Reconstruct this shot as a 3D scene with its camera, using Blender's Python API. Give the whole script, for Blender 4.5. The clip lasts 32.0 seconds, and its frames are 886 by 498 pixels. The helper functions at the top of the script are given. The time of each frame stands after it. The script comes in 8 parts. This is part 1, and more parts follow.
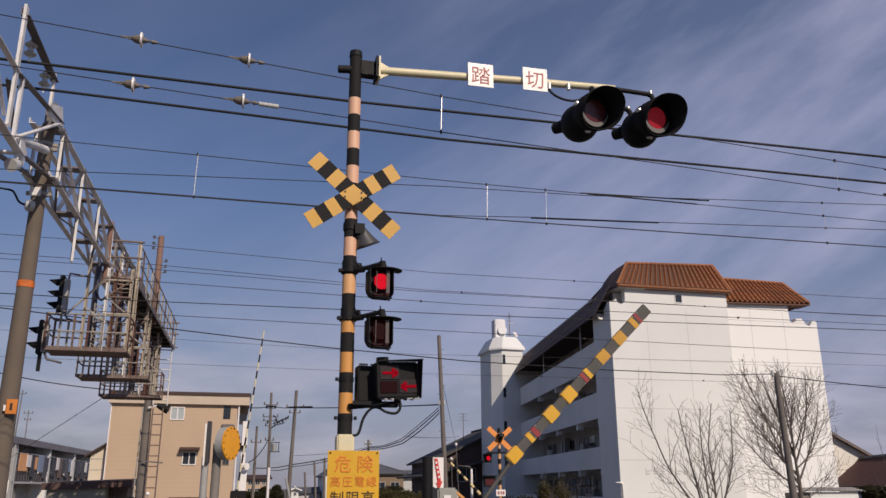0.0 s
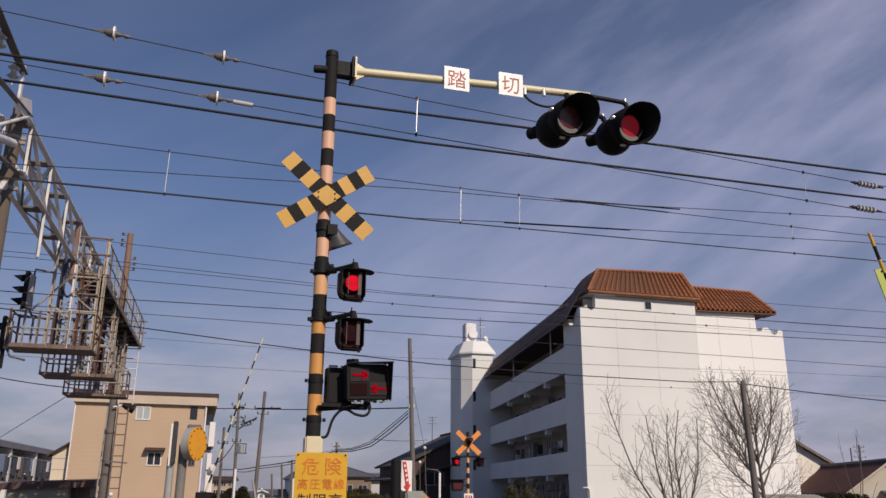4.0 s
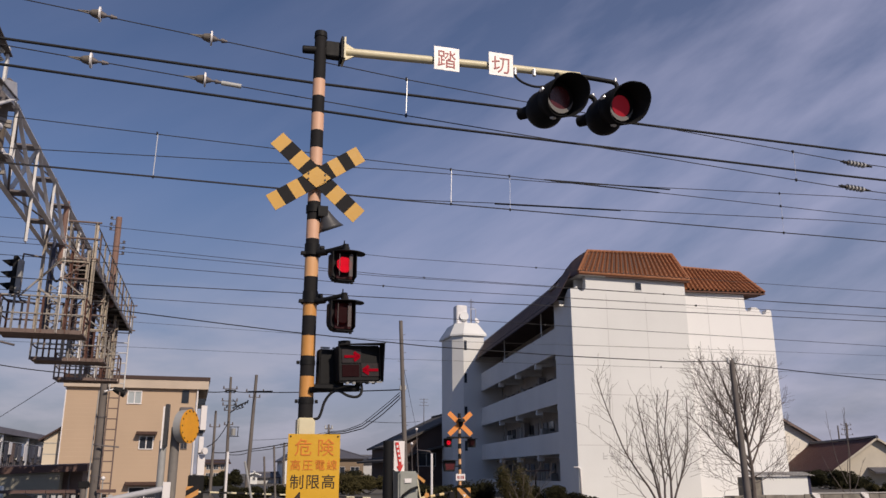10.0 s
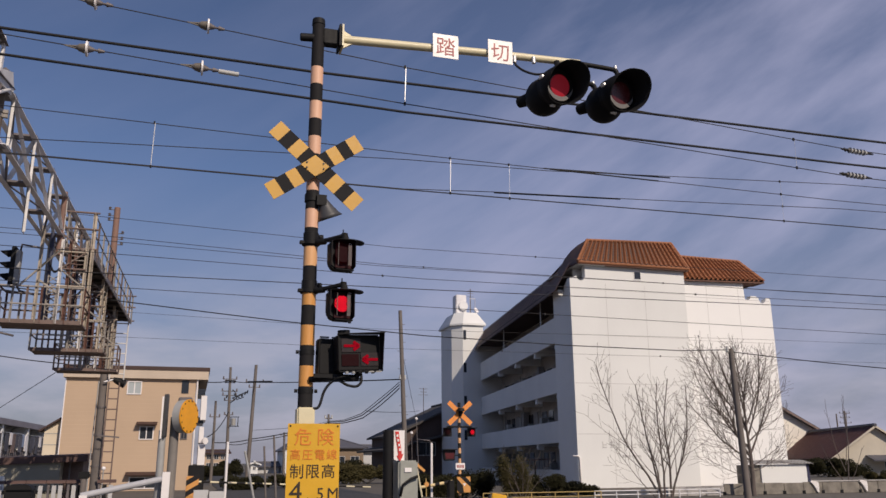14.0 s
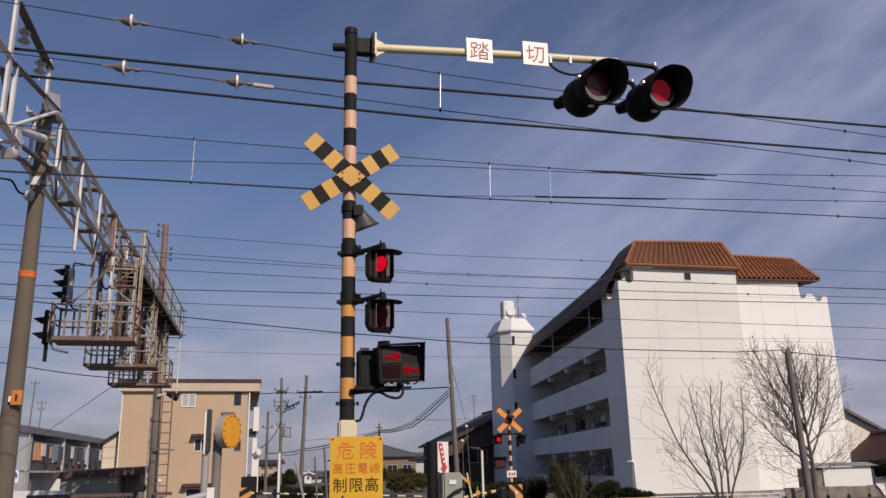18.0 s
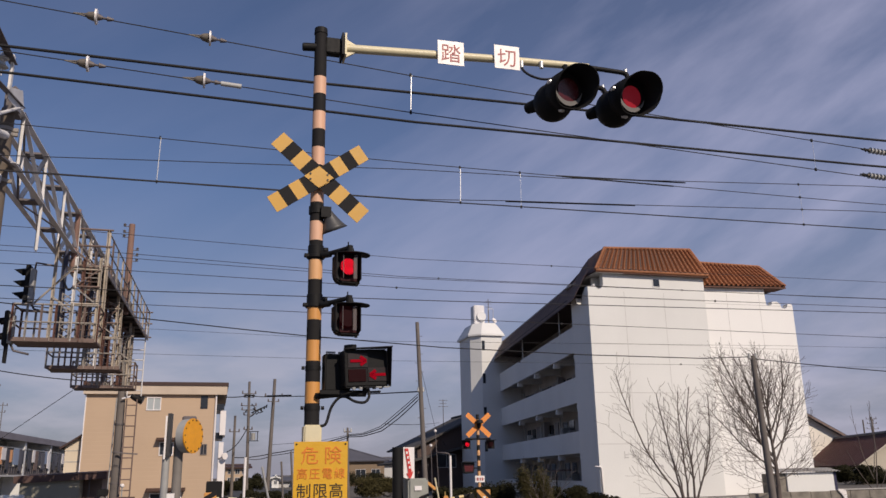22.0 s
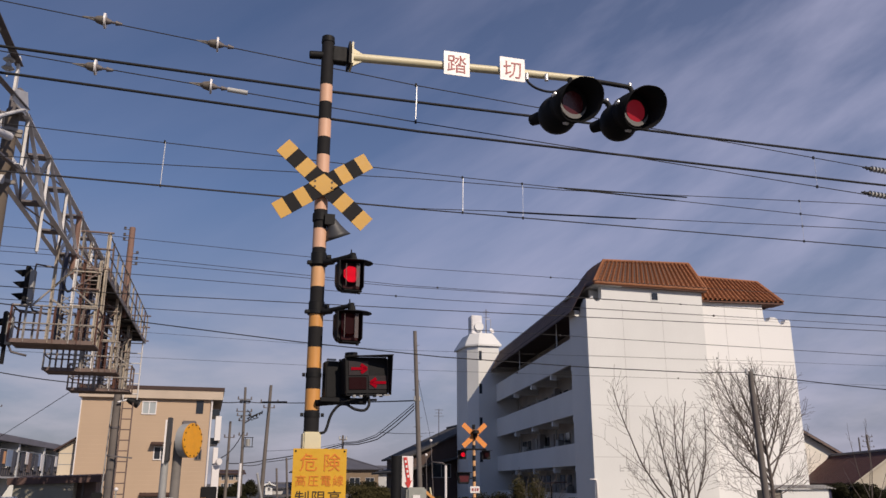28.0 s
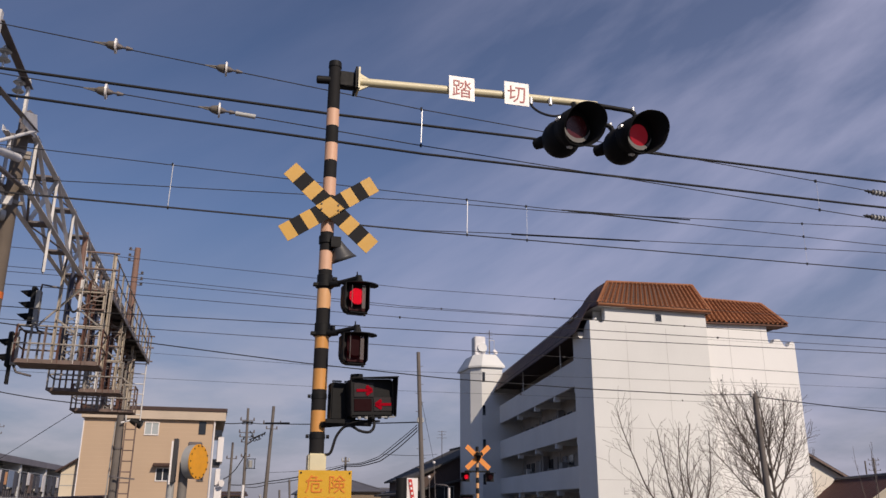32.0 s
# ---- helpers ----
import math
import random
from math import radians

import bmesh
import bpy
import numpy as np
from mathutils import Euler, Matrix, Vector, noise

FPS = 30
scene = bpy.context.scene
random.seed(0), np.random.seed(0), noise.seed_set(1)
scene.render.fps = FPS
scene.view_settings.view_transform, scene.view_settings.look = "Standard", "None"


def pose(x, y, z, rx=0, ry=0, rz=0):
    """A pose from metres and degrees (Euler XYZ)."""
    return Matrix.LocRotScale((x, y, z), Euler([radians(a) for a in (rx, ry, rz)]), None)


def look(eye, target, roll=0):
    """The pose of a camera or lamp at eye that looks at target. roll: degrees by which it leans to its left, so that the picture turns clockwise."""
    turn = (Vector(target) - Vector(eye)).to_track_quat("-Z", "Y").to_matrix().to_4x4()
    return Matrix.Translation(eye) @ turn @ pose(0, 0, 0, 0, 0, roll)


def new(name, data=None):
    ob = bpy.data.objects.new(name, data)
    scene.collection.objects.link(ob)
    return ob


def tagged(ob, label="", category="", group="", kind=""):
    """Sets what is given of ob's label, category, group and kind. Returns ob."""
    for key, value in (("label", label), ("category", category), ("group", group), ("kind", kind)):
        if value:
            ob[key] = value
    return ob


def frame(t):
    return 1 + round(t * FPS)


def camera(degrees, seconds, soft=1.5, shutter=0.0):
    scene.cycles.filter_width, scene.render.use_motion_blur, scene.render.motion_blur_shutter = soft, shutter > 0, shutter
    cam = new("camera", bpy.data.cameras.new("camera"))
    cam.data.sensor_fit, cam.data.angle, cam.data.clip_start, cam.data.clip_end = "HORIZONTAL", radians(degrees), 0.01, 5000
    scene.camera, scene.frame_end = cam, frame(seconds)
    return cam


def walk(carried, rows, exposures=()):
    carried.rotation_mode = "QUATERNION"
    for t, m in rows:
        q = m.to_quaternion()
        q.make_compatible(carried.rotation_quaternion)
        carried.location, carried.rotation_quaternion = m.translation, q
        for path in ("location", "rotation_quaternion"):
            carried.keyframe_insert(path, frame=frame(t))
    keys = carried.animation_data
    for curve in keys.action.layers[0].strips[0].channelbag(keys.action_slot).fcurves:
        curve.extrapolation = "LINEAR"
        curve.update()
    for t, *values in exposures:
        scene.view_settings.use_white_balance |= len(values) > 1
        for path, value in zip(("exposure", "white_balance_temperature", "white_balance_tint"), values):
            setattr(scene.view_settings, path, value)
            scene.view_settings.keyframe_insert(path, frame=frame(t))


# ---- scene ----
cam = camera(57.4, 32.0)
PATH = [
    (0, (-0.018, -0.081, 1.491), (0.451, 1.78, 2.057), -0.2),
    (0.5, (-0.021, -0.071, 1.493), (0.459, 1.791, 2.042), 0.1),
    (1, (-0.022, -0.073, 1.494), (0.494, 1.773, 2.066), 0.4),
    (1.5, (-0.025, -0.078, 1.491), (0.522, 1.755, 2.074), 0.8),
    (2, (-0.021, -0.081, 1.492), (0.529, 1.757, 2.056), 0.8),
    (2.5, (-0.02, -0.088, 1.486), (0.525, 1.753, 2.046), 0.7),
    (3, (-0.018, -0.069, 1.489), (0.523, 1.773, 2.05), 0.7),
    (3.5, (-0.019, -0.07, 1.49), (0.516, 1.772, 2.055), 0.4),
    (5.5, (-0.016, -0.082, 1.487), (0.515, 1.753, 2.08), 0.3),
    (6, (-0.012, -0.055, 1.493), (0.527, 1.779, 2.083), 0.1),
    (6.5, (-0.015, -0.07, 1.484), (0.533, 1.763, 2.067), -0.2),
    (7, (-0.022, -0.073, 1.477), (0.534, 1.755, 2.07), 0.1),
    (7.5, (-0.023, -0.055, 1.491), (0.538, 1.773, 2.077), 0.2),
    (8, (-0.015, -0.073, 1.479), (0.548, 1.759, 2.051), -0.0),
    (8.5, (-0.018, -0.063, 1.484), (0.544, 1.775, 2.039), -0.1),
    (9, (-0.016, -0.058, 1.485), (0.544, 1.783, 2.029), -0.1),
    (9.5, (-0.016, -0.059, 1.484), (0.541, 1.785, 2.022), -0.0),
    (10, (-0.021, -0.06, 1.48), (0.539, 1.785, 2.012), -0.2),
    (10.5, (-0.016, -0.053, 1.483), (0.548, 1.793, 2.009), -0.4),
    (11, (-0.019, -0.058, 1.475), (0.548, 1.789, 1.994), -0.4),
    (11.5, (-0.018, -0.053, 1.482), (0.55, 1.794, 1.998), -0.4),
    (12, (-0.016, -0.056, 1.476), (0.549, 1.791, 1.993), -0.6),
    (12.5, (-0.015, -0.056, 1.476), (0.55, 1.791, 1.993), -0.8),
    (13, (-0.014, -0.046, 1.479), (0.55, 1.803, 1.994), -0.5),
    (13.5, (-0.014, -0.035, 1.476), (0.551, 1.815, 1.983), -0.5),
    (15.5, (-0.007, 0.024, 1.503), (0.548, 1.875, 2.019), 0.3),
    (16, (-0.002, 0.043, 1.498), (0.517, 1.903, 2.019), -0.4),
    (16.5, (0.017, 0.064, 1.505), (0.415, 1.954, 2.024), -0.5),
    (17, (0.046, 0.068, 1.515), (0.429, 1.962, 2.03), -0.6),
    (17.5, (0.064, 0.024, 1.493), (0.52, 1.9, 2.018), -1.1),
    (18, (0.085, 0.069, 1.518), (0.537, 1.945, 2.043), -1.2),
    (18.5, (0.12, 0.118, 1.535), (0.585, 1.987, 2.075), -0.9),
    (19, (0.135, 0.137, 1.529), (0.621, 1.998, 2.078), -1.1),
    (19.5, (0.141, 0.158, 1.519), (0.641, 2.018, 2.058), -1.7),
    (20, (0.151, 0.173, 1.533), (0.658, 2.036, 2.055), -2.2),
    (20.5, (0.142, 0.151, 1.529), (0.662, 2.011, 2.048), -2.3),
    (21, (0.135, 0.138, 1.531), (0.657, 1.997, 2.053), -1.9),
    (21.5, (0.131, 0.135, 1.524), (0.649, 1.993, 2.053), -1.6),
    (22, (0.126, 0.127, 1.527), (0.646, 1.983, 2.061), -1.1),
    (22.5, (0.124, 0.127, 1.53), (0.651, 1.977, 2.076), -0.6),
    (23, (0.118, 0.11, 1.522), (0.653, 1.955, 2.076), -0.4),
    (23.5, (0.108, 0.118, 1.524), (0.65, 1.961, 2.082), -0.1),
    (24, (0.104, 0.109, 1.531), (0.652, 1.951, 2.086), -0.5),
    (24.5, (0.102, 0.108, 1.529), (0.655, 1.946, 2.09), -0.6),
    (26.5, (0.085, 0.114, 1.518), (0.628, 1.954, 2.085), 0.4),
    (27, (0.087, 0.122, 1.525), (0.624, 1.966, 2.084), 0.7),
    (27.5, (0.088, 0.133, 1.527), (0.616, 1.98, 2.085), 0.3),
    (28, (0.084, 0.115, 1.524), (0.606, 1.964, 2.08), -0.0),
    (28.5, (0.08, 0.132, 1.533), (0.587, 1.985, 2.09), -0.1),
    (29, (0.079, 0.103, 1.525), (0.575, 1.955, 2.093), -0.1),
    (29.5, (0.073, 0.113, 1.527), (0.561, 1.964, 2.109), -0.2),
    (30, (0.079, 0.113, 1.529), (0.557, 1.961, 2.125), -0.2),
    (30.5, (0.069, 0.092, 1.518), (0.544, 1.939, 2.119), -0.1),
    (31, (0.063, 0.098, 1.528), (0.537, 1.945, 2.129), 0.1),
    (31.5, (0.056, 0.071, 1.524), (0.538, 1.917, 2.125), 0.3),
    (32, (0.051, 0.055, 1.521), (0.561, 1.892, 2.126), 0.2),
]
walk(cam, [(t, look(eye, target, roll)) for t, eye, target, roll in PATH], exposures=[(0.0, -0.16, 6900, 23), (20.0, -0.15, 6900, 23), (28.0, -0.13, 6950, 23), (32.0, -0.13, 6950, 23)])

# ---- light ----
SUN = Vector((0.27, -0.775, 0.585)).normalized()
world = bpy.data.worlds.new("world")
scene.world = world
world.use_nodes = True
wt = world.node_tree
wt.nodes.clear()
w_out = wt.nodes.new("ShaderNodeOutputWorld")
w_bg = wt.nodes.new("ShaderNodeBackground")
w_sky = wt.nodes.new("ShaderNodeTexSky")
w_sky.sky_type = "NISHITA"
w_sky.sun_disc = False
w_sky.sun_elevation = math.asin(SUN.z)
w_sky.sun_rotation = math.atan2(SUN.x, SUN.y)
w_sky.air_density, w_sky.dust_density, w_sky.ozone_density = 1.0, 0.2, 6.0
w_bg.inputs["Strength"].default_value = 0.083
# thin high cirrus, denser towards the east, and haze over the horizon
w_co = wt.nodes.new("ShaderNodeTexCoord")


def w_node(kind, **values):
    n = wt.nodes.new(kind)
    for key, v in values.items():
        n.inputs[key.replace("_", " ")].default_value = v
    return n


w_map = w_node("ShaderNodeMapping", Scale=(1.0, 0.4, 0.2), Rotation=(0.0, -0.5, -0.3))
w_map.vector_type = "TEXTURE"
w_n = w_node("ShaderNodeTexNoise", Scale=1.7, Detail=7.0, Roughness=0.54)
w_r = w_node("ShaderNodeMapRange", From_Min=0.36, From_Max=0.66, To_Min=0.3, To_Max=1.6)
w_dot = wt.nodes.new("ShaderNodeVectorMath")
w_dot.operation = "DOT_PRODUCT"
w_dot.inputs[1].default_value = (0.90, 0.36, -0.20)
w_bank = w_node("ShaderNodeMapRange", From_Min=0.2, From_Max=0.8, To_Min=0.055, To_Max=0.48)
w_bank.interpolation_type = "SMOOTHSTEP"
w_mul = wt.nodes.new("ShaderNodeMath")
w_mul.operation, w_mul.use_clamp = "MULTIPLY", True
w_mix, w_haze, w_puff = (wt.nodes.new("ShaderNodeMix") for k in range(3))
for n, c in ((w_mix, (5.7, 6.4, 8.8, 1)), (w_haze, (2.34, 2.56, 3.30, 1)), (w_puff, (6.4, 6.8, 7.8, 1))):
    n.data_type = "RGBA"
    n.inputs["B"].default_value = c
w_sep = wt.nodes.new("ShaderNodeSeparateXYZ")
w_low = w_node("ShaderNodeMapRange", From_Min=0.0, From_Max=0.34, To_Min=0.85, To_Max=0.0)
wt.links.new(w_co.outputs["Generated"], w_map.inputs["Vector"])
wt.links.new(w_map.outputs["Vector"], w_n.inputs["Vector"])
wt.links.new(w_n.outputs["Fac"], w_r.inputs["Value"])
wt.links.new(w_co.outputs["Generated"], w_dot.inputs[0])
wt.links.new(w_dot.outputs["Value"], w_bank.inputs["Value"])
wt.links.new(w_bank.outputs["Result"], w_mul.inputs[0])
wt.links.new(w_r.outputs["Result"], w_mul.inputs[1])
wt.links.new(w_mul.outputs[0], w_mix.inputs["Factor"])
wt.links.new(w_sky.outputs["Color"], w_haze.inputs["A"])
wt.links.new(w_co.outputs["Generated"], w_sep.inputs[0])
wt.links.new(w_sep.outputs["Z"], w_low.inputs["Value"])
wt.links.new(w_low.outputs["Result"], w_haze.inputs["Factor"])
# a few soft clouds low in the sky
w_map2 = w_node("ShaderNodeMapping", Scale=(2.0, 2.0, 7.0), Location=(0.4, 0.0, 0.2))
w_n2 = w_node("ShaderNodeTexNoise", Scale=2.2, Detail=6.0, Roughness=0.55)
w_r2 = w_node("ShaderNodeMapRange", From_Min=0.47, From_Max=0.68, To_Min=0.0, To_Max=0.9)
w_low2 = w_node("ShaderNodeMapRange", From_Min=0.03, From_Max=0.26, To_Min=0.85, To_Max=0.0)
w_mul2 = wt.nodes.new("ShaderNodeMath")
w_mul2.operation, w_mul2.use_clamp = "MULTIPLY", True
wt.links.new(w_co.outputs["Generated"], w_map2.inputs["Vector"])
wt.links.new(w_map2.outputs["Vector"], w_n2.inputs["Vector"])
wt.links.new(w_n2.outputs["Fac"], w_r2.inputs["Value"])
wt.links.new(w_sep.outputs["Z"], w_low2.inputs["Value"])
wt.links.new(w_r2.outputs["Result"], w_mul2.inputs[0])
wt.links.new(w_low2.outputs["Result"], w_mul2.inputs[1])
wt.links.new(w_mul2.outputs[0], w_puff.inputs["Factor"])
wt.links.new(w_haze.outputs["Result"], w_puff.inputs["A"])
wt.links.new(w_puff.outputs["Result"], w_mix.inputs["A"])
wt.links.new(w_mix.outputs["Result"], w_bg.inputs["Color"])
wt.links.new(w_bg.outputs["Background"], w_out.inputs["Surface"])
sun = new("sun", bpy.data.lights.new("sun", "SUN"))
sun.data.energy, sun.data.angle, sun.data.color = 3.6, radians(0.53), (1.0, 0.95, 0.775)
sun.matrix_basis = look(SUN * 50, (0, 0, 0))
scene.view_settings.exposure = 0.0


# ---- materials ----
def mat(name, color, rough=0.6, metal=0.0, var=0.12, scale=6.0, bump=0.15, grime=0.15, gscale=0.7, emit=0.0, coat=0.0):
    """A worn surface: grain at one scale, stains at a larger one, fine relief."""
    m = bpy.data.materials.new(name)
    m.use_nodes = True
    nt = m.node_tree
    b = nt.nodes["Principled BSDF"]
    co = nt.nodes.new("ShaderNodeTexCoord")
    fine, broad = nt.nodes.new("ShaderNodeTexNoise"), nt.nodes.new("ShaderNodeTexNoise")
    fine.inputs["Scale"].default_value, fine.inputs["Detail"].default_value = scale * 4, 5
    broad.inputs["Scale"].default_value, broad.inputs["Detail"].default_value = gscale, 4
    for n in (fine, broad):
        nt.links.new(co.outputs["Object"], n.inputs["Vector"])
    r1, r2 = nt.nodes.new("ShaderNodeMapRange"), nt.nodes.new("ShaderNodeMapRange")
    r1.inputs["To Min"].default_value, r1.inputs["To Max"].default_value = 1 - var, 1 + var
    r2.inputs["From Min"].default_value, r2.inputs["From Max"].default_value = 0.35, 0.75
    r2.inputs["To Min"].default_value, r2.inputs["To Max"].default_value = 1.0, 1 - grime
    nt.links.new(fine.outputs["Fac"], r1.inputs["Value"])
    nt.links.new(broad.outputs["Fac"], r2.inputs["Value"])
    mul = nt.nodes.new("ShaderNodeMath")
    mul.operation = "MULTIPLY"
    nt.links.new(r1.outputs["Result"], mul.inputs[0])
    nt.links.new(r2.outputs["Result"], mul.inputs[1])
    mix = nt.nodes.new("ShaderNodeVectorMath")
    mix.operation = "SCALE"
    mix.inputs[0].default_value = color
    nt.links.new(mul.outputs[0], mix.inputs["Scale"])
    nt.links.new(mix.outputs[0], b.inputs["Base Color"])
    rr = nt.nodes.new("ShaderNodeMapRange")
    rr.inputs["To Min"].default_value, rr.inputs["To Max"].default_value = max(0.02, rough - 0.12), min(1.0, rough + 0.12)
    nt.links.new(fine.outputs["Fac"], rr.inputs["Value"])
    nt.links.new(rr.outputs["Result"], b.inputs["Roughness"])
    b.inputs["Metallic"].default_value = metal
    b.inputs["Coat Weight"].default_value = coat
    if bump:
        bp = nt.nodes.new("ShaderNodeBump")
        bp.inputs["Strength"].default_value, bp.inputs["Distance"].default_value = bump, 0.01
        nt.links.new(fine.outputs["Fac"], bp.inputs["Height"])
        nt.links.new(bp.outputs["Normal"], b.inputs["Normal"])
    if emit:
        b.inputs["Emission Color"].default_value = (*color, 1)
        b.inputs["Emission Strength"].default_value = emit
    return m


BLACK = mat("black_paint", (0.013, 0.013, 0.014), 0.6, var=0.2, grime=0.1)
STRIPE_BLACK = mat("stripe_black", (0.020, 0.019, 0.020), 0.75, var=0.15)
SALMON = mat("faded_orange_paint", (0.76, 0.44, 0.29), 0.55, var=0.06, grime=0.12, gscale=3)
PEACH = mat("half_faded_amber_paint", (0.76, 0.41, 0.19), 0.55, var=0.06, grime=0.12, gscale=3)
AMBER = mat("amber_paint", (0.68, 0.315, 0.085), 0.5, var=0.06, grime=0.12, gscale=3)
YELLOW = mat("yellow_paint", (0.74, 0.40, 0.03), 0.4, var=0.06, grime=0.1, gscale=3)
CREAM = mat("cream_paint", (0.74, 0.66, 0.44), 0.45, var=0.05, grime=0.15, gscale=2)
WHITE_BOARD = mat("white_enamel", (0.84, 0.80, 0.78), 0.4, var=0.03, grime=0.06)
RED_LETTER = mat("red_letter", (0.36, 0.045, 0.05), 0.5, var=0.08)
RED_PAINT = mat("red_paint", (0.62, 0.04, 0.035), 0.45)
ORANGE_LETTER = mat("orange_letter", (0.72, 0.20, 0.018), 0.5)
DARK_LETTER = mat("dark_letter", (0.030, 0.018, 0.010), 0.5)
RED_LENS = mat("dark_red_lens", (0.020, 0.0025, 0.004), 0.75, var=0.1, bump=0.05)
RED_LENS_BRIGHT = mat("red_glass_lens", (0.095, 0.014, 0.017), 0.25, var=0.1, bump=0.05)
LED_RED = mat("lit_red_diode", (0.85, 0.008, 0.03), 0.6, emit=1.15, var=0.0, bump=0)
LED_DIM = mat("lit_red_glow", (0.33, 0.018, 0.030), 0.35, emit=0.24, var=0.0, bump=0)
LED_BACK = mat("lit_red_diode_base", (0.30, 0.004, 0.010), 0.6, emit=0.06, var=0.0, bump=0)
ARROW_RED = mat("lit_red_arrow", (0.26, 0.003, 0.011), 0.8, emit=0.27, var=0.0, bump=0)
GREY_PAINT = mat("grey_paint", (0.36, 0.36, 0.35), 0.55)
GALV = mat("galvanised_steel", (0.76, 0.75, 0.765), 0.6, metal=0.08, var=0.1, grime=0.25, gscale=1.6)
GALV_DARK = mat("weathered_steel", (0.17, 0.15, 0.15), 0.6, metal=0.3, var=0.2, grime=0.3, gscale=2)
WORN = mat("worn_steel", (0.37, 0.335, 0.30), 0.7, metal=0.1, var=0.25, grime=0.4, gscale=3)
RUST = mat("rusty_brown_paint", (0.20, 0.14, 0.12), 0.75, var=0.25, grime=0.35, gscale=2.5)
CONC_POLE = mat("concrete_pole", (0.150, 0.118, 0.092), 0.85, var=0.12, grime=0.25, gscale=1.2)
OLD_POLE = mat("weathered_pole", (0.17, 0.148, 0.135), 0.85, var=0.15, grime=0.25, gscale=1.5)
WIRE = mat("bare_wire", (0.022, 0.02, 0.022), 0.7)
CABLE = mat("rubber_cable", (0.008, 0.008, 0.009), 0.75)
BRIGHT_NUT = mat("bright_zinc_nut", (0.78, 0.77, 0.75), 0.35, metal=0.4, var=0.05)
PORCELAIN = mat("porcelain", (0.52, 0.52, 0.50), 0.2, var=0.05)
WHITE_WALL = mat("white_render", (0.750, 0.755, 0.740), 0.85, var=0.05, scale=3, grime=0.10, gscale=0.25, bump=0.25)
JOINT = mat("wall_joint", (0.50, 0.49, 0.48), 0.9)
TILE_ORANGE = mat("terracotta_tile", (0.34, 0.130, 0.056), 0.7, var=0.25, scale=1.5, grime=0.3, gscale=0.6)
TILE_DARK = mat("brown_roof", (0.062, 0.032, 0.026), 0.7, var=0.2, grime=0.2)
TAN_WALL = mat("tan_siding", (0.53, 0.385, 0.268), 0.85, var=0.05, grime=0.1, gscale=0.3, bump=0.2)


def siding(m, pitch, depth):
    """Horizontal boards pressed into a wall's surface: fine shaded laps at an even pitch."""
    nt = m.node_tree
    b = nt.nodes["Principled BSDF"]
    co, sep = nt.nodes.new("ShaderNodeTexCoord"), nt.nodes.new("ShaderNodeSeparateXYZ")
    mul, fr = nt.nodes.new("ShaderNodeMath"), nt.nodes.new("ShaderNodeMath")
    mul.operation, mul.inputs[1].default_value = "MULTIPLY", 1.0 / pitch
    fr.operation = "FRACT"
    bp = nt.nodes.new("ShaderNodeBump")
    bp.inputs["Strength"].default_value, bp.inputs["Distance"].default_value = 0.8, depth
    nt.links.new(co.outputs["Object"], sep.inputs[0])
    nt.links.new(sep.outputs["Z"], mul.inputs[0])
    nt.links.new(mul.outputs[0], fr.inputs[0])
    nt.links.new(fr.outputs[0], bp.inputs["Height"])
    nt.links.new(bp.outputs["Normal"], b.inputs["Normal"])


siding(TAN_WALL, 0.24, 0.004)
CREAM_WALL = mat("cream_render", (0.60, 0.54, 0.44), 0.85, var=0.05)
GREY_WALL = mat("grey_render", (0.52, 0.52, 0.52), 0.85, var=0.06, grime=0.15)
DARK_WALL = mat("dark_timber_wall", (0.10, 0.066, 0.056), 0.85, var=0.2)
DULL_SLATE = mat("dull_brown_slate", (0.075, 0.068, 0.064), 0.95, var=0.2, grime=0.25)
SLATE = mat("slate_roof", (0.10, 0.10, 0.12), 0.6, var=0.15)
WINDOW_DARK = mat("window_glass", (0.03, 0.035, 0.045), 0.08, var=0.05, bump=0)
WINDOW_LIGHT = mat("curtained_glass", (0.42, 0.46, 0.47), 0.15, var=0.1, bump=0)
ALU = mat("aluminium_frame", (0.62, 0.62, 0.62), 0.4, metal=0.5)
BARK = mat("grey_bark", (0.12, 0.097, 0.087), 0.9, var=0.25, scale=8, bump=0.5)
OLIVE = mat("olive_leaf", (0.060, 0.052, 0.024), 0.8, var=0.35, scale=2)
LEAF = mat("evergreen_leaf", (0.026, 0.025, 0.013), 0.7, var=0.35, scale=2)
ASPHALT = mat("asphalt", (0.055, 0.055, 0.057), 0.9, var=0.2, scale=30, bump=0.4)
BALLAST = mat("ballast", (0.20, 0.17, 0.15), 0.95, var=0.4, scale=8, bump=0.8)
EARTH = mat("earth_and_gravel", (0.13, 0.115, 0.095), 0.95, var=0.25, scale=2, grime=0.3, gscale=0.1)
LIME = mat("lime_reflective_film", (0.50, 0.57, 0.14), 0.4, var=0.05)
CAR_PAINT = mat("dark_car_paint", (0.022, 0.022, 0.026), 0.22, metal=0.4, var=0.05, bump=0, coat=0.6)
CAR_GLASS = mat("car_glass", (0.012, 0.014, 0.016), 0.05, bump=0, var=0)
CHROME = mat("chrome_strip", (0.7, 0.7, 0.7), 0.15, metal=1.0, bump=0)
RUBBER = mat("tyre_rubber", (0.02, 0.02, 0.02), 0.9)

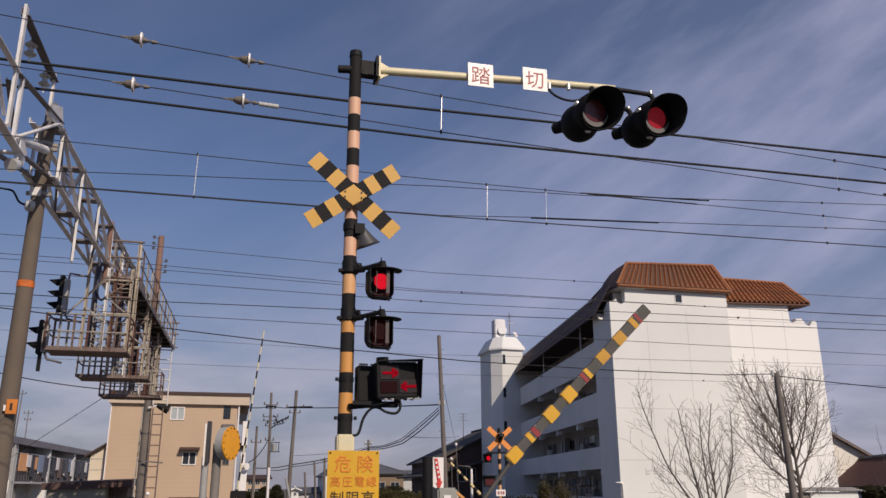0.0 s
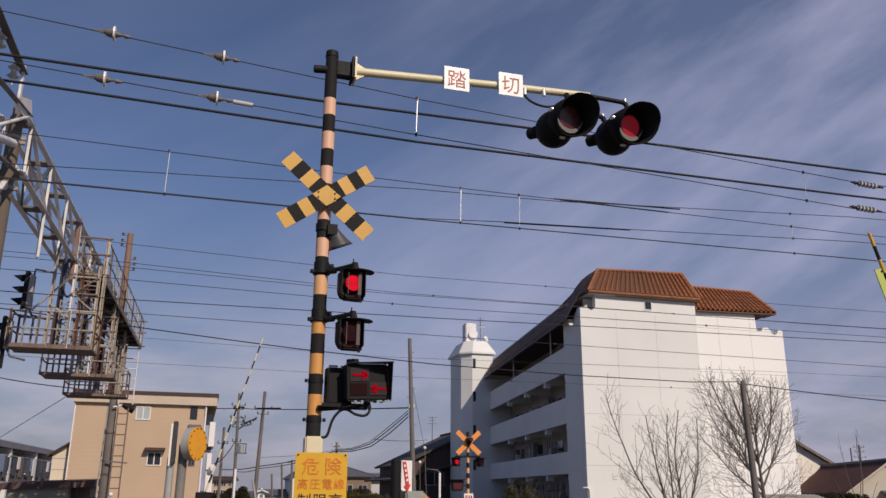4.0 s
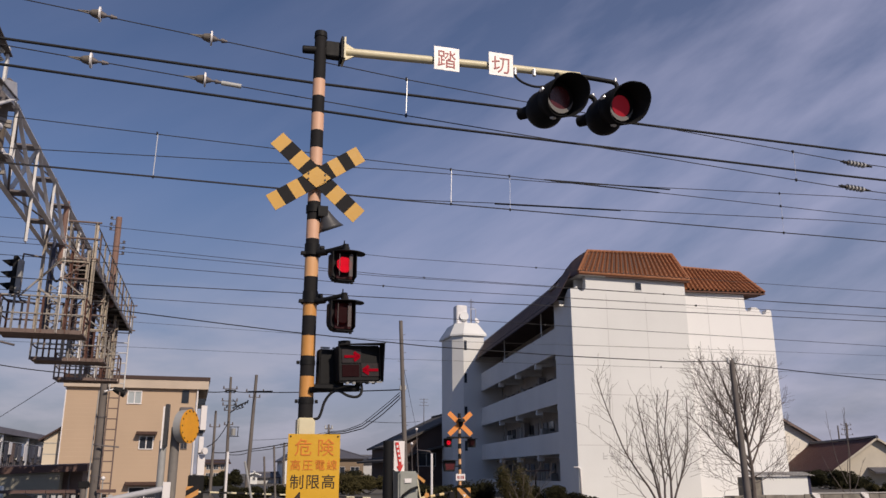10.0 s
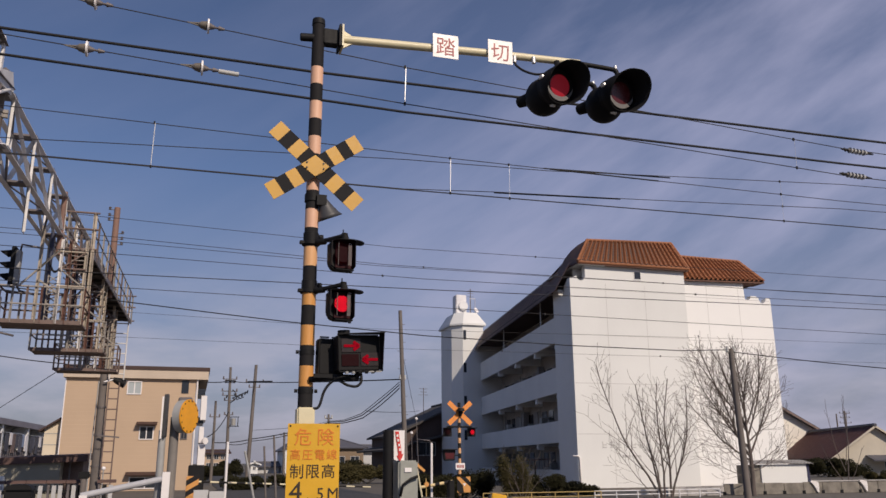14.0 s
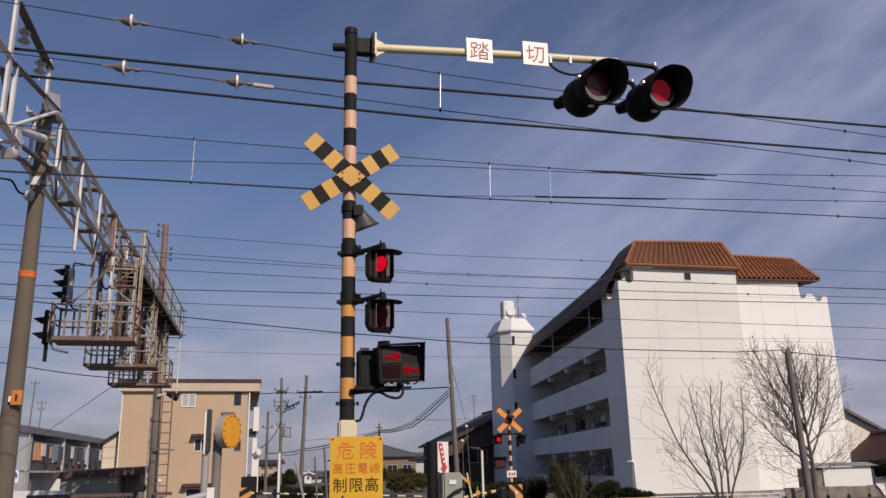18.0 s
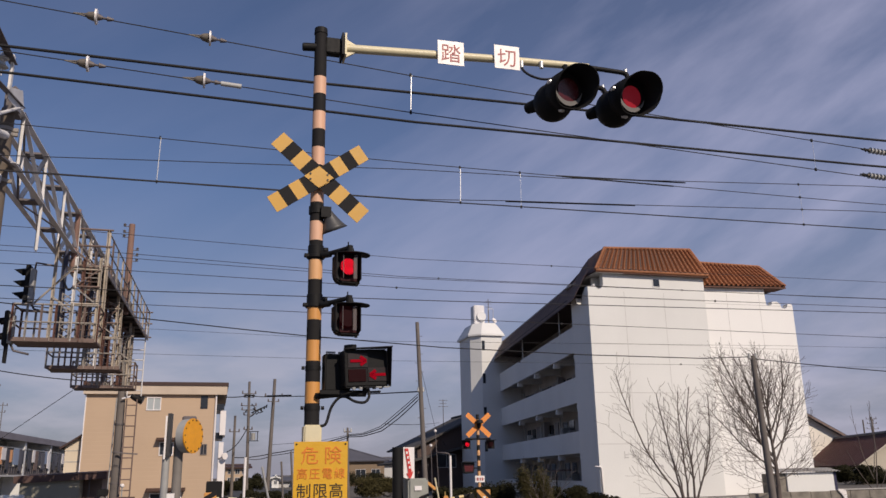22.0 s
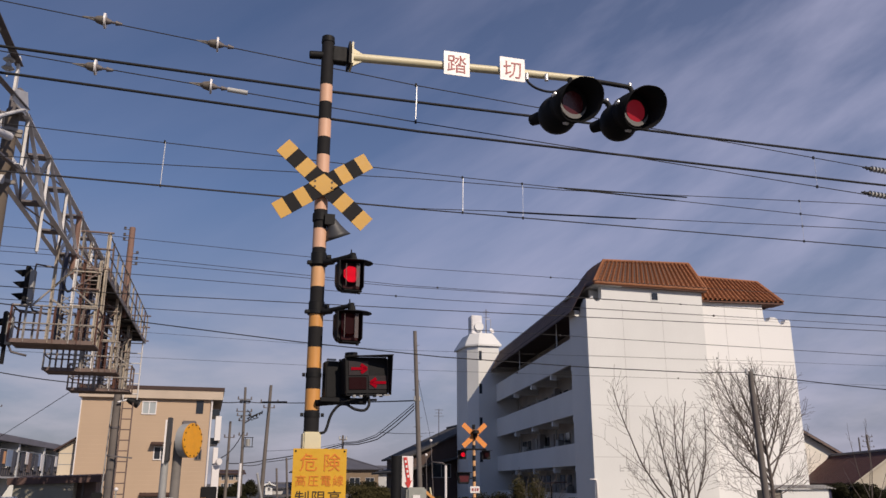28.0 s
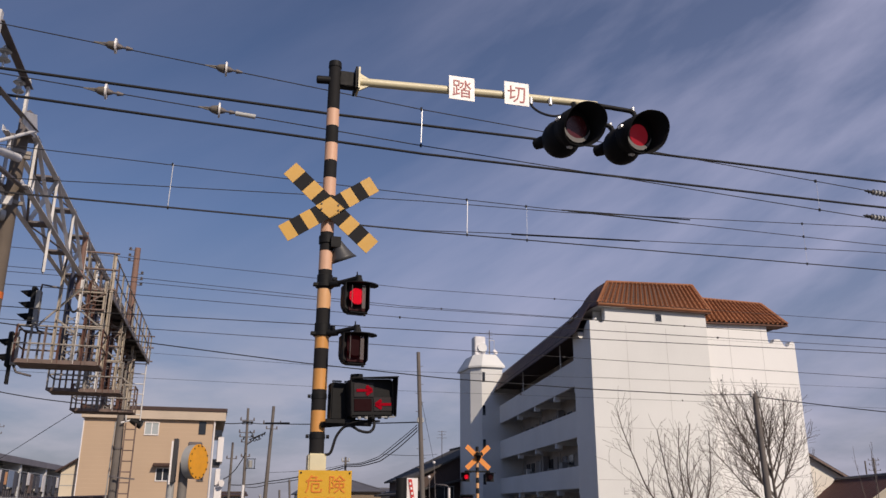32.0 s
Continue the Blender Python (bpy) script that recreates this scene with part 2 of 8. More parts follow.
for m, gloss in ((RED_LENS, 0.12), (BLACK, 0.18), (STRIPE_BLACK, 0.18), (LEAF, 0.05), (OLIVE, 0.05), (LED_RED, 0.05), (LED_BACK, 0.05), (LED_DIM, 0.1), (ARROW_RED, 0.03)):
    m.node_tree.nodes["Principled BSDF"].inputs["Specular IOR Level"].default_value = gloss


# ---- building blocks ----
def box(bm, sx, sy, sz, cx=0, cy=0, cz=0, rx=0, ry=0, rz=0, mi=0):
    m = pose(cx, cy, cz, rx, ry, rz) @ Matrix.Diagonal((sx, sy, sz, 1))
    vs = bmesh.ops.create_cube(bm, size=1, matrix=m)["verts"]
    for f in {f for v in vs for f in v.link_faces}:
        f.material_index = mi
    return vs


def span(bm, x0, x1, y0, y1, z0, z1, mi=0):
    return box(bm, x1 - x0, y1 - y0, z1 - z0, (x0 + x1) / 2, (y0 + y1) / 2, (z0 + z1) / 2, mi=mi)


def rod(bm, p, q, r, r2=None, seg=10, mi=0, caps=True):
    p, q = Vector(p), Vector(q)
    d = q - p
    m = Matrix.Translation((p + q) / 2) @ d.to_track_quat("Z", "Y").to_matrix().to_4x4()
    vs = bmesh.ops.create_cone(bm, cap_ends=caps, segments=seg, radius1=r, radius2=r if r2 is None else r2, depth=d.length, matrix=m)["verts"]
    for f in {f for v in vs for f in v.link_faces}:
        f.material_index = mi
        f.smooth = seg > 8 and len(f.verts) == 4
        if len(f.verts) > 4:
            for e in f.edges:
                e.smooth = False
    return vs


def bar(bm, p, q, w, h, mi=0):
    """A flat or square bar from p to q, w wide and h high."""
    p, q = Vector(p), Vector(q)
    d = q - p
    m = Matrix.Translation((p + q) / 2) @ d.to_track_quat("X", "Z").to_matrix().to_4x4() @ Matrix.Diagonal((d.length, w, h, 1))
    vs = bmesh.ops.create_cube(bm, size=1, matrix=m)["verts"]
    for f in {f for v in vs for f in v.link_faces}:
        f.material_index = mi
    return vs


def angle_bar(bm, p, q, w, t=0.012, mi=0):
    """A rolled steel angle from p to q."""
    p, q = Vector(p), Vector(q)
    d = q - p
    m = Matrix.Translation((p + q) / 2) @ d.to_track_quat("X", "Z").to_matrix().to_4x4()
    for mm in (Matrix.Translation((0, 0, -w / 2)) @ Matrix.Diagonal((d.length, w, t, 1)), Matrix.Translation((0, w / 2, 0)) @ Matrix.Diagonal((d.length, t, w, 1))):
        vs = bmesh.ops.create_cube(bm, size=1, matrix=m @ mm)["verts"]
        for f in {f for v in vs for f in v.link_faces}:
            f.material_index = mi


def tube(bm, pts, r, seg=8, mi=0):
    """One continuous round strand through the points, closed at both ends."""
    ps = [Vector(p) for p in pts]
    n, rings, u = len(ps), [], None
    for k, p in enumerate(ps):
        d = ((p - ps[k - 1]).normalized() if k else Vector()) + ((ps[k + 1] - p).normalized() if k < n - 1 else Vector())
        d.normalize()
        u = d.orthogonal().normalized() if u is None else (u - d * u.dot(d)).normalized()
        v = d.cross(u)
        rings.append([bm.verts.new(p + (u * math.cos(2 * math.pi * j / seg) + v * math.sin(2 * math.pi * j / seg)) * r) for j in range(seg)])
    fs = [bm.faces.new(rings[0][::-1]), bm.faces.new(rings[-1])]
    for a, b in zip(rings, rings[1:]):
        for j in range(seg):
            f = bm.faces.new((a[j], a[(j + 1) % seg], b[(j + 1) % seg], b[j]))
            f.smooth = True
            fs.append(f)
    for f in fs:
        f.material_index = mi


def rounded(pts, n=5):
    """A smooth line through the points."""
    ps = [Vector(p) for p in pts]
    out = []
    for k in range(len(ps) - 1):
        a, b, c, d = ps[max(k - 1, 0)], ps[k], ps[k + 1], ps[min(k + 2, len(ps) - 1)]
        for j in range(n):
            t = j / n
            out.append(0.5 * ((2 * b) + (c - a) * t + (2 * a - 5 * b + 4 * c - d) * t * t + (3 * b - a - 3 * c + d) * t ** 3))
    return out + [ps[-1]]


def prism(bm, poly, axis, a, b, mi=0):
    """A polygon in the plane across the axis ('x': (y, z), 'y': (x, z), 'z': (x, y)), drawn out from a to b."""
    def at(u, v, w):
        return {"x": (w, u, v), "y": (u, w, v), "z": (u, v, w)}[axis]
    lo, hi = [bm.verts.new(at(u, v, a)) for u, v in poly], [bm.verts.new(at(u, v, b)) for u, v in poly]
    fs = [bm.faces.new(lo), bm.faces.new(hi[::-1])]
    n = len(poly)
    for i in range(n):
        fs.append(bm.faces.new((lo[i], hi[i], hi[(i + 1) % n], lo[(i + 1) % n])))
    for f in fs:
        f.material_index = mi
    bmesh.ops.recalc_face_normals(bm, faces=fs)
    return fs


def soften(bm, width, seg=2, limit=0.6):
    es = [e for e in bm.edges if len(e.link_faces) == 2 and e.calc_face_angle(0) > limit]
    bmesh.ops.bevel(bm, geom=es, offset=width, segments=seg, affect="EDGES", clamp_overlap=True)


def part(name, bm, material, parent=None, label="", at=None):
    me = bpy.data.meshes.new(name)
    bm.to_mesh(me)
    bm.free()
    for m in material if isinstance(material, (list, tuple)) else [material]:
        me.materials.append(m)
    ob = new(name, me)
    if parent is not None:
        ob.parent = parent
    if at is not None:
        ob.matrix_basis = at
    if label:
        tagged(ob, label)
    return ob


def thing(name, x, y, z, label, category, group="", rz=0, kind=""):
    ob = new(name)
    ob.empty_display_size = 0.2
    ob.matrix_basis = pose(x, y, z, 0, 0, rz)
    return tagged(ob, label, category, group, kind)


def structure(name, bm, material, label):
    return tagged(part(name, bm, material), label, kind="structure")


def B():
    return bmesh.new()


# ---- ground, road, tracks ----
bm = B()
span(bm, -900, 900, -300, 1500, -0.6, 0.0)
structure("ground", bm, EARTH, "pale earth and gravel ground beside the railway")
bm = B()
span(bm, 1.6, 8.4, -60, 180, 0.004, 0.03)
structure("road", bm, ASPHALT, "grey asphalt road that crosses the tracks")
bm = B()
span(bm, -300, 300, 2.6, 5.7, 0.008, 0.026)
structure("side_road", bm, ASPHALT, "asphalt lane beside the railway")
TRACKS = (10.0, 13.8, 17.8, 22.4)
for ty in TRACKS:
    bm = B()
    for x0, x1 in ((-120, 1.5), (8.5, 160)):
        prism(bm, [(ty - 1.7, 0.0), (ty + 1.7, 0.0), (ty + 1.3, 0.10), (ty - 1.3, 0.10)], "x", x0, x1)
    tagged(part("ballast_bed", bm, BALLAST), "brown stone ballast bed under the track", kind="structure")
    tr = thing("railway_track", 0, ty, 0, "steel rails on sleepers in brown ballast", "railway track", "tracks of the crossing", kind="structure")
    for side in (-0.5335, 0.5335):
        bm = B()
        span(bm, -120, 160, side - 0.032, side + 0.032, 0.145, 0.185)
        span(bm, -120, 160, side - 0.008, side + 0.008, 0.06, 0.15)
        part("rail", bm, GALV_DARK, tr)

# ---- overhead wires ----
def wire(name, y, pts, r, label, sag=0.0, material=None):
    """One wire across the place, straight on past its ends; pts: (x, z)."""
    bm = B()
    vs = [Vector((x, y, z)) for x, z in pts]
    fine = []
    for a, b in zip(vs, vs[1:]):
        n = 1 if sag == 0 else 10
        for k in range(n):
            u = k / n
            p = a.lerp(b, u)
            p.z -= sag * 4 * u * (1 - u)
            fine.append(p)
    fine.append(vs[-1])
    tube(bm, fine, r, seg=6)
    return tagged(part(name, bm, material or WIRE), label, "overhead wire", "wires over the tracks")


MESS, CONT, FEED = "thin messenger wire of the overhead line", "copper contact wire of the overhead line", "thick black feeder cable slung under the gantry"
wire("messenger_wire", 7.8, [(-40, 8.9), (-2.55, 6.0), (1.96, 5.65), (7.75, 5.34), (40, 4.9)], 0.0055, MESS)
wire("contact_wire", 7.8, [(-40, 7.6), (-2.47, 5.46), (1.94, 5.22), (7.68, 4.97), (40, 4.6)], 0.0055, CONT)
wire("feeder_cable", 12.15, [(-45, 8.0), (-3.85, 7.74), (1.45, 7.67), (12.1, 7.72), (60, 8.1)], 0.023, FEED, material=CABLE)
wire("feeder_cable", 13.1, [(-45, 8.0), (-3.25, 7.76), (3.3, 7.59), (12.9, 7.6), (60, 8.0)], 0.023, FEED, material=CABLE)
wire("messenger_wire", 10.0, [(-50, 6.3), (-2.57, 5.62), (2.53, 5.54), (9.74, 5.5), (60, 5.9)], 0.0055, MESS)
wire("contact_wire", 10.0, [(-50, 5.05), (-2.94, 5.02), (2.52, 5.02), (9.68, 5.08), (60, 5.2)], 0.008, CONT)
wire("messenger_wire", 10.4, [(-50, 4.9), (-3.1, 5.33), (-0.75, 5.45), (2.63, 5.61), (4.8, 5.66), (6.94, 5.78), (10.21, 5.96), (60, 7.0)], 0.0055, MESS)
wire("contact_wire", 10.4, [(-50, 5.19), (2.6, 5.17), (3.96, 5.25), (5.96, 5.33), (10.12, 5.52), (60, 6.5)], 0.0055, CONT)
for y, z0, z1, z2, r in ((21, 7.48, 7.2, 7.23, 0.009), (22, 7.25, 6.94, 6.9, 0.010), (23, 7.37, 7.14, 7.16, 0.010), (18, 5.83, 5.66, 5.70, 0.009),
                         (17.6, 5.28, 5.32, 5.47, 0.012), (18.5, 5.2, 5.09, 4.94, 0.009),
                         (24, 5.62, 5.40, 5.58, 0.006), (24.4, 4.95, 4.87, 4.93, 0.006)):
    wire("line_wire", y, [(-45, z0 + 0.5), (-3, z0), (5, z1), (19, z2), (60, z2 + 0.2)], r * 0.75, "dark bare wire strung along the far tracks")


# ---- crossing signal pole ----
def words(s, size, at, material, parent, name="letter", depth=0.002, pitch=0.0):
    """Flat raised letters, one part a character, set from the left along the local x of the pose."""
    x = 0.0
    for ch in s:
        c = bpy.data.curves.new("letters", "FONT")
        c.body, c.size, c.extrude, c.resolution_u = ch, size, depth, 3
        o = bpy.data.objects.new("letters", c)
        scene.collection.objects.link(o)
        bpy.context.view_layer.update()
        me = bpy.data.meshes.new_from_object(o.evaluated_get(bpy.context.evaluated_depsgraph_get()))
        bpy.data.objects.remove(o)
        me.materials.clear()
        me.materials.append(material)
        ob = new(name, me)
        ob.parent = parent
        ob.matrix_basis = at @ pose(x, 0, 0)
        x += pitch or size * (0.66 if ch.isascii() else 1.06)


def striped_board(length, width, thick, n, first):
    """A flat board along x, cut into bands of two colours."""
    bm = B()
    for k in range(n):
        a, c = -length / 2 + length * k / n, -length / 2 + length * (k + 1) / n
        span(bm, a, c, -thick / 2, thick / 2, -width / 2, width / 2, mi=(k + first) % 2)
    bmesh.ops.remove_doubles(bm, verts=bm.verts, dist=0.0005)
    return bm


FLASH = []
RIM_GREY = mat("dull_rim_grey", (0.20, 0.19, 0.185), 0.6)
LENS_PLATE = mat("dark_red_lens_plate", (0.034, 0.004, 0.007), 0.5, var=0.15, bump=0.05)
LENS_PLATE.node_tree.nodes["Principled BSDF"].inputs["Specular IOR Level"].default_value = 0.15
TRIM_GREY = mat("smoky_trim", (0.16, 0.13, 0.13), 0.6)
TRIM_GREY.node_tree.nodes["Principled BSDF"].inputs["Alpha"].default_value = 0.55


def led_disc(parent, r, at, phase, big=False):
    """The turning diode disc of a flashing lamp: diodes on one face, dark red on the other."""
    bm = B()
    rod(bm, (0, -0.004, 0), (0, 0.004, 0), r, seg=28, mi=0)
    if big:
        rod(bm, (0, -0.0075, 0), (0, -0.004, 0), r * 0.93, seg=28, mi=1)
    else:
        rod(bm, (0, -0.0055, 0), (0, -0.004, 0), r * 0.97, seg=28, mi=2)
        for k in range(-7, 3):
            x0 = k * r * 0.36 - 0.1 * r
            for sgn in (-1, 1):
                p, q = Vector((x0, -0.008, 0.03 * r * sgn)), Vector((x0 + 1.1 * r, -0.008, sgn * r * 1.05))
                ok = [v for v in (p.lerp(q, u / 24) for u in range(25)) if v.x * v.x + v.z * v.z < (0.95 * r) ** 2]
                if len(ok) > 2:
                    bar(bm, ok[0], ok[-1], 0.004, r * 0.065, mi=1)
    ob = part("diode_disc", bm, [RED_LENS_BRIGHT if big else RED_LENS, LED_DIM if big else LED_RED, LED_BACK], parent, "red signal disc with diodes", at=at)
    FLASH.append((ob, at.copy(), phase))


def side_lamp(p, z, phase):
    lamp = new("flashing_lamp")
    lamp.parent = p
    lamp.matrix_basis = pose(0.27, -0.27, z, 0, 0, 9)
    tagged(lamp, "black hooded crossing lamp with red diodes")
    bm = B()
    prism(bm, [(-0.135, 0.105), (0.078, 0.105), (0.078, -0.15), (-0.085, -0.15), (-0.125, -0.115), (-0.135, -0.07)], "y", 0.0, 0.10)
    soften(bm, 0.012)
    part("housing", bm, BLACK, lamp)
    for x, y0 in ((-0.135, -0.05), (0.072, -0.085)):
        bm = B()
        prism(bm, [(0.0, 0.105), (y0, 0.105), (y0, -0.12), (0.0, -0.145)], "x", x, x + 0.006)
        part("hood_side", bm, BLACK, lamp)
    bm = B()
    prism(bm, [(-0.135, 0.05)] + [(0.018 - 0.162 * math.cos(k * math.pi / 16), -0.13 * math.sin(k * math.pi / 16)) for k in range(17)] + [(0.17, 0.05)], "z", 0.106, 0.113)
    part("visor", bm, BLACK, lamp)
    bm = B()
    span(bm, -0.09, 0.076, -0.05, 0.0, -0.156, -0.146)
    soften(bm, 0.003, 1)
    part("hood_sill", bm, BLACK, lamp)
    bm = B()
    rod(bm, (0.05, -0.03, -0.175), (0.05, -0.03, -0.156), 0.014)
    part("drain_nut", bm, BLACK, lamp)
    bm = B()
    span(bm, -0.092, 0.068, -0.012, -0.004, -0.13, 0.10)
    part("lens_plate", bm, LENS_PLATE, lamp, "dark red lens plate")
    for x0, x1, y in ((-0.082, -0.076, -0.070), (0.010, 0.042, -0.074)):
        bm = B()
        span(bm, x0, x1, y, y + 0.006, -0.118, 0.092)
        part("inner_trim", bm, TRIM_GREY, lamp, "grey inner reflector strip")
    led_disc(lamp, 0.075, pose(-0.030, -0.052, -0.012), phase)
    # bracket from the pole
    bm = B()
    tube(bm, rounded([(0.05, -0.06, z + 0.150), (0.15, -0.16, z + 0.158), (0.235, -0.24, z + 0.170), (0.275, -0.265, z + 0.174), (0.290, -0.275, z + 0.11)]), 0.021, seg=12)
    rod(bm, (0.268, -0.262, z + 0.11), (0.268, -0.262, z + 0.196), 0.028, seg=14)
    part("bracket", bm, BLACK, p)
    bm = B()
    rod(bm, (0.255, -0.255, z + 0.20), (0.255, -0.255, z + 0.232), 0.006, seg=6)
    part("bolt", bm, BLACK, p)
    bm = B()
    rod(bm, (0, 0, z + 0.145), (0, 0, z + 0.25), 0.071, seg=20)
    rod(bm, (0, 0, z + 0.130), (0, 0, z + 0.160), 0.082, seg=20)
    rod(bm, (0.06, -0.085, z + 0.19), (0.10, -0.085, z + 0.19), 0.026, seg=12)
    rod(bm, (0.05, -0.06, z + 0.155), (0.12, -0.12, z + 0.148), 0.036, 0.028, seg=12)
    span(bm, -0.105, -0.06, -0.05, 0.0, z + 0.135, z + 0.165)
    soften(bm, 0.004, 1)
    part("clamp", bm, BLACK, p)


def overhead_lamp(p, x, z, phase):
    lamp = new("flashing_lamp")
    lamp.parent = p
    lamp.matrix_basis = pose(x - 0.115, -0.26, z, 10, 0, 11)
    tagged(lamp, "large round black crossing lamp with a deep hood")
    bm = B()
    rod(bm, (0, -0.09, 0), (0, 0.02, 0), 0.186, 0.186, seg=28)
    rod(bm, (0, 0.02, 0), (0, 0.07, -0.008), 0.186, 0.150, seg=28)
    bmesh.ops.create_uvsphere(bm, u_segments=28, v_segments=16, radius=0.200, matrix=Matrix.Translation((0, 0.150, -0.060)) @ Matrix.Diagonal((1, 1.0, 1, 1)))
    for f in bm.faces:
        f.smooth = len(f.verts) < 5
    part("housing", bm, BLACK, lamp)
    bm = B()
    rod(bm, (-0.10, 0.29, -0.07), (-0.165, 0.40, -0.10), 0.070, 0.055, seg=16)
    soften(bm, 0.012, 2)
    part("rear_cap", bm, BLACK, lamp)
    for a in (35, 160, 262):
        bm = B()
        c, e = 0.19 * math.cos(radians(a)), 0.19 * math.sin(radians(a))
        rod(bm, (c, -0.075, e), (c, -0.02, e), 0.017, seg=8)
        bmesh.ops.create_uvsphere(bm, u_segments=10, v_segments=6, radius=0.024, matrix=Matrix.Translation((c * 1.04, -0.07, e * 1.04)))
        part("wing_nut", bm, BRIGHT_NUT, lamp)
    bm = B()
    n, rings = 32, []
    for r in (0.194, 0.187):
        back, front = [], []
        for k in range(n):
            a = 2 * math.pi * k / n
            d = 0.165 + 0.215 * (0.5 + 0.5 * math.sin(a + 0.55)) ** 0.85
            back.append(bm.verts.new((r * math.cos(a), -0.04, r * math.sin(a))))
            flare = 1.06 + 0.06 * abs(math.sin(2 * a))
            front.append(bm.verts.new((r * flare * math.cos(a), -d, r * flare * math.sin(a))))
        rings.append((back, front))
    (b0, f0), (b1, f1) = rings
    for k in range(n):
        j = (k + 1) % n
        for q in ((b0[k], b0[j], f0[j], f0[k]), (f1[k], f1[j], b1[j], b1[k]), (f0[k], f0[j], f1[j], f1[k])):
            bm.faces.new(q).smooth = True
    part("hood", bm, BLACK, lamp)
    bm = B()
    n = 24
    prev = None
    for k in range(n + 1):
        a = math.pi * (1.0 + k / n)
        w = 0.042 * math.sin(math.pi * k / n) + 0.004
        cur = [bm.verts.new((r * math.cos(a), -0.128, r * math.sin(a))) for r in (0.158, 0.158 - w)]
        if prev:
            bm.faces.new((prev[0], cur[0], cur[1], prev[1]))
        prev = cur
    part("rim", bm, RIM_GREY, lamp, "grey lower lens rim")
    bm = B()
    rod(bm, (0, -0.10, 0), (0, -0.094, 0), 0.184, seg=28)
    part("lens_surround", bm, BLACK, lamp)
    led_disc(lamp, 0.124, pose(0, -0.116, 0), phase, big=True)


def indicator(p):
    ind = new("direction_indicator")
    ind.parent = p
    ind.matrix_basis = pose(0.445, -0.20, 2.412, 0, -3, 7)
    tagged(ind, "black hooded train direction indicator with red arrows")
    bm = B()
    span(bm, -0.205, 0.185, 0.0, 0.16, -0.16, 0.16)
    soften(bm, 0.012)
    part("housing", bm, BLACK, ind)
    for poly, axis, a, b in (([(0, 0.16), (-0.135, 0.163), (-0.055, -0.16), (0, -0.16)], "x", 0.18, 0.186), ([(0, 0.16), (-0.02, 0.16), (-0.02, -0.16), (0, -0.16)], "x", -0.206, -0.200),
                             ([(-0.21, 0.0), (0.19, 0.0), (0.19, -0.14), (-0.21, -0.03)], "z", 0.16, 0.168), ([(-0.2, 0.0), (0.185, 0.0), (0.185, -0.06), (-0.2, -0.02)], "z", -0.168, -0.160)):
        bm = B()
        prism(bm, poly, axis, a, b)
        part("hood_plate", bm, BLACK, ind)
    for x0, x1, z0, z1 in ((-0.175, 0.0, 0.005, 0.125), (-0.175, -0.02, -0.115, -0.012), (0.0, 0.17, -0.115, 0.0)):
        bm = B()
        span(bm, x0, x1, -0.008, -0.002, z0, z1)
        part("panel", bm, RED_LENS if x0 < 0 and z0 < 0 else SMOKED, ind, "smoked dark display panel")
    for cx, cz, s in ((-0.085, 0.06, 1), (0.085, -0.06, -1)):
        bm = B()
        bar(bm, (cx - 0.070 * s, -0.012, cz), (cx + 0.055 * s, -0.012, cz), 0.005, 0.024)
        for d in (1, -1):
            bar(bm, (cx + 0.070 * s, -0.012, cz), (cx + 0.018 * s, -0.012, cz + 0.036 * d), 0.005, 0.027)
        part("arrow", bm, ARROW_RED, ind, "glowing red arrow")
    bm = B()
    rod(bm, (-0.13, 0.06, 0.16), (-0.13, 0.06, 0.205), 0.055, seg=16)
    part("cap", bm, BLACK, ind)
    for k in range(5):
        bm = B()
        rod(bm, (-0.14 + 0.06 * k, -0.03, -0.185), (-0.14 + 0.06 * k, -0.03, -0.165), 0.016, seg=8)
        part("drain_nut", bm, GREY_PAINT if k < 2 else BLACK, ind)
    for x in (0.07, 0.14):
        bm = B()
        span(bm, x - 0.025, x + 0.025, -0.075, -0.055, -0.178, -0.168)
        part("latch", bm, GREY_PAINT, ind)
    rear = new("rear_indicator")
    rear.parent = p
    rear.matrix_basis = pose(0.195, -0.02, 2.395, 0, 0, 8)
    tagged(rear, "black back of the opposite train direction indicator")
    bm = B()
    span(bm, -0.11, 0.12, -0.06, 0.06, -0.17, 0.15)
    soften(bm, 0.01)
    part("housing", bm, BLACK, rear)
    for x in (-0.06, 0.05):
        for z in (0.162, -0.182):
            bm = B()
            span(bm, x - 0.04, x + 0.04, -0.055, -0.03, z - 0.007, z + 0.007)
            part("latch", bm, GREY_PAINT, rear)
    bm = B()
    tube(bm, [(0.02, -0.07, 2.18), (0.25, -0.12, 2.20), (0.42, -0.16, 2.19), (0.44, -0.17, 2.28)], 0.028, seg=10)
    span(bm, 0.05, 0.42, -0.14, -0.10, 2.192, 2.226)
    part("indicator_bracket", bm, BLACK, p)
    bm = B()
    tube(bm, rounded([(0.45, -0.18, 2.26), (0.46, -0.19, 2.17), (0.42, -0.19, 2.12), (0.34, -0.17, 2.13), (0.27, -0.14, 2.17), (0.21, -0.12, 2.16), (0.15, -0.10, 2.08), (0.11, -0.09, 1.95), (0.06, -0.08, 1.93)]), 0.012, seg=8)
    part("cable", bm, CABLE, p, "black rubber cable")


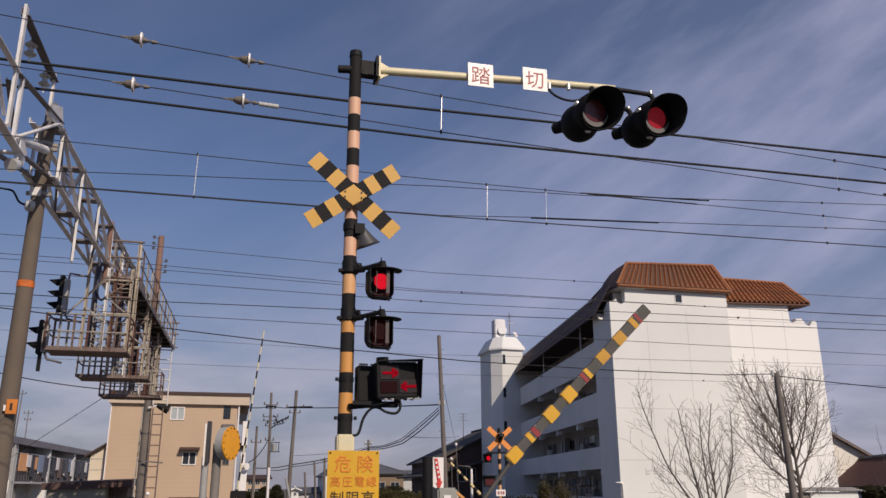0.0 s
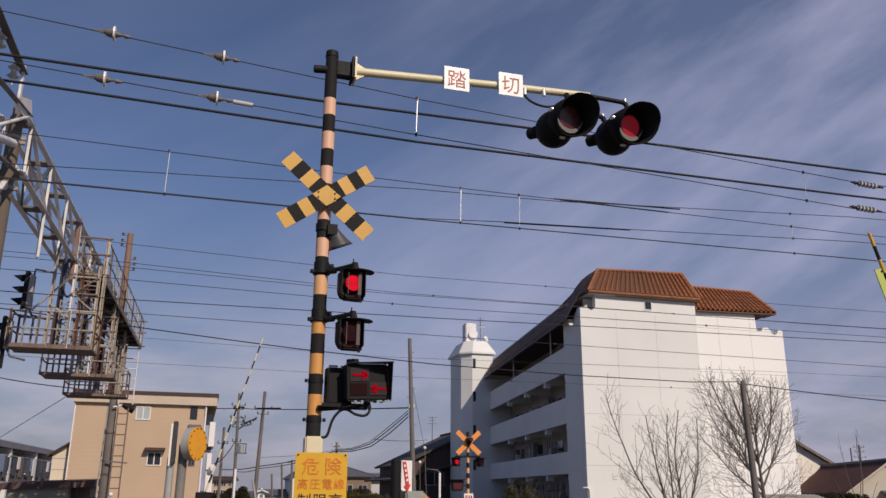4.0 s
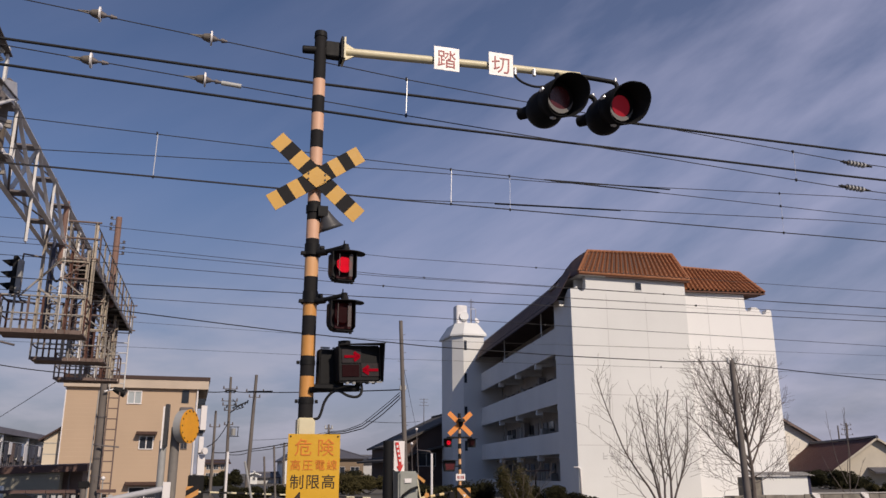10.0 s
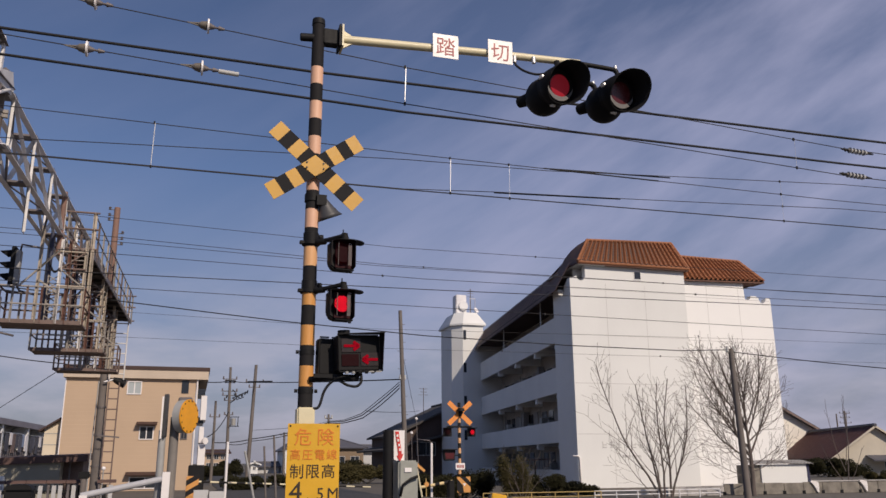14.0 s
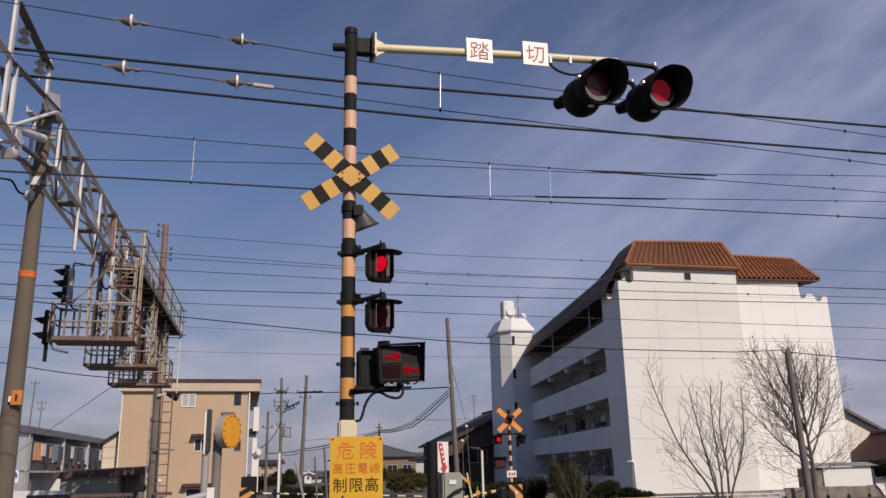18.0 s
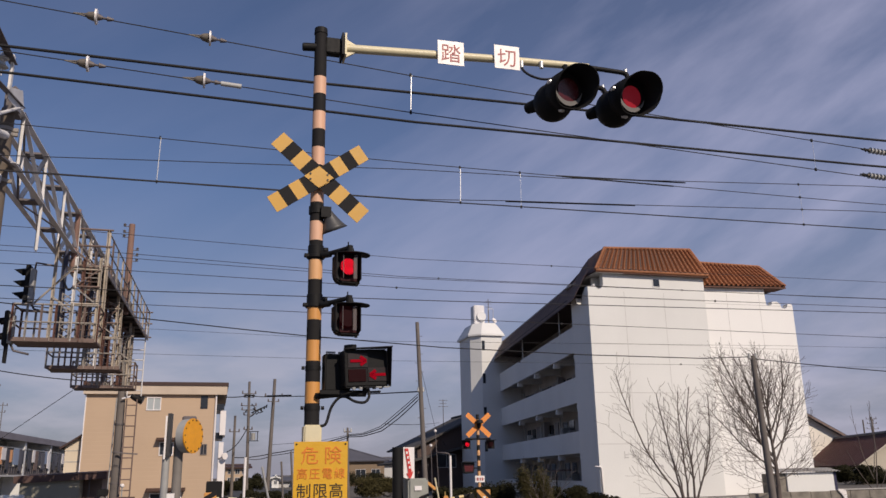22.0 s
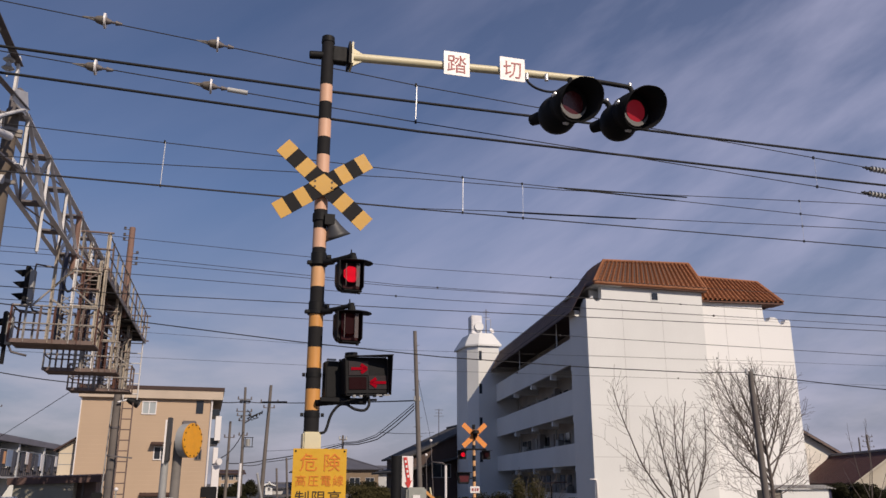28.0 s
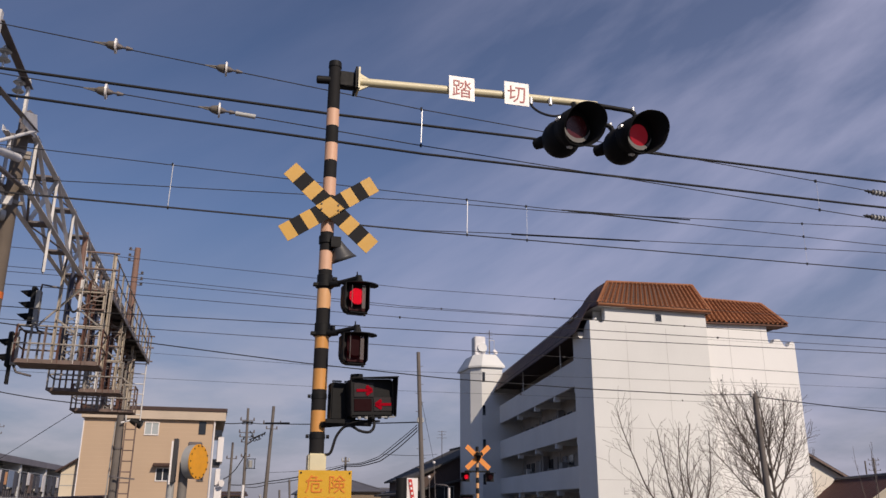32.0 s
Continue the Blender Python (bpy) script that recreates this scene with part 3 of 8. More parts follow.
SMOKED = mat("smoked_panel", (0.042, 0.034, 0.035), 0.3, var=0.1, bump=0)
SMOKED.node_tree.nodes["Principled BSDF"].inputs["Specular IOR Level"].default_value = 0.15
BOARD_FACE = mat("weathered_yellow_board", (0.63, 0.335, 0.042), 0.5, var=0.05, grime=0.10, gscale=3, bump=0.05)
SIGN_FACE = mat("amber_sign_face", (0.73, 0.40, 0.024), 0.4, var=0.05, grime=0.12, gscale=3)


def signal_pole():
    p = thing("crossing_signal_pole", 0.92, 7.22, 0, "tall black and orange striped crossing pole with an overhead arm", "crossing signal")
    bm = B()
    edges = [5.69] + [5.205 - 0.1813 * k for k in range(19)] + [0.0]
    for k, (a, b) in enumerate(zip(edges, edges[1:])):
        r0, r1 = 0.0675 - 0.0014 * a, 0.0675 - 0.0014 * b
        mi = 0 if k % 2 == 0 else (1 if k < 11 else 3 if k < 13 else 2)
        if k >= 19:
            mi = 0
        rod(bm, (0, 0, b), (0, 0, a), r1, r0, seg=28, mi=mi, caps=k in (0, 19))
    part("pole", bm, [STRIPE_BLACK, SALMON, AMBER, PEACH], p)
    bm = B()
    rod(bm, (0, 0, 5.67), (0, 0, 5.73), 0.066, 0.062, seg=24)
    part("cap", bm, BLACK, p)
    bm = B()
    rod(bm, (-0.175, 0, 5.518), (0.2, 0, 5.548), 0.04, seg=18)
    span(bm, 0.05, 0.19, -0.05, 0.05, 5.468, 5.628)
    soften(bm, 0.006)
    part("crosspiece", bm, BLACK, p)
    for x, m in ((0.195, BLACK), (0.222, CREAM)):
        bm = B()
        span(bm, x, x + 0.018, -0.1, 0.1, 5.438, 5.668)
        part("flange", bm, m, p)
    for s in (1, -1):
        bm = B()
        prism(bm, [(0.24, 5.553 + 0.10 * s), (0.24, 5.553 + 0.03 * s), (0.36, 5.558 + 0.03 * s)], "y", -0.012, 0.012)
        part("stiffener", bm, CREAM, p)
    bm = B()
    rod(bm, (0.24, 0, 5.553), (1.75, 0, 5.633), 0.043, 0.041, seg=20)
    rod(bm, (1.75, 0, 5.633), (2.84, 0, 5.673), 0.041, 0.038, seg=20)
    part("overhead_arm", bm, CREAM, p)
    bm = B()
    tube(bm, rounded([(2.80, -0.02, 5.658), (3.17, -0.04, 5.635), (3.235, -0.05, 5.62), (3.26, -0.06, 5.585), (3.26, -0.10, 5.40)], 4), 0.026, seg=12)
    part("arm_extension", bm, BLACK, p)
    bm = B()
    tube(bm, rounded([(2.62, -0.05, 5.438), (2.90, -0.06, 5.412), (2.955, -0.06, 5.398), (2.975, -0.07, 5.36), (2.975, -0.08, 5.24)], 4), 0.026, seg=12)
    tube(bm, [(2.55, -0.04, 5.628), (2.55, -0.12, 5.40)], 0.03, seg=10)
    part("lamp_hanger", bm, BLACK, p)
    for x, z in ((3.25, 5.625), (2.965, 5.40), (2.28, 5.595), (2.06, 5.573)):
        bm = B()
        rod(bm, (x, -0.05, z - 0.03), (x, -0.05, z + 0.045), 0.021, seg=10)
        part("bolt", bm, BRIGHT_NUT, p)
    bm = B()
    tube(bm, rounded([(2.06, -0.05, 5.588), (2.065, -0.06, 5.52), (2.11, -0.11, 5.44), (2.18, -0.16, 5.385), (2.26, -0.18, 5.37), (2.34, -0.2, 5.38)]), 0.013, seg=8)
    part("cable", bm, CABLE, p, "black rubber cable")
    for x, s in ((1.16, "踏"), (1.76, "切")):
        bm = B()
        z = 5.473 + (x - 1.16) * 0.045
        span(bm, x, x + 0.272, -0.07, -0.064, z, z + 0.262)
        plate = part("name_plate", bm, WHITE_BOARD, p, "white enamel plate with a dark red character")
        words(s, 0.215, pose(x + 0.028, -0.072, z + 0.046, 90), RED_LETTER, plate)
    overhead_lamp(p, 2.505, 5.19, 1)
    overhead_lamp(p, 3.20, 5.195, 0)
    # crossbuck
    for k, (c, ang, ln) in enumerate((((0.008, 4.153), 41.4, 1.06), ((-0.005, 4.145), -34.9, 1.00))):
        bd = part("crossbuck_board", striped_board(ln, 0.165, 0.008, 9, 0), [BOARD_FACE, STRIPE_BLACK], p, "yellow and black banded crossbuck board", at=pose(c[0] + 0.005, -0.100 - 0.010 * k, c[1], 0, ang, 0))
    bm = B()
    prism(bm, [(-0.134, 4.152), (0.0, 4.047), (0.134, 4.152), (0.0, 4.257)], "y", -0.1185, -0.1145)
    centre = part("centre_plate", bm, BOARD_FACE, p, "yellow diamond plate where the boards cross")
    for s in (-1, 1):
        for d in (-1, 1):
            bm = B()
            rod(bm, (0.078 * s, -0.126, 4.152 + 0.026 * d), (0.078 * s, -0.118, 4.152 + 0.026 * d), 0.0095, seg=8)
            part("bolt", bm, DARK_LETTER, centre)
    bm = B()
    span(bm, -0.05, 0.05, -0.094, -0.04, 4.10, 4.22)
    part("crossbuck_bracket", bm, BLACK, p)
    # loudspeaker horn
    bm = B()
    rod(bm, (0, 0, 3.83), (0, 0, 3.90), 0.073, seg=20)
    span(bm, 0.03, 0.12, -0.10, -0.02, 3.78, 3.88)
    part("horn_clamp", bm, BLACK, p)
    bm = B()
    n, prof = 24, [(0.0, 0.03), (0.04, 0.045), (0.10, 0.07), (0.16, 0.10), (0.20, 0.128), (0.195, 0.12), (0.13, 0.06)]
    m = Matrix.Translation((0.085, -0.06, 3.86)) @ Vector((0.38, 0.22, -0.88)).to_track_quat("Z", "Y").to_matrix().to_4x4()
    rings = [[bm.verts.new(m @ Vector((r * math.cos(2 * math.pi * k / n), r * math.sin(2 * math.pi * k / n), d))) for k in range(n)] for d, r in prof]
    for a, b in zip(rings, rings[1:]):
        for k in range(n):
            bm.faces.new((a[k], a[(k + 1) % n], b[(k + 1) % n], b[k])).smooth = True
    part("horn", bm, GREY_HORN, p, "grey loudspeaker horn")
    side_lamp(p, 3.28, 0)
    side_lamp(p, 2.83, 1)
    for z in (2.425, 2.085):
        bm = B()
        rod(bm, (0, 0, z - 0.02), (0, 0, z + 0.02), 0.069, seg=20)
        for s in (-1, 1):
            rod(bm, (0.075 * s, -0.02, z), (0.1 * s, -0.02, z), 0.016, seg=8)
        part("band", bm, BLACK, p)
    indicator(p)
    # junction box and warning sign
    bm = B()
    span(bm, -0.075, 0.075, -0.10, 0.08, 1.70, 1.94)
    soften(bm, 0.012)
    part("junction_box", bm, CREAM, p)
    bm = B()
    span(bm, -0.155, 0.29, -0.145, -0.137, 1.08, 1.80)
    sg = part("warning_sign", bm, SIGN_FACE, p, "yellow high-voltage height limit sign")
    words("危険", 0.152, pose(-0.10, -0.148, 1.632, 90), ORANGE_LETTER, sg, pitch=0.19)
    words("高圧電線", 0.094, pose(-0.132, -0.148, 1.508, 90), ORANGE_LETTER, sg, pitch=0.103)
    words("制限高", 0.125, pose(-0.13, -0.148, 1.36, 90), DARK_LETTER, sg)
    words("4", 0.23, pose(-0.128, -0.148, 1.165, 90), DARK_LETTER, sg)
    words(".5M", 0.132, pose(0.015, -0.148, 1.18, 90), DARK_LETTER, sg)
    for x in (-0.135, 0.27):
        bm = B()
        rod(bm, (x, -0.15, 1.78), (x, -0.14, 1.78), 0.008, seg=8)
        part("bolt", bm, BLACK, sg)
    return p


GREY_HORN = mat("grey_horn", (0.06, 0.06, 0.063), 0.5)
signal_pole()


# ---- signal gantry ----
def member(name, parent, p, q, w, m, label="", kind="angle"):
    bm = B()
    if kind == "angle":
        angle_bar(bm, p, q, w, 0.1 * w + 0.004)
    elif kind == "rod":
        rod(bm, p, q, w, seg=8)
    else:
        bar(bm, p, q, w, w * 0.25)
    return part(name, bm, m, parent, label, at=parent.matrix_basis.inverted() if parent.parent is None else None)


def insulator(x, y, z, discs=2, r=0.095, group="insulators of the gantry"):
    ins = thing("insulator", x, y, z, "grey porcelain disc insulator hung on the gantry", "insulator", group)
    for k in range(discs):
        bm = B()
        zz = -0.09 - 0.15 * k
        rod(bm, (0, 0, zz), (0, 0, zz + 0.045), r, r * 0.55, seg=18)
        rod(bm, (0, 0, zz + 0.045), (0, 0, zz + 0.085), 0.05, 0.04, seg=12)
        rod(bm, (0, 0, zz - 0.02), (0, 0, zz), r * 0.75, r * 0.9, seg=18)
        part("shed", bm, PORCELAIN, ins)
    bm = B()
    rod(bm, (0, 0, -0.09 - 0.15 * discs), (0, 0, 0.10), 0.013, seg=8)
    part("pin", bm, GALV, ins)
    return ins


def gantry():
    g = thing("signal_gantry", -3.56, 14.3, 0, "grey lattice signal gantry with hanging cages over the tracks", "signal gantry")
    inv = g.matrix_basis.inverted()
    zb, zt = 6.72, 7.68

    def xr(y):
        return -3.33 + 0.020 * (y - 16.5)

    def xl(y):
        return xr(y) - 0.43

    def piece(name, bm, m, label=""):
        return part(name, bm, m, g, label, at=inv)

    def plate(name, y, z, w, m, dz=0.02):
        bm = B()
        span(bm, xl(y) - 0.03, xr(y) + 0.03, y - w, y + w, z - dz, z + dz)
        piece(name, bm, m)

    # mast between the two faces of the beam
    bm = B()
    rod(bm, (-3.56, 14.3, 0), (-3.56, 14.3, 7.66), 0.168, 0.106, seg=28)
    piece("mast", bm, CONC_POLE, "brown concrete mast")
    bm = B()
    rod(bm, (-3.56, 14.3, 4.70), (-3.56, 14.3, 4.81), 0.136, seg=28)
    piece("band", bm, ORANGE_BAND, "worn orange band")
    for z, r in ((7.20, 0.122), (7.28, 0.124), (6.36, 0.129)):
        bm = B()
        rod(bm, (-3.56, 14.3, z - 0.03), (-3.56, 14.3, z + 0.03), r, seg=28)
        for s in (-1, 1):
            span(bm, -3.56 + s * (r + 0.03) - 0.04, -3.56 + s * (r + 0.03) + 0.04, 14.27, 14.33, z - 0.03, z + 0.03)
        piece("clamp", bm, WORN, "weathered steel clamp")
    bm = B()
    span(bm, -3.68, -3.50, 14.16, 14.19, 6.28, 6.44)
    soften(bm, 0.012, 2)
    piece("clamp_plate", bm, PALE_STEEL)
    bm = B()
    prism(bm, [(-3.60, 7.55), (-3.36, 7.55), (-3.38, 7.95), (-3.46, 8.02), (-3.60, 7.95)], "y", 14.12, 14.2)
    piece("mast_head", bm, GALV_DARK)
    # number plate, its character given as a bar
    bm = B()
    span(bm, -3.535, -3.375, 14.08, 14.11, 2.62, 2.85)
    soften(bm, 0.006, 1)
    np_ = piece("number_plate", bm, ORANGE_PLATE, "small orange plate on the mast")
    bm = B()
    span(bm, -3.475, -3.44, 14.072, 14.078, 2.68, 2.79)
    part("mark", bm, DARK_LETTER, np_)
    bm = B()
    span(bm, -3.57, -3.54, 14.09, 14.12, 2.67, 2.76)
    piece("plate_clip", bm, WHITE_BOARD)
    # main beam: four chords, posts at the nodes, diagonals falling away from the mast
    ys = [14.6 + 1.9 * k for k in range(9)] + [31.2]
    for xf, w in ((xl, 0.10), (xr, 0.105)):
        for z in (zb, zt):
            member("chord", g, (xf(14.2), 14.2, z), (xf(31.2), 31.2, z), w, GALV)
    for k, y in enumerate(ys):
        for xf in (xl, xr):
            low = 5.75 if k == 1 and xf is xr else zb
            bm = B()
            span(bm, xf(y) - 0.03, xf(y) - 0.018, y - 0.09, y + 0.09, low, zt)
            span(bm, xf(y) - 0.03, xf(y) + 0.03, y - 0.09, y - 0.078, low, zt)
            piece("truss_post", bm, PALE_STEEL if xf is xr else GALV)
        for z in (zb, zt):
            plate("batten_plate", y, z, 0.14, GALV_DARK)
        # cross frame at the node
        if k % 2:
            member("sway_brace", g, (xr(y), y, zt), (xl(y), y, zb), 0.065, PALE_STEEL)
        if k + 1 < len(ys):
            y2 = ys[k + 1]
            for xf in (xl, xr):
                member("diagonal", g, (xf(y), y, zt), (xf(y2), y2, zb), 0.066, GALV)
            for z in (zb, zt):
                p, q = (xl, xr) if k % 2 else (xr, xl)
                member("wind_brace", g, (p(y), y, z), (q(y2), y2, z), 0.038, GALV_DARK)
    # cantilever end over the near track
    fl, fr = -3.72, -3.37
    member("chord", g, (fr, 7.6, 6.29), (fr, 12.2, 6.29), 0.12, GALV)
    bm = B()
    rod(bm, (fr, 7.8, 5.50), (fr, 7.8, 6.25), 0.02, seg=8)
    piece("wire_hanger", bm, GALV_DARK)
    member("chord", g, (fr, 12.2, 6.29), (fr, 14.3, 6.66), 0.085, GALV_DARK)
    member("chord", g, (fl, 12.3, 6.29), (fl, 14.3, 6.70), 0.085, GALV_DARK)
    member("chord", g, (fr, 7.6, 7.08), (fr, 11.5, 7.26), 0.085, GALV)
    member("chord", g, (fr, 11.5, 7.26), (fr, 14.35, 7.78), 0.10, GALV_DARK)
    member("truss_post", g, (fr, 9.75, 6.29), (fr, 9.75, 7.2), 0.12, PALE_STEEL)
    member("diagonal", g, (fr, 10.05, 7.22), (fr, 11.2, 6.42), 0.05, GALV)
    member("diagonal", g, (fr, 8.6, 6.3), (fr, 9.7, 7.15), 0.05, GALV)
    member("diagonal", g, (fl, 12.3, 7.5), (fl, 13.4, 6.6), 0.07, GALV_DARK)
    member("insulator_beam", g, (fr, 11.4, 8.17), (fr, 13.5, 8.17), 0.12, GALV_DARK)
    member("truss_post", g, (fr, 11.7, 6.32), (fr, 11.7, 7.26), 0.065, GALV)
    for y, z0, z1, w in ((11.4, 6.35, 8.25, 0.115), (13.44, 7.62, 8.24, 0.10)):
        bm = B()
        span(bm, fr - 0.02, fr + 0.02, y - w / 2, y + w / 2, z0, z1)
        piece("truss_post", bm, PALE_STEEL)
    bm = B()
    bar(bm, (fl, 12.25, 6.28), (fr, 12.25, 6.28), 0.10, 0.03)
    piece("batten_plate", bm, GALV)
    # registration arms under the cantilever
    for p, q in (((-3.40, 9.3, 5.82), (-3.40, 11.0, 5.66)), ((-3.40, 9.2, 5.68), (-3.40, 10.3, 5.42))):
        bm = B()
        bar(bm, p, q, 0.04, 0.05)
        piece("registration_arm", bm, GALV_DARK)
    bm = B()
    rod(bm, (-3.40, 10.83, 6.04), (-3.40, 10.72, 5.70), 0.014, seg=8)
    piece("arm_link", bm, GALV_DARK)
    bm = B()
    prism(bm, [(13.36, 7.66), (13.50, 7.70), (14.2, 7.98), (14.42, 7.74), (14.3, 7.58), (13.4, 7.45)], "x", fr - 0.005, fr + 0.015)
    piece("gusset", bm, PALE_STEEL)
    bm = B()
    prism(bm, [(12.05, 6.18), (12.3, 6.10), (12.42, 6.36), (12.2, 6.46), (12.02, 6.40)], "x", fr + 0.01, fr + 0.03)
    piece("gusset", bm, PALE_STEEL)
    bm = B()
    rod(bm, (-3.36, 11.9, 6.4), (-3.36, 14.3, 7.72), 0.028, seg=10)
    piece("stay", bm, PALE_STEEL)
    bm = B()
    rod(bm, (-3.42, 12.0, 6.42), (-3.46, 13.9, 7.02), 0.07, seg=12)
    piece("stay_sleeve", bm, PALE_STEEL)
    # walkway beside the beam, with handrails
    def wx(y, side):
        return -3.20 + 0.56 * side + 0.022 * (y - 20.8)
    wz, y0, y1 = 6.50, 20.6, 31.2
    for k in range(12):
        ya, yb = y0 + (y1 - y0) * k / 12, y0 + (y1 - y0) * (k + 1) / 12 - 0.012
        bm = B()
        prism(bm, [(wx(ya, 0), ya), (wx(ya, 1), ya), (wx(yb, 1), yb), (wx(yb, 0), yb)], "z", wz, wz + 0.03)
        piece("deck_plate", bm, DECK)
        bm = B()
        bar(bm, (wx(ya, 0), ya, wz - 0.035), (wx(ya, 1), ya, wz - 0.035), 0.05, 0.06)
        piece("deck_bearer", bm, DECK)
    for s in (0, 1):
        bm = B()
        bar(bm, (wx(y0, s), y0, wz - 0.05), (wx(y1, s), y1, wz - 0.05), 0.03, 0.13)
        piece("walkway_beam", bm, GALV_DARK)
        for dz in (0.46, 0.92):
            bm = B()
            rod(bm, (wx(y0, s), y0, wz + dz), (wx(y1, s), y1, wz + dz), 0.017, seg=8)
            piece("handrail", bm, WORN if s else RUST)
        for k in range(12):
            y = y0 + (y1 - y0) * k / 11
            member("rail_post", g, (wx(y, s), y, wz - 0.1), (wx(y, s), y, wz + 0.94), 0.045, (WORN, TAN_STEEL, RUST)[(k + s) % 3])
    for y in (y0, y1):
        for dz in (0.0, 0.5, 0.92):
            bm = B()
            rod(bm, (wx(y, 0) - 0.25, y, wz + dz), (wx(y, 1) + 0.12, y, wz + dz), 0.026, seg=8)
            piece("handrail", bm, RUST)
    # hanging signal cages
    for c, yc in enumerate((20.0, 24.2, 28.4)):
        cage = new("signal_cage")
        cage.parent = g
        cage.matrix_basis = inv
        tagged(cage, "rusty steel signal cage hung below the gantry")
        cx0, cx1, cz, d = -4.32, -2.48 if c else -2.55, 4.5 - 0.08 * c, 0.45

        def bit(name, p, q, w, m, kind="angle"):
            bm = B()
            if kind == "angle":
                angle_bar(bm, p, q, w)
            else:
                rod(bm, p, q, w, seg=8)
            part(name, bm, m, cage)

        bm = B()
        span(bm, cx0, cx1, yc - d, yc + d, cz, cz + 0.04)
        for yy in (yc - d, yc + d):
            bar(bm, (cx0, yy, cz + 0.03), (cx1, yy, cz + 0.03), 0.02, 0.09)
        part("cage_floor", bm, RUST, cage)
        for yy in (yc - d, yc + d):
            for dz in (0.42, 0.82):
                bit("cage_rail", (cx0, yy, cz + dz), (cx1, yy, cz + dz), 0.02, WORN if yy < yc else RUST, "rod")
            for k in range(7):
                xx = cx0 + (cx1 - cx0) * k / 6
                bit("cage_post", (xx, yy, cz), (xx, yy, cz + 0.84), 0.045, (DEEP_RUST, WORN, RUST)[(k + c) % 3])
        for xx in (cx0, cx1):
            for dz in (0.42, 0.82):
                bit("cage_rail", (xx, yc - d, cz + dz), (xx, yc + d, cz + dz), 0.02, RUST, "rod")
        # shaft from the cage up to the walkway
        for xx, m in ((-3.55, TAN_STEEL), (-3.12, PALE_STEEL), (-2.95, DEEP_RUST), (-2.60 - 0.05 * c, TAN_STEEL)):
            for yy in (yc - d, yc + d):
                if xx == -3.12 and yy > yc:
                    continue
                bit("hanger", (xx, yy, cz), (xx, yy, 6.45 if xx > -3.3 else 6.75), 0.07, m)
        for j in range(3):
            z0 = cz + 0.86 + 0.40 * j
            bit("cage_rail", (-3.15, yc - d, z0), (-2.58, yc - d, z0), 0.022, RUST if j % 2 else TAN_STEEL, "rod")
            p, q = (-3.12, -2.62) if j % 2 else (-2.62, -3.12)
            bit("cage_brace", (p, yc - d, z0), (q, yc - d, z0 + 0.40), 0.030, WORN if j < 1 else RUST)
        for p, q, za, zc in ((-3.55, -3.12, 1.25, 1.75), (-3.55, -3.12, 1.0, 0.7), (-3.9, -3.15, 0.85, 1.7)):
            bit("cage_brace", (p, yc - d, cz + za), (q, yc - d, cz + zc), 0.04, WORN)
        # dark signal mast inside the cage, with a lattice ladder
        bm = B()
        rod(bm, (-3.42, yc, cz), (-3.42, yc, 6.7), 0.05, seg=12)
        part("signal_mast", bm, BLUE_BLACK, cage, "dark blue-black signal mast")
        for s in (-0.11, 0.11):
            bit("lattice_rail", (-3.27 + s, yc - 0.2, cz), (-3.27 + s, yc - 0.2, cz + 1.15), 0.014, WORN, "rod")
        for j in range(7):
            z0 = cz + 0.06 + 0.155 * j
            bit("lattice_bar", (-3.38, yc - 0.2, z0), (-3.16, yc - 0.2, z0 + 0.15), 0.012, WORN, "rod")
            bit("lattice_bar", (-3.16, yc - 0.2, z0), (-3.38, yc - 0.2, z0 + 0.15), 0.012, WORN, "rod")
        for k in range(6):
            bm = B()
            zz = cz + 0.75 + 0.2 * k
            tube(bm, [(-2.86 + 0.24 * math.sin(a), yc + d - 0.1 - 0.28 * (1 - math.cos(a)), zz) for a in [-1.9 + 3.8 * j / 10 for j in range(11)]], 0.013, seg=5)
            part("safety_hoop", bm, WORN if k % 2 else RUST, cage)
        for k in range(7):
            zz = cz + 0.25 + 0.28 * k
            bit("rung", (-3.05, yc + d - 0.1, zz), (-2.68, yc + d - 0.1, zz), 0.012, WORN, "rod")
        # looped cable in the cage
        bm = B()
        tube(bm, rounded([(-3.42, yc - 0.06, cz + 1.5), (-3.25, yc - 0.3, cz + 1.2), (-3.05, yc - 0.35, cz + 1.35), (-2.9, yc - 0.3, cz + 1.0), (-3.0, yc - 0.2, cz + 0.5)]), 0.022, seg=6)
        part("cable", bm, CABLE, cage, "looped black cable")
    member("corner_post", g, (-2.57, 20.5, 4.5), (-2.60, 20.6, 7.42), 0.06, TAN_STEEL)
    # posts with small insulators above the walkway
    for x, y, z0, z1, r in ((-3.28, 20.1, 6.2, 7.75, 0.065), (-2.67, 25.7, 6.3, 9.12, 0.10)):
        bm = B()
        rod(bm, (x, y, z0), (x, y, z1), r, r * 0.88, seg=14)
        piece("line_post", bm, RED_POST, "rust-red steel post")
    for z, s in ((9.05, -1), (8.85, -1), (8.70, -1), (8.3, 1), (8.12, 1), (7.95, 1)):
        bm = B()
        bar(bm, (-2.67, 25.7, z), (-2.67 + 0.22 * s, 25.7, z), 0.022, 0.022)
        piece("insulator_arm", bm, GALV_DARK)
        bm = B()
        for j in range(2):
            rod(bm, (-2.67 + 0.21 * s, 25.7, z + 0.05 * j), (-2.67 + 0.21 * s, 25.7, z + 0.05 * j + 0.035), 0.05, 0.025, seg=10)
        piece("pin_insulator", bm, GALV_DARK)
    # far pole, its pipe and its ladder
    bm = B()
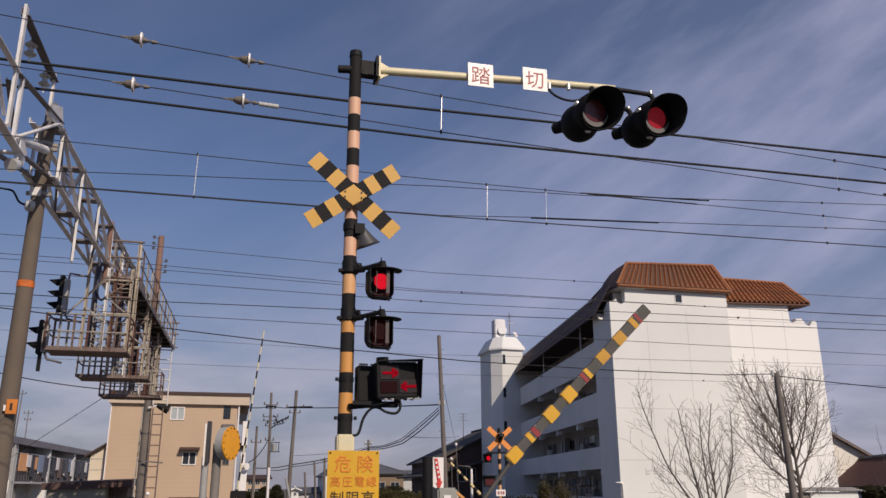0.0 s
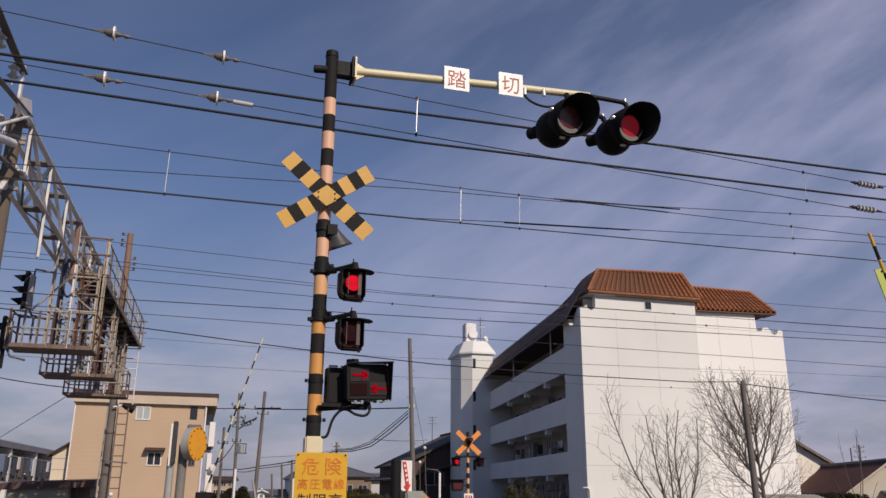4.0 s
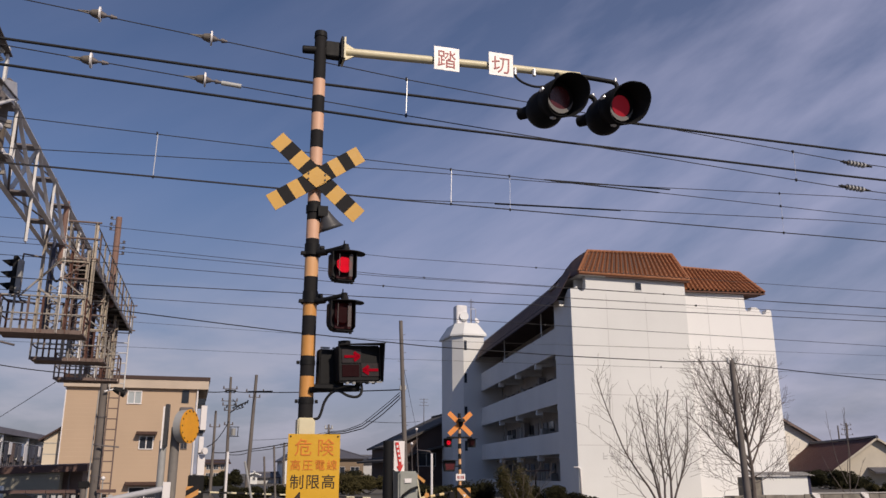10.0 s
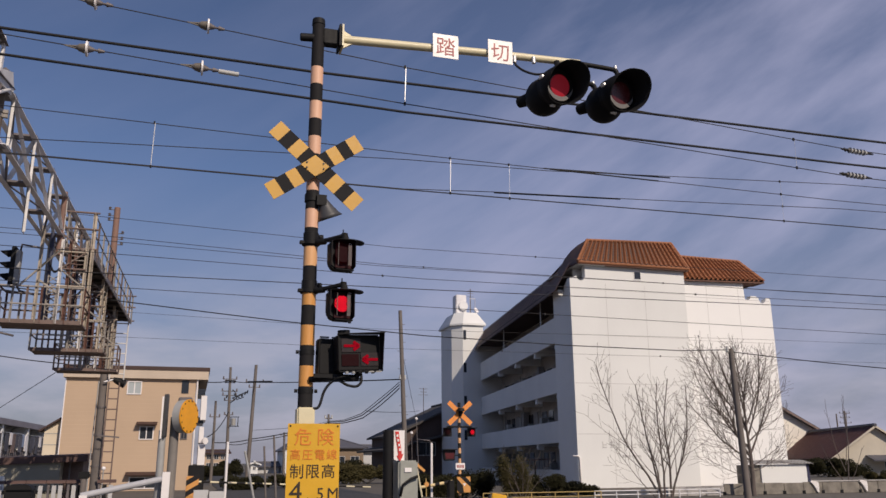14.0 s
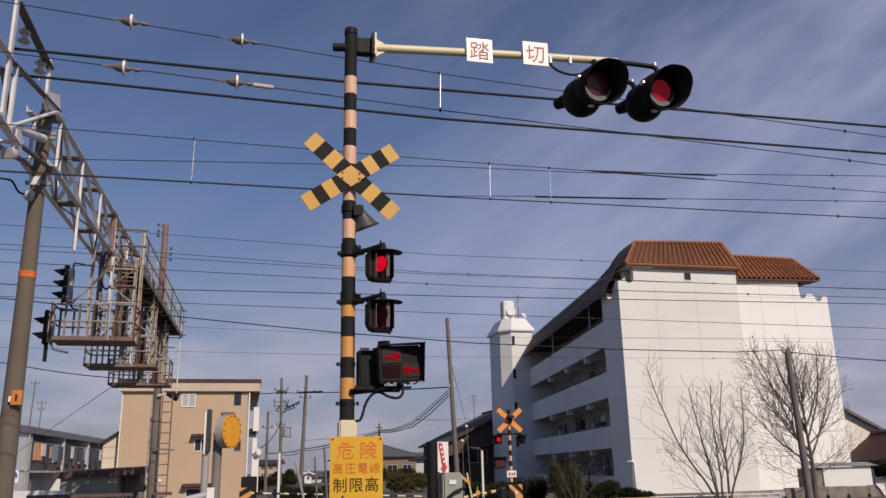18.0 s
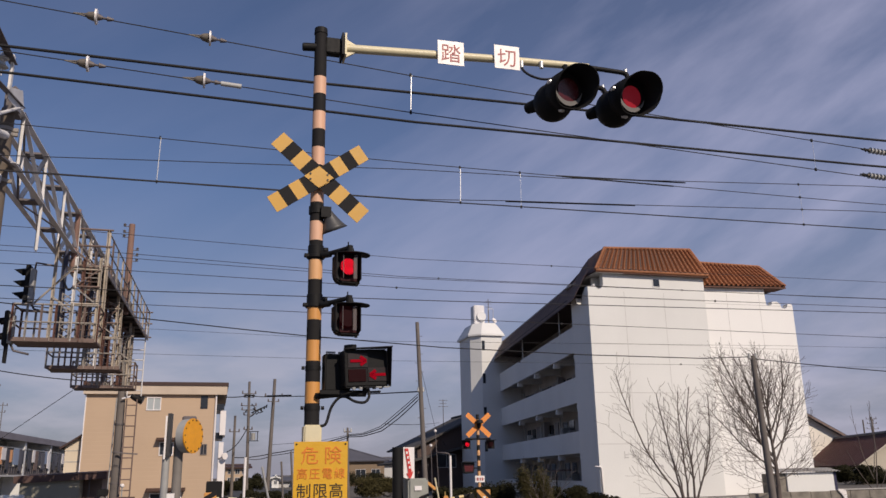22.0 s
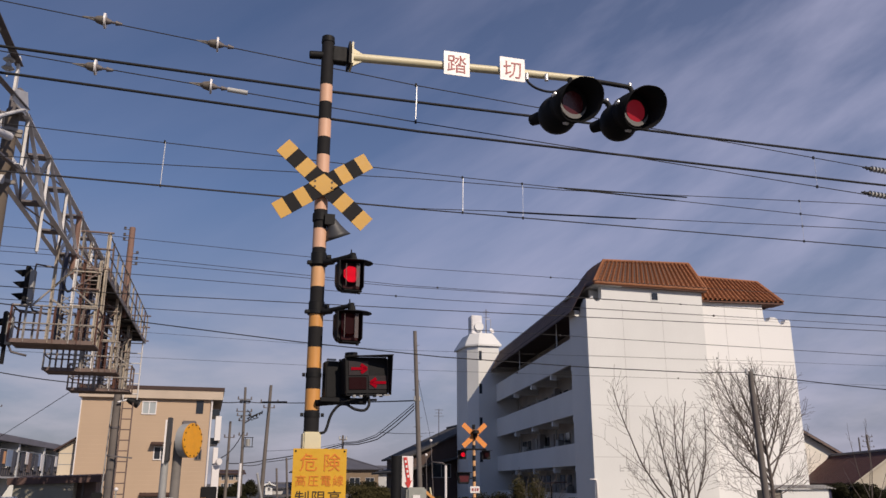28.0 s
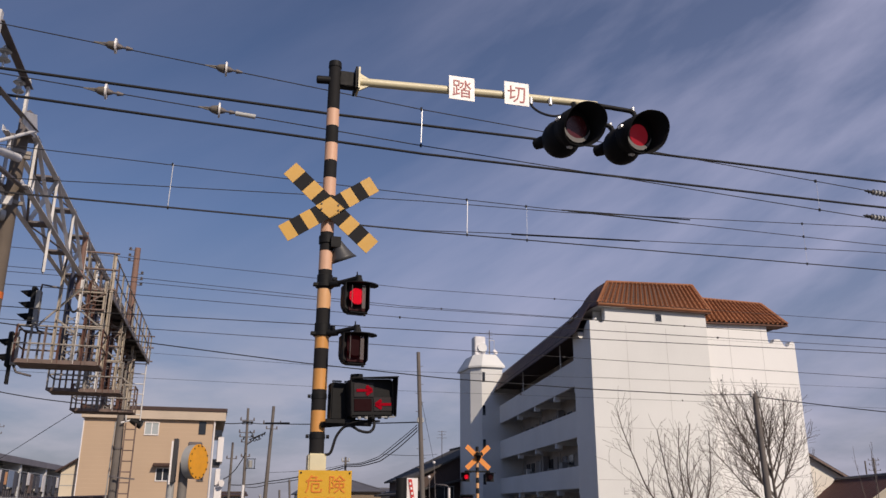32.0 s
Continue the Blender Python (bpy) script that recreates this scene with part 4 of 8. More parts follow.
    rod(bm, (-3.10, 31.2, 0), (-3.14, 31.2, 6.6), 0.165, 0.115, seg=18)
    piece("far_mast", bm, OLD_POLE, "weathered grey far mast of the gantry")
    bm = B()
    rod(bm, (-3.33, 31.1, 0), (-3.27, 31.1, 4.3), 0.022, seg=8)
    piece("cable_pipe", bm, GREY_PAINT, "pale grey cable pipe")
    for z in (1.4, 2.45, 3.4):
        bm = B()
        rod(bm, (-3.12, 31.2, z - 0.03), (-3.12, 31.2, z + 0.03), 0.165, seg=18)
        piece("band", bm, GALV_DARK)
    bm = B()
    bar(bm, (-3.1, 30.9, 2.42), (-2.42, 30.9, 2.36), 0.05, 0.05)
    piece("ladder_bracket", bm, GALV_DARK)
    for z0, z1, x, w, m in ((0.6, 4.25, -2.745, 0.17, RUST), (4.35, 7.0, -2.69, 0.235, PALE_STEEL)):
        for s in (-w, w):
            member("ladder_rail", g, (x + s, 30.9, z0), (x + s, 30.9, z1), 0.024, m, kind="rod")
        k = z0 + 0.2
        while k < z1:
            member("rung", g, (x - w, 30.9, k), (x + w, 30.9, k), 0.02, m, kind="rod")
            k += 0.36
    lamp = thing("flood_lamp", -2.90, 31.0, 4.28, "black flood lamp on the far gantry mast", "lamp", rz=20)
    bm = B()
    rod(bm, (-0.2, 0, -0.02), (0.18, 0, 0.10), 0.03, seg=8)
    part("arm", bm, GALV, lamp)
    bm = B()
    rod(bm, (0.10, 0, 0.10), (0.22, 0, 0.05), 0.07, 0.11, seg=16)
    rod(bm, (0.22, 0, 0.05), (0.50, -0.06, -0.06), 0.11, 0.16, seg=16)
    part("shade", bm, BLACK, lamp)
    bm = B()
    rod(bm, (0.50, -0.06, -0.06), (0.51, -0.065, -0.065), 0.145, 0.14, seg=16)
    part("glass", bm, GREY_PAINT, lamp)
    return g


ORANGE_BAND = mat("orange_band", (0.72, 0.17, 0.03), 0.7, var=0.3, scale=5, grime=0.4, gscale=9)
ORANGE_PLATE = mat("orange_plate", (0.66, 0.21, 0.03), 0.6, grime=0.2, gscale=6)
PALE_STEEL = mat("pale_galvanised_steel", (0.77, 0.75, 0.73), 0.65, metal=0.1, var=0.12, grime=0.3, gscale=2.2)
TAN_STEEL = mat("tan_weathered_steel", (0.48, 0.41, 0.33), 0.75, var=0.2, grime=0.45, gscale=3.5)
DEEP_RUST = mat("deep_rust", (0.15, 0.068, 0.05), 0.85, var=0.3, grime=0.4, gscale=3)
# near-black because the shade under the walkway is put into the colour
DECK = mat("shaded_deck_plate", (0.045, 0.036, 0.032), 0.9, var=0.3, grime=0.3, gscale=2)
RED_POST = mat("rust_red_post", (0.26, 0.15, 0.115), 0.8, var=0.2, grime=0.35, gscale=2)
BLUE_BLACK = mat("blue_black_paint", (0.03, 0.035, 0.07), 0.5, grime=0.2, gscale=3)
gantry()
insulator(-3.46, 12.22, 8.15)
insulator(-3.46, 13.22, 8.15)
insulator(-3.44, 10.80, 6.40)
# insulators beside the mast
si = thing("strut_insulator", -3.64, 14.16, 6.08, "white porcelain strut insulator beside the mast", "insulator")
bm = B()
rod(bm, (0.05, 0.0, 0.0), (-0.02, -0.05, 0.0), 0.095, 0.10, seg=24)
rod(bm, (-0.02, -0.05, 0.0), (-0.06, -0.07, 0.0), 0.085, 0.06, seg=24)
part("shed", bm, PORCELAIN, si)
bm = B()
tube(bm, rounded([(-0.06, -0.07, 0.0), (-0.15, -0.10, 0.04), (-0.22, -0.14, 0.16), (-0.28, -0.16, 0.21), (-0.46, -0.2, 0.22)]), 0.018, seg=8)
part("arm", bm, BLACK, si)
ni = thing("strut_insulator", -3.38, 11.95, 5.98, "grey porcelain insulator under the cantilever", "insulator")
bm = B()
rod(bm, (0.02, 0.10, 0.05), (-0.02, -0.03, -0.02), 0.08, 0.10, seg=20)
part("shed", bm, PORCELAIN, ni)
bm = B()
rod(bm, (0.01, 0.16, 0.30), (0.0, 0.06, 0.05), 0.03, seg=8)
part("bracket", bm, PALE_STEEL, ni)


def rail_signal(x, y, z, n, label, pitch=0.27):
    s = thing("railway_signal", x, y, z, label, "railway signal", "signals of the gantry")
    h = pitch * n
    bm = B()
    span(bm, 0.0, 0.10, -0.13, 0.13, -0.05, h + 0.05)
    soften(bm, 0.02)
    part("backplate", bm, BLACK, s)
    bm = B()
    span(bm, 0.10, 0.20, -0.10, 0.10, 0.0, h - 0.04)
    part("lamp_case", bm, GREY_PAINT, s)
    for k in range(n):
        zz = 0.14 + pitch * k
        bm = B()
        m = 14
        prev = None
        for j in range(m + 1):
            a = math.pi * (-0.05 + 1.1 * j / m)
            cur = [bm.verts.new((0.0, 0.11 * math.cos(a), zz + 0.11 * math.sin(a))), bm.verts.new((-0.10 - 0.16 * max(0, math.sin(a)), 0.112 * math.cos(a), zz - 0.03 + 0.10 * math.sin(a)))]
            if prev:
                bm.faces.new((prev[0], prev[1], cur[1], cur[0]))
            prev = cur
        bmesh.ops.solidify(bm, geom=bm.faces[:], thickness=0.008)
        part("hood", bm, BLACK, s)
        bm = B()
        rod(bm, (-0.012, 0, zz), (0.0, 0, zz), 0.10, seg=16)
        part("lens", bm, RED_LENS, s)
    bm = B()
    tube(bm, [(0.16, 0, h - 0.1), (0.18, 0, h + 0.12), (0.62, 0, h + 0.06)], 0.025, seg=8)
    part("bracket", bm, GALV_DARK, s)
    bm = B()
    tube(bm, [(0.16, 0, 0.0), (0.24, 0, -0.15), (0.55, 0, -0.22)], 0.025, seg=8)
    part("bracket", bm, GALV_DARK, s)


rail_signal(-4.20, 19.9, 5.42, 3, "black three-lamp railway signal seen from the side")
rail_signal(-4.47, 19.7, 4.44, 2, "black two-lamp railway signal at the end of the cage", 0.34)
bm = B()
span(bm, -4.42, -4.36, 19.64, 19.76, 4.02, 4.5)
tagged(part("signal_marker", bm, BLACK), "narrow black marker plate under the signal", "sign")


# ---- apartment building ----
def tiled_slope(parent, corners, rows, cols, material, r=0.11, name="roof_tile"):
    """Round tiles laid in courses over a four-cornered slope: bottom left, bottom right, top right, top left."""
    bl, br, tr, tl = (Vector(c) for c in corners)
    up = (br - bl).cross(tl - bl).normalized()
    bm = B()
    seg = 5
    for j in range(rows):
        v0, v1 = j / rows, (j + 1.12) / rows
        for i in range(cols):
            u0, u1 = i / cols, (i + 1) / cols
            for (ua, ub), sg in (((u0, (u0 + u1) / 2), 1), (((u0 + u1) / 2, u1), -0.35)):
                prev = None
                for k in range(seg + 1):
                    w = k / seg
                    u = ua + (ub - ua) * w
                    lift = r * math.sin(math.pi * w) * sg
                    lo = (bl.lerp(br, u)).lerp(tl.lerp(tr, u), v0) + up * (lift + 0.05)
                    hi = (bl.lerp(br, u)).lerp(tl.lerp(tr, u), min(v1, 1.0)) + up * (lift + 0.005)
                    cur = (bm.verts.new(lo), bm.verts.new(hi))
                    if prev:
                        f = bm.faces.new((prev[0], cur[0], cur[1], prev[1]))
                        f.smooth = True
                    prev = cur
    ob = part(name, bm, material, parent)
    return ob


def slab(bm, pts, t=0.12, mi=0):
    """A thin plate over the polygon pts, t thick below it."""
    ps = [Vector(p) for p in pts]
    nrm = (ps[1] - ps[0]).cross(ps[2] - ps[0]).normalized()
    if nrm.z < 0:
        nrm = -nrm
    lo, hi = [bm.verts.new(p - nrm * t) for p in ps], [bm.verts.new(p) for p in ps]
    fs = [bm.faces.new(lo), bm.faces.new(hi)]
    for i in range(len(ps)):
        j = (i + 1) % len(ps)
        fs.append(bm.faces.new((lo[i], lo[j], hi[j], hi[i])))
    for f in fs:
        f.material_index = mi
    bmesh.ops.recalc_face_normals(bm, faces=fs)


def window(parent, x0, x1, z0, z1, y, sash=2, glass=None, frame=None, name="window"):
    w = new(name)
    w.parent = parent
    bm = B()
    t = 0.05
    span(bm, x0, x1, y - 0.05, y + 0.02, z0, z0 + t)
    span(bm, x0, x1, y - 0.05, y + 0.02, z1 - t, z1)
    for k in range(sash + 1):
        xx = x0 + (x1 - x0 - t) * k / sash
        span(bm, xx, xx + t, y - 0.045, y + 0.02, z0 + t, z1 - t)
    part("frame", bm, frame or ALU, w)
    for k in range(sash):
        a, b = x0 + (x1 - x0) * k / sash, x0 + (x1 - x0) * (k + 1) / sash
        bm = B()
        span(bm, a + 0.02, b - 0.02, y - 0.012, y + 0.0, z0 + 0.02, z1 - 0.02)
        part("pane", bm, glass or WINDOW_DARK, w)
    return w


# whiter than WHITE_WALL, for the set-back end wall
WHITER_WALL = mat("whiter_render", (0.86, 0.855, 0.84), 0.85, var=0.05, scale=3, grime=0.06, gscale=0.25, bump=0.25)
FADED = mat("faded_lettering", (0.52, 0.515, 0.51), 0.9, var=0.2, grime=0.3, gscale=4)
DOOR_GREY = mat("painted_steel_door", (0.30, 0.28, 0.27), 0.6)
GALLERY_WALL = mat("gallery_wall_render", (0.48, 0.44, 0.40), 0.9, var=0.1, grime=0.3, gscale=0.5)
# tile of the roof's side slopes; their shade is put into this darker brown
SIDE_TILE = mat("shaded_brown_tile", (0.15, 0.082, 0.062), 0.75, var=0.2, grime=0.25, gscale=0.6)
EAVE_BROWN = mat("brown_eave_board", (0.17, 0.085, 0.06), 0.8, var=0.2, grime=0.2)


def apartment():
    apt = thing("apartment_building", 20.45, 42, 0, "white four-storey apartment block with open galleries and orange tiled roof edge", "apartment building")
    W0, W1, W2 = 0.06, 7.75, 14.3
    bm = B()
    bite = [(W0 + 0.72 + 0.28 * math.cos(a), 12.0 - 0.30 * math.sin(a)) for a in [k * math.pi / 8 for k in range(9)]]
    prism(bm, [(W0, 0), (W1, 0), (W1, 12.7), (W0 + 1.0, 12.7)] + bite + [(W0 + 0.25, 11.84), (W0, 11.82)], "y", 0.0, 0.4)
    # the wall's shoulder steps down at the gallery corner in a round cut
    part("end_wall", bm, WHITE_WALL, apt, "white rendered end wall")
    bm = B()
    prism(bm, [(W1, 0), (W2, 0), (W2, 11.3), (W2 - 0.12, 11.42), (W2 - 0.35, 11.38)] + [(W2 - 0.62 + 0.27 * math.cos(a), 11.36 - 0.3 * math.sin(a)) for a in [k * math.pi / 8 for k in range(9)]]
          + [(W2 - 1.1, 11.5), (W2 - 1.45, 11.48)] + [(W2 - 1.72 + 0.27 * math.cos(a), 11.5 - 0.3 * math.sin(a)) for a in [k * math.pi / 8 for k in range(7)]] + [(W2 - 1.98, 12.5), (W1, 12.5)], "y", 0.5, 0.9)
    part("end_wall", bm, WHITER_WALL, apt, "bright white rendered end wall set back")
    # panel joints
    for k, z in enumerate((2.9, 5.72, 8.5, 11.2)):
        bm = B()
        span(bm, W0 + 0.05, W1 - 0.05, -0.004, 0.0, z, z + 0.025)
        part("joint", bm, JOINT, apt)
    for x in (2.35, 4.95):
        bm = B()
        span(bm, x, x + 0.02, -0.004, 0.0, 0.1, 11.6)
        part("joint", bm, JOINT, apt)
    for x in (9.6, 11.9):
        bm = B()
        span(bm, x, x + 0.02, 0.496, 0.5, 0.1, 12.2)
        part("joint", bm, JOINT, apt)
    for z in (5.72, 8.5, 11.2):
        bm = B()
        span(bm, W1 + 0.1, W2 - 0.1, 0.496, 0.5, z, z + 0.025)
        part("joint", bm, JOINT, apt)
    # faint writing, too worn to read
    for k in range(7):
        bm = B()
        x = 1.6 + 0.46 * k
        for j in range(2 + k % 2):
            span(bm, x, x + 0.27, -0.006, 0.0, 2.15 + 0.14 * j, 2.20 + 0.14 * j)
        span(bm, x + 0.06 * (k % 4), x + 0.06 * (k % 4) + 0.05, -0.009, -0.0065, 2.13, 2.5)
        part("faded_mark", bm, FADED, apt, "faded grey lettering")
    for k in range(6):
        bm = B()
        span(bm, 2.8 + 0.2 * k, 2.93 + 0.2 * k, -0.006, 0.0, 1.62, 1.75)
        part("faded_mark", bm, FADED, apt)
    # small vent in the gable
    bm = B()
    span(bm, 4.28, 4.78, -0.03, 0.0, 11.93, 11.98)
    for x in (4.28, 4.74):
        span(bm, x, x + 0.04, -0.03, 0.0, 11.98, 12.42)
    part("vent_frame", bm, WHITE_WALL, apt)
    bm = B()
    span(bm, 4.32, 4.74, -0.012, 0.0, 11.98, 12.42)
    part("vent", bm, WINDOW_DARK, apt)
    # tiled mansard edges
    part_under = B()
    slab(part_under, [(0.5, -0.30, 12.68), (7.95, -0.30, 12.68), (7.95, 0.6, 12.70), (0.5, 0.6, 12.70)], 0.06)
    part("eave", part_under, EAVE_BROWN, apt)
    bm = B()
    slab(bm, [(0.5, -0.28, 12.74), (7.95, -0.28, 12.74), (7.38, 0.55, 14.5), (1.6, 0.55, 14.3)], 0.08)
    slab(bm, [(7.95, -0.28, 12.74), (7.38, 0.55, 14.5), (7.38, 2.0, 14.5), (7.95, 2.0, 12.74)], 0.08)
    slab(bm, [(1.6, 0.55, 14.3), (7.38, 0.55, 14.5), (7.38, 2.0, 14.45), (1.6, 2.0, 14.3)], 0.08)
    part("roof_deck", bm, TILE_DARK, apt)
    # the cap's shaded side: a flared slope that falls away to the gallery roof behind
    ridge = [(1.58, 0.55, 14.38), (1.40, 1.4, 14.24), (1.27, 2.1, 14.05), (1.19, 2.8, 13.74), (1.14, 3.6, 13.28), (1.08, 4.3, 12.95)]
    verge = [(0.50, -0.28, 12.72), (0.51, 0.6, 12.72), (0.52, 1.3, 12.70), (0.52, 2.0, 12.69), (0.52, 3.0, 12.67), (0.52, 4.3, 12.62)]
    for k in range(5):
        bm = B()
        slab(bm, [verge[k], ridge[k], ridge[k + 1]], 0.06)
        slab(bm, [verge[k], ridge[k + 1], verge[k + 1]], 0.06)
        part("side_slope", bm, SIDE_TILE, apt)
    bm = B()
    slab(bm, [(0.50, -0.28, 12.67), (2.3, -0.28, 12.67), (2.3, 4.4, 12.60), (0.50, 4.4, 12.60)], 0.05)
    part("soffit", bm, GREY_WALL, apt, "pale soffit under the roof edge")
    bm = B()
    span(bm, 0.78, 2.2, 0.95, 1.1, 11.0, 12.58)
    part("attic_wall", bm, WHITE_WALL, apt)
    bm = B()
    slab(bm, [(1.6, 2.0, 14.2), (7.4, 2.0, 14.3), (7.4, 6.0, 12.9), (1.2, 6.0, 12.9)], 0.08)
    part("roof_back", bm, TILE_DARK, apt)
    tiled_slope(apt, [(0.5, -0.28, 12.76), (7.95, -0.28, 12.76), (7.38, 0.55, 14.5), (1.6, 0.55, 14.3)], 7, 22, TILE_ORANGE, 0.15)
    tiled_slope(apt, [(7.95, -0.28, 12.76), (7.95, 1.6, 12.76), (7.38, 1.6, 14.5), (7.38, 0.55, 14.5)], 7, 6, TILE_ORANGE)
    bm = B()
    for a, b in (((0.5, -0.28, 12.80), (1.6, 0.55, 14.36)), ((7.95, -0.28, 12.80), (7.38, 0.55, 14.56)), ((1.6, 0.55, 14.36), (7.38, 0.55, 14.56)), ((0.5, -0.30, 12.76), (7.95, -0.30, 12.76))):
        rod(bm, a, b, 0.09, seg=8)
    part("ridge_tile", bm, TILE_ORANGE, apt)
    bm = B()
    slab(bm, [(7.75, 0.22, 12.22), (13.78, 0.22, 12.36), (13.78, 1.4, 12.38), (7.75, 1.4, 12.24)], 0.06)
    part("eave", bm, EAVE_BROWN, apt)
    bm = B()
    slab(bm, [(7.75, 0.25, 12.26), (13.78, 0.25, 12.40), (12.7, 1.2, 13.85), (7.75, 1.2, 13.9)], 0.08)
    slab(bm, [(13.78, 0.25, 12.40), (13.78, 2.6, 12.40), (12.7, 2.6, 13.85), (12.7, 1.2, 13.85)], 0.08)
    slab(bm, [(7.75, 1.2, 13.9), (12.7, 1.2, 13.85), (12.7, 2.6, 13.85), (7.75, 2.6, 13.8)], 0.08)
    part("roof_deck", bm, TILE_DARK, apt)
    tiled_slope(apt, [(7.75, 0.25, 12.28), (13.78, 0.25, 12.42), (12.7, 1.2, 13.85), (7.75, 1.2, 13.9)], 6, 18, TILE_ORANGE, 0.15)
    bm = B()
    for a, b in (((13.78, 0.25, 12.46), (12.7, 1.2, 13.9)), ((7.75, 1.2, 13.96), (12.7, 1.2, 13.9))):
        rod(bm, a, b, 0.09, seg=8)
    part("ridge_tile", bm, TILE_ORANGE, apt)
    # corner pier
    bm = B()
    prism(bm, [(0.42, 0), (2.4, 0), (2.4, 11.45), (1.7, 11.45)] + [(1.25 - 0.42 * math.cos(a), 11.42 - 0.5 * math.sin(a)) for a in [math.pi - k * math.pi / 8 for k in range(9)]] + [(0.42, 11.75)], "x", 0.06, 0.40)
    part("corner_pier", bm, WHITE_WALL, apt, "white pier with a scalloped shoulder")
    # gallery wing, turned a little away from the end wall
    wing = new("gallery_wing")
    wing.parent = apt
    wing.matrix_basis = pose(-0.24, 0, 0, 0, 0, -8.5)
    tagged(wing, "long gallery side with open walkways and doors")
    YE = 26.5
    for k, (zf, zt) in enumerate(((0.0, 0.95), (2.5, 3.75), (5.38, 6.87), (8.36, 9.88))):
        bm = B()
        span(bm, 0.02, 0.18, 2.25, YE, zf, zt)
        part("parapet", bm, WHITE_WALL, wing)
        bm = B()
        span(bm, 0.18, 2.0, 2.25, YE, zf + 0.3 if k else 0.0, zf + 0.46 if k else 0.16)
        part("gallery_floor", bm, GREY_WALL, wing)
        for y in (2.6, 7.6, 13.2, 19.0):
            if not k:
                continue
            bm = B()
            span(bm, 0.07, 2.0, y, y + 0.30, zf - 0.14, zf + 0.3)
            span(bm, 0.055, 0.45, y, y + 0.32, zf - 0.34, zf - 0.14)
            part("cross_beam", bm, WHITE_WALL, wing)
        for y in (3.6, 8.9, 14.5, 20.4):
            fl = zf + 0.46 if k else 0.16
            bm = B()
            span(bm, 1.93, 1.995, y, y + 0.95, fl, fl + 2.0)
            part("flat_door", bm, DOOR_GREY, wing)
            for dy in (1.5, 3.2):
                bm = B()
                span(bm, 1.94, 1.992, y + dy, y + dy + 1.1, fl + 0.9, fl + 1.9)
                part("kitchen_window", bm, WINDOW_DARK, wing)
            bm = B()
            span(bm, 1.5, 1.95, y + 1.05, y + 1.3, fl, fl + 1.2)
            part("meter_box", bm, GREY_PAINT, wing)
            bm = B()
            rod(bm, (1.85, y + 4.6, fl), (1.85, y + 4.6, fl + 2.2), 0.05, seg=8)
            part("drain_pipe", bm, GREY_PAINT, wing)
    for y in (6.0, 17.0):
        bm = B()
        rod(bm, (0.1, y, 9.85), (0.1, y, 11.5), 0.04, seg=8)
        part("roof_prop", bm, WHITE_WALL, wing)
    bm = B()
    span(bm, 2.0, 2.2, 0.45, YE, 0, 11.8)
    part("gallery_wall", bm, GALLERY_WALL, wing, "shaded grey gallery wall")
    bm = B()
    span(bm, 2.2, 11.6, 3.2, YE + 1, 0, 11.6)
    part("rear_body", bm, WHITE_WALL, wing)
    # steep brown slope over the gallery, in panels with standing seams
    for k in range(24):
        y0, y1 = 0.6 + 26.0 * k / 24, 0.6 + 26.0 * (k + 1) / 24
        bm = B()
        slab(bm, [(-0.45, y0, 11.15), (-0.45, y1 - 0.02, 11.15), (0.55, y1 - 0.02, 12.93), (0.55, y0, 12.93)], 0.07 if k > 2 else 0.015)
        part("gallery_roof", bm, SIDE_TILE, wing)
        bm = B()
        if k > 3:
            bar(bm, (-0.45, y1, 11.16), (0.55, y1, 12.94), 0.03, 0.03)
            part("roof_seam", bm, SIDE_TILE, wing)
    bm = B()
    bar(bm, (-0.46, 1.7, 11.11), (-0.46, 26.7, 11.11), 0.05, 0.08)
    part("eave_board", bm, TILE_DARK, wing)
    bm = B()
    span(bm, -0.30, 2.0, 2.5, 26.6, 11.42, 11.50)
    part("gallery_ceiling", bm, TILE_DARK, wing, "dark brown boarded gallery ceiling")
    bm = B()
    span(bm, 0.5, 11.6, 4.3, 27.5, 12.82, 12.92)
    part("flat_roof", bm, GREY_WALL, wing)
    # things on the galleries: pot plants, a bicycle-sized box, pipes
    for k, fl in ((1, 2.96), (2, 5.84), (3, 8.82)):
        for j, y in enumerate((5.2, 6.3, 11.6, 12.1, 16.9, 17.8, 22.5)):
            h = 0.5 + 0.35 * ((j * 7 + k * 3) % 4)
            bm = B()
            span(bm, 1.45, 1.9, y, y + 0.35 + 0.12 * (j % 3), fl, fl + h + 0.6)
            soften(bm, 0.03, 1)
            part("gallery_locker", bm, (GREY_PAINT, WHITE_WALL, DOOR_GREY)[(j + k) % 3], wing)
    # lean-to roof and post beside the ground floor
    bm = B()
    slab(bm, [(-1.0, 4.6, 1.56), (-0.02, 4.6, 1.62), (-0.02, 11.0, 1.62), (-1.0, 11.0, 1.56)], 0.08)
    part("lean_to", bm, TILE_DARK, wing, "low brown lean-to roof")
    for v in (4.8, 10.8):
        bm = B()
        rod(bm, (-0.92, v, 0), (-0.92, v, 1.57), 0.05, seg=8)
        part("lean_to_post", bm, BLACK, wing)
    bm = B()
    tube(bm, [(0.14, -0.07, 0.0), (0.14, -0.07, 1.62), (0.06, -0.06, 1.72), (-0.25, 0.0, 1.72)], 0.045, seg=8)
    part("downpipe", bm, WHITE_BOARD, apt, "white downpipe at the wall's corner")
    # stair tower at the far end of the wing
    tw = new("stair_tower")
    tw.parent = apt
    tagged(tw, "white stair tower with a water tank on its roof")
    t0, t1, ty0, ty1 = 1.25, 3.98, 26.0, 30.0
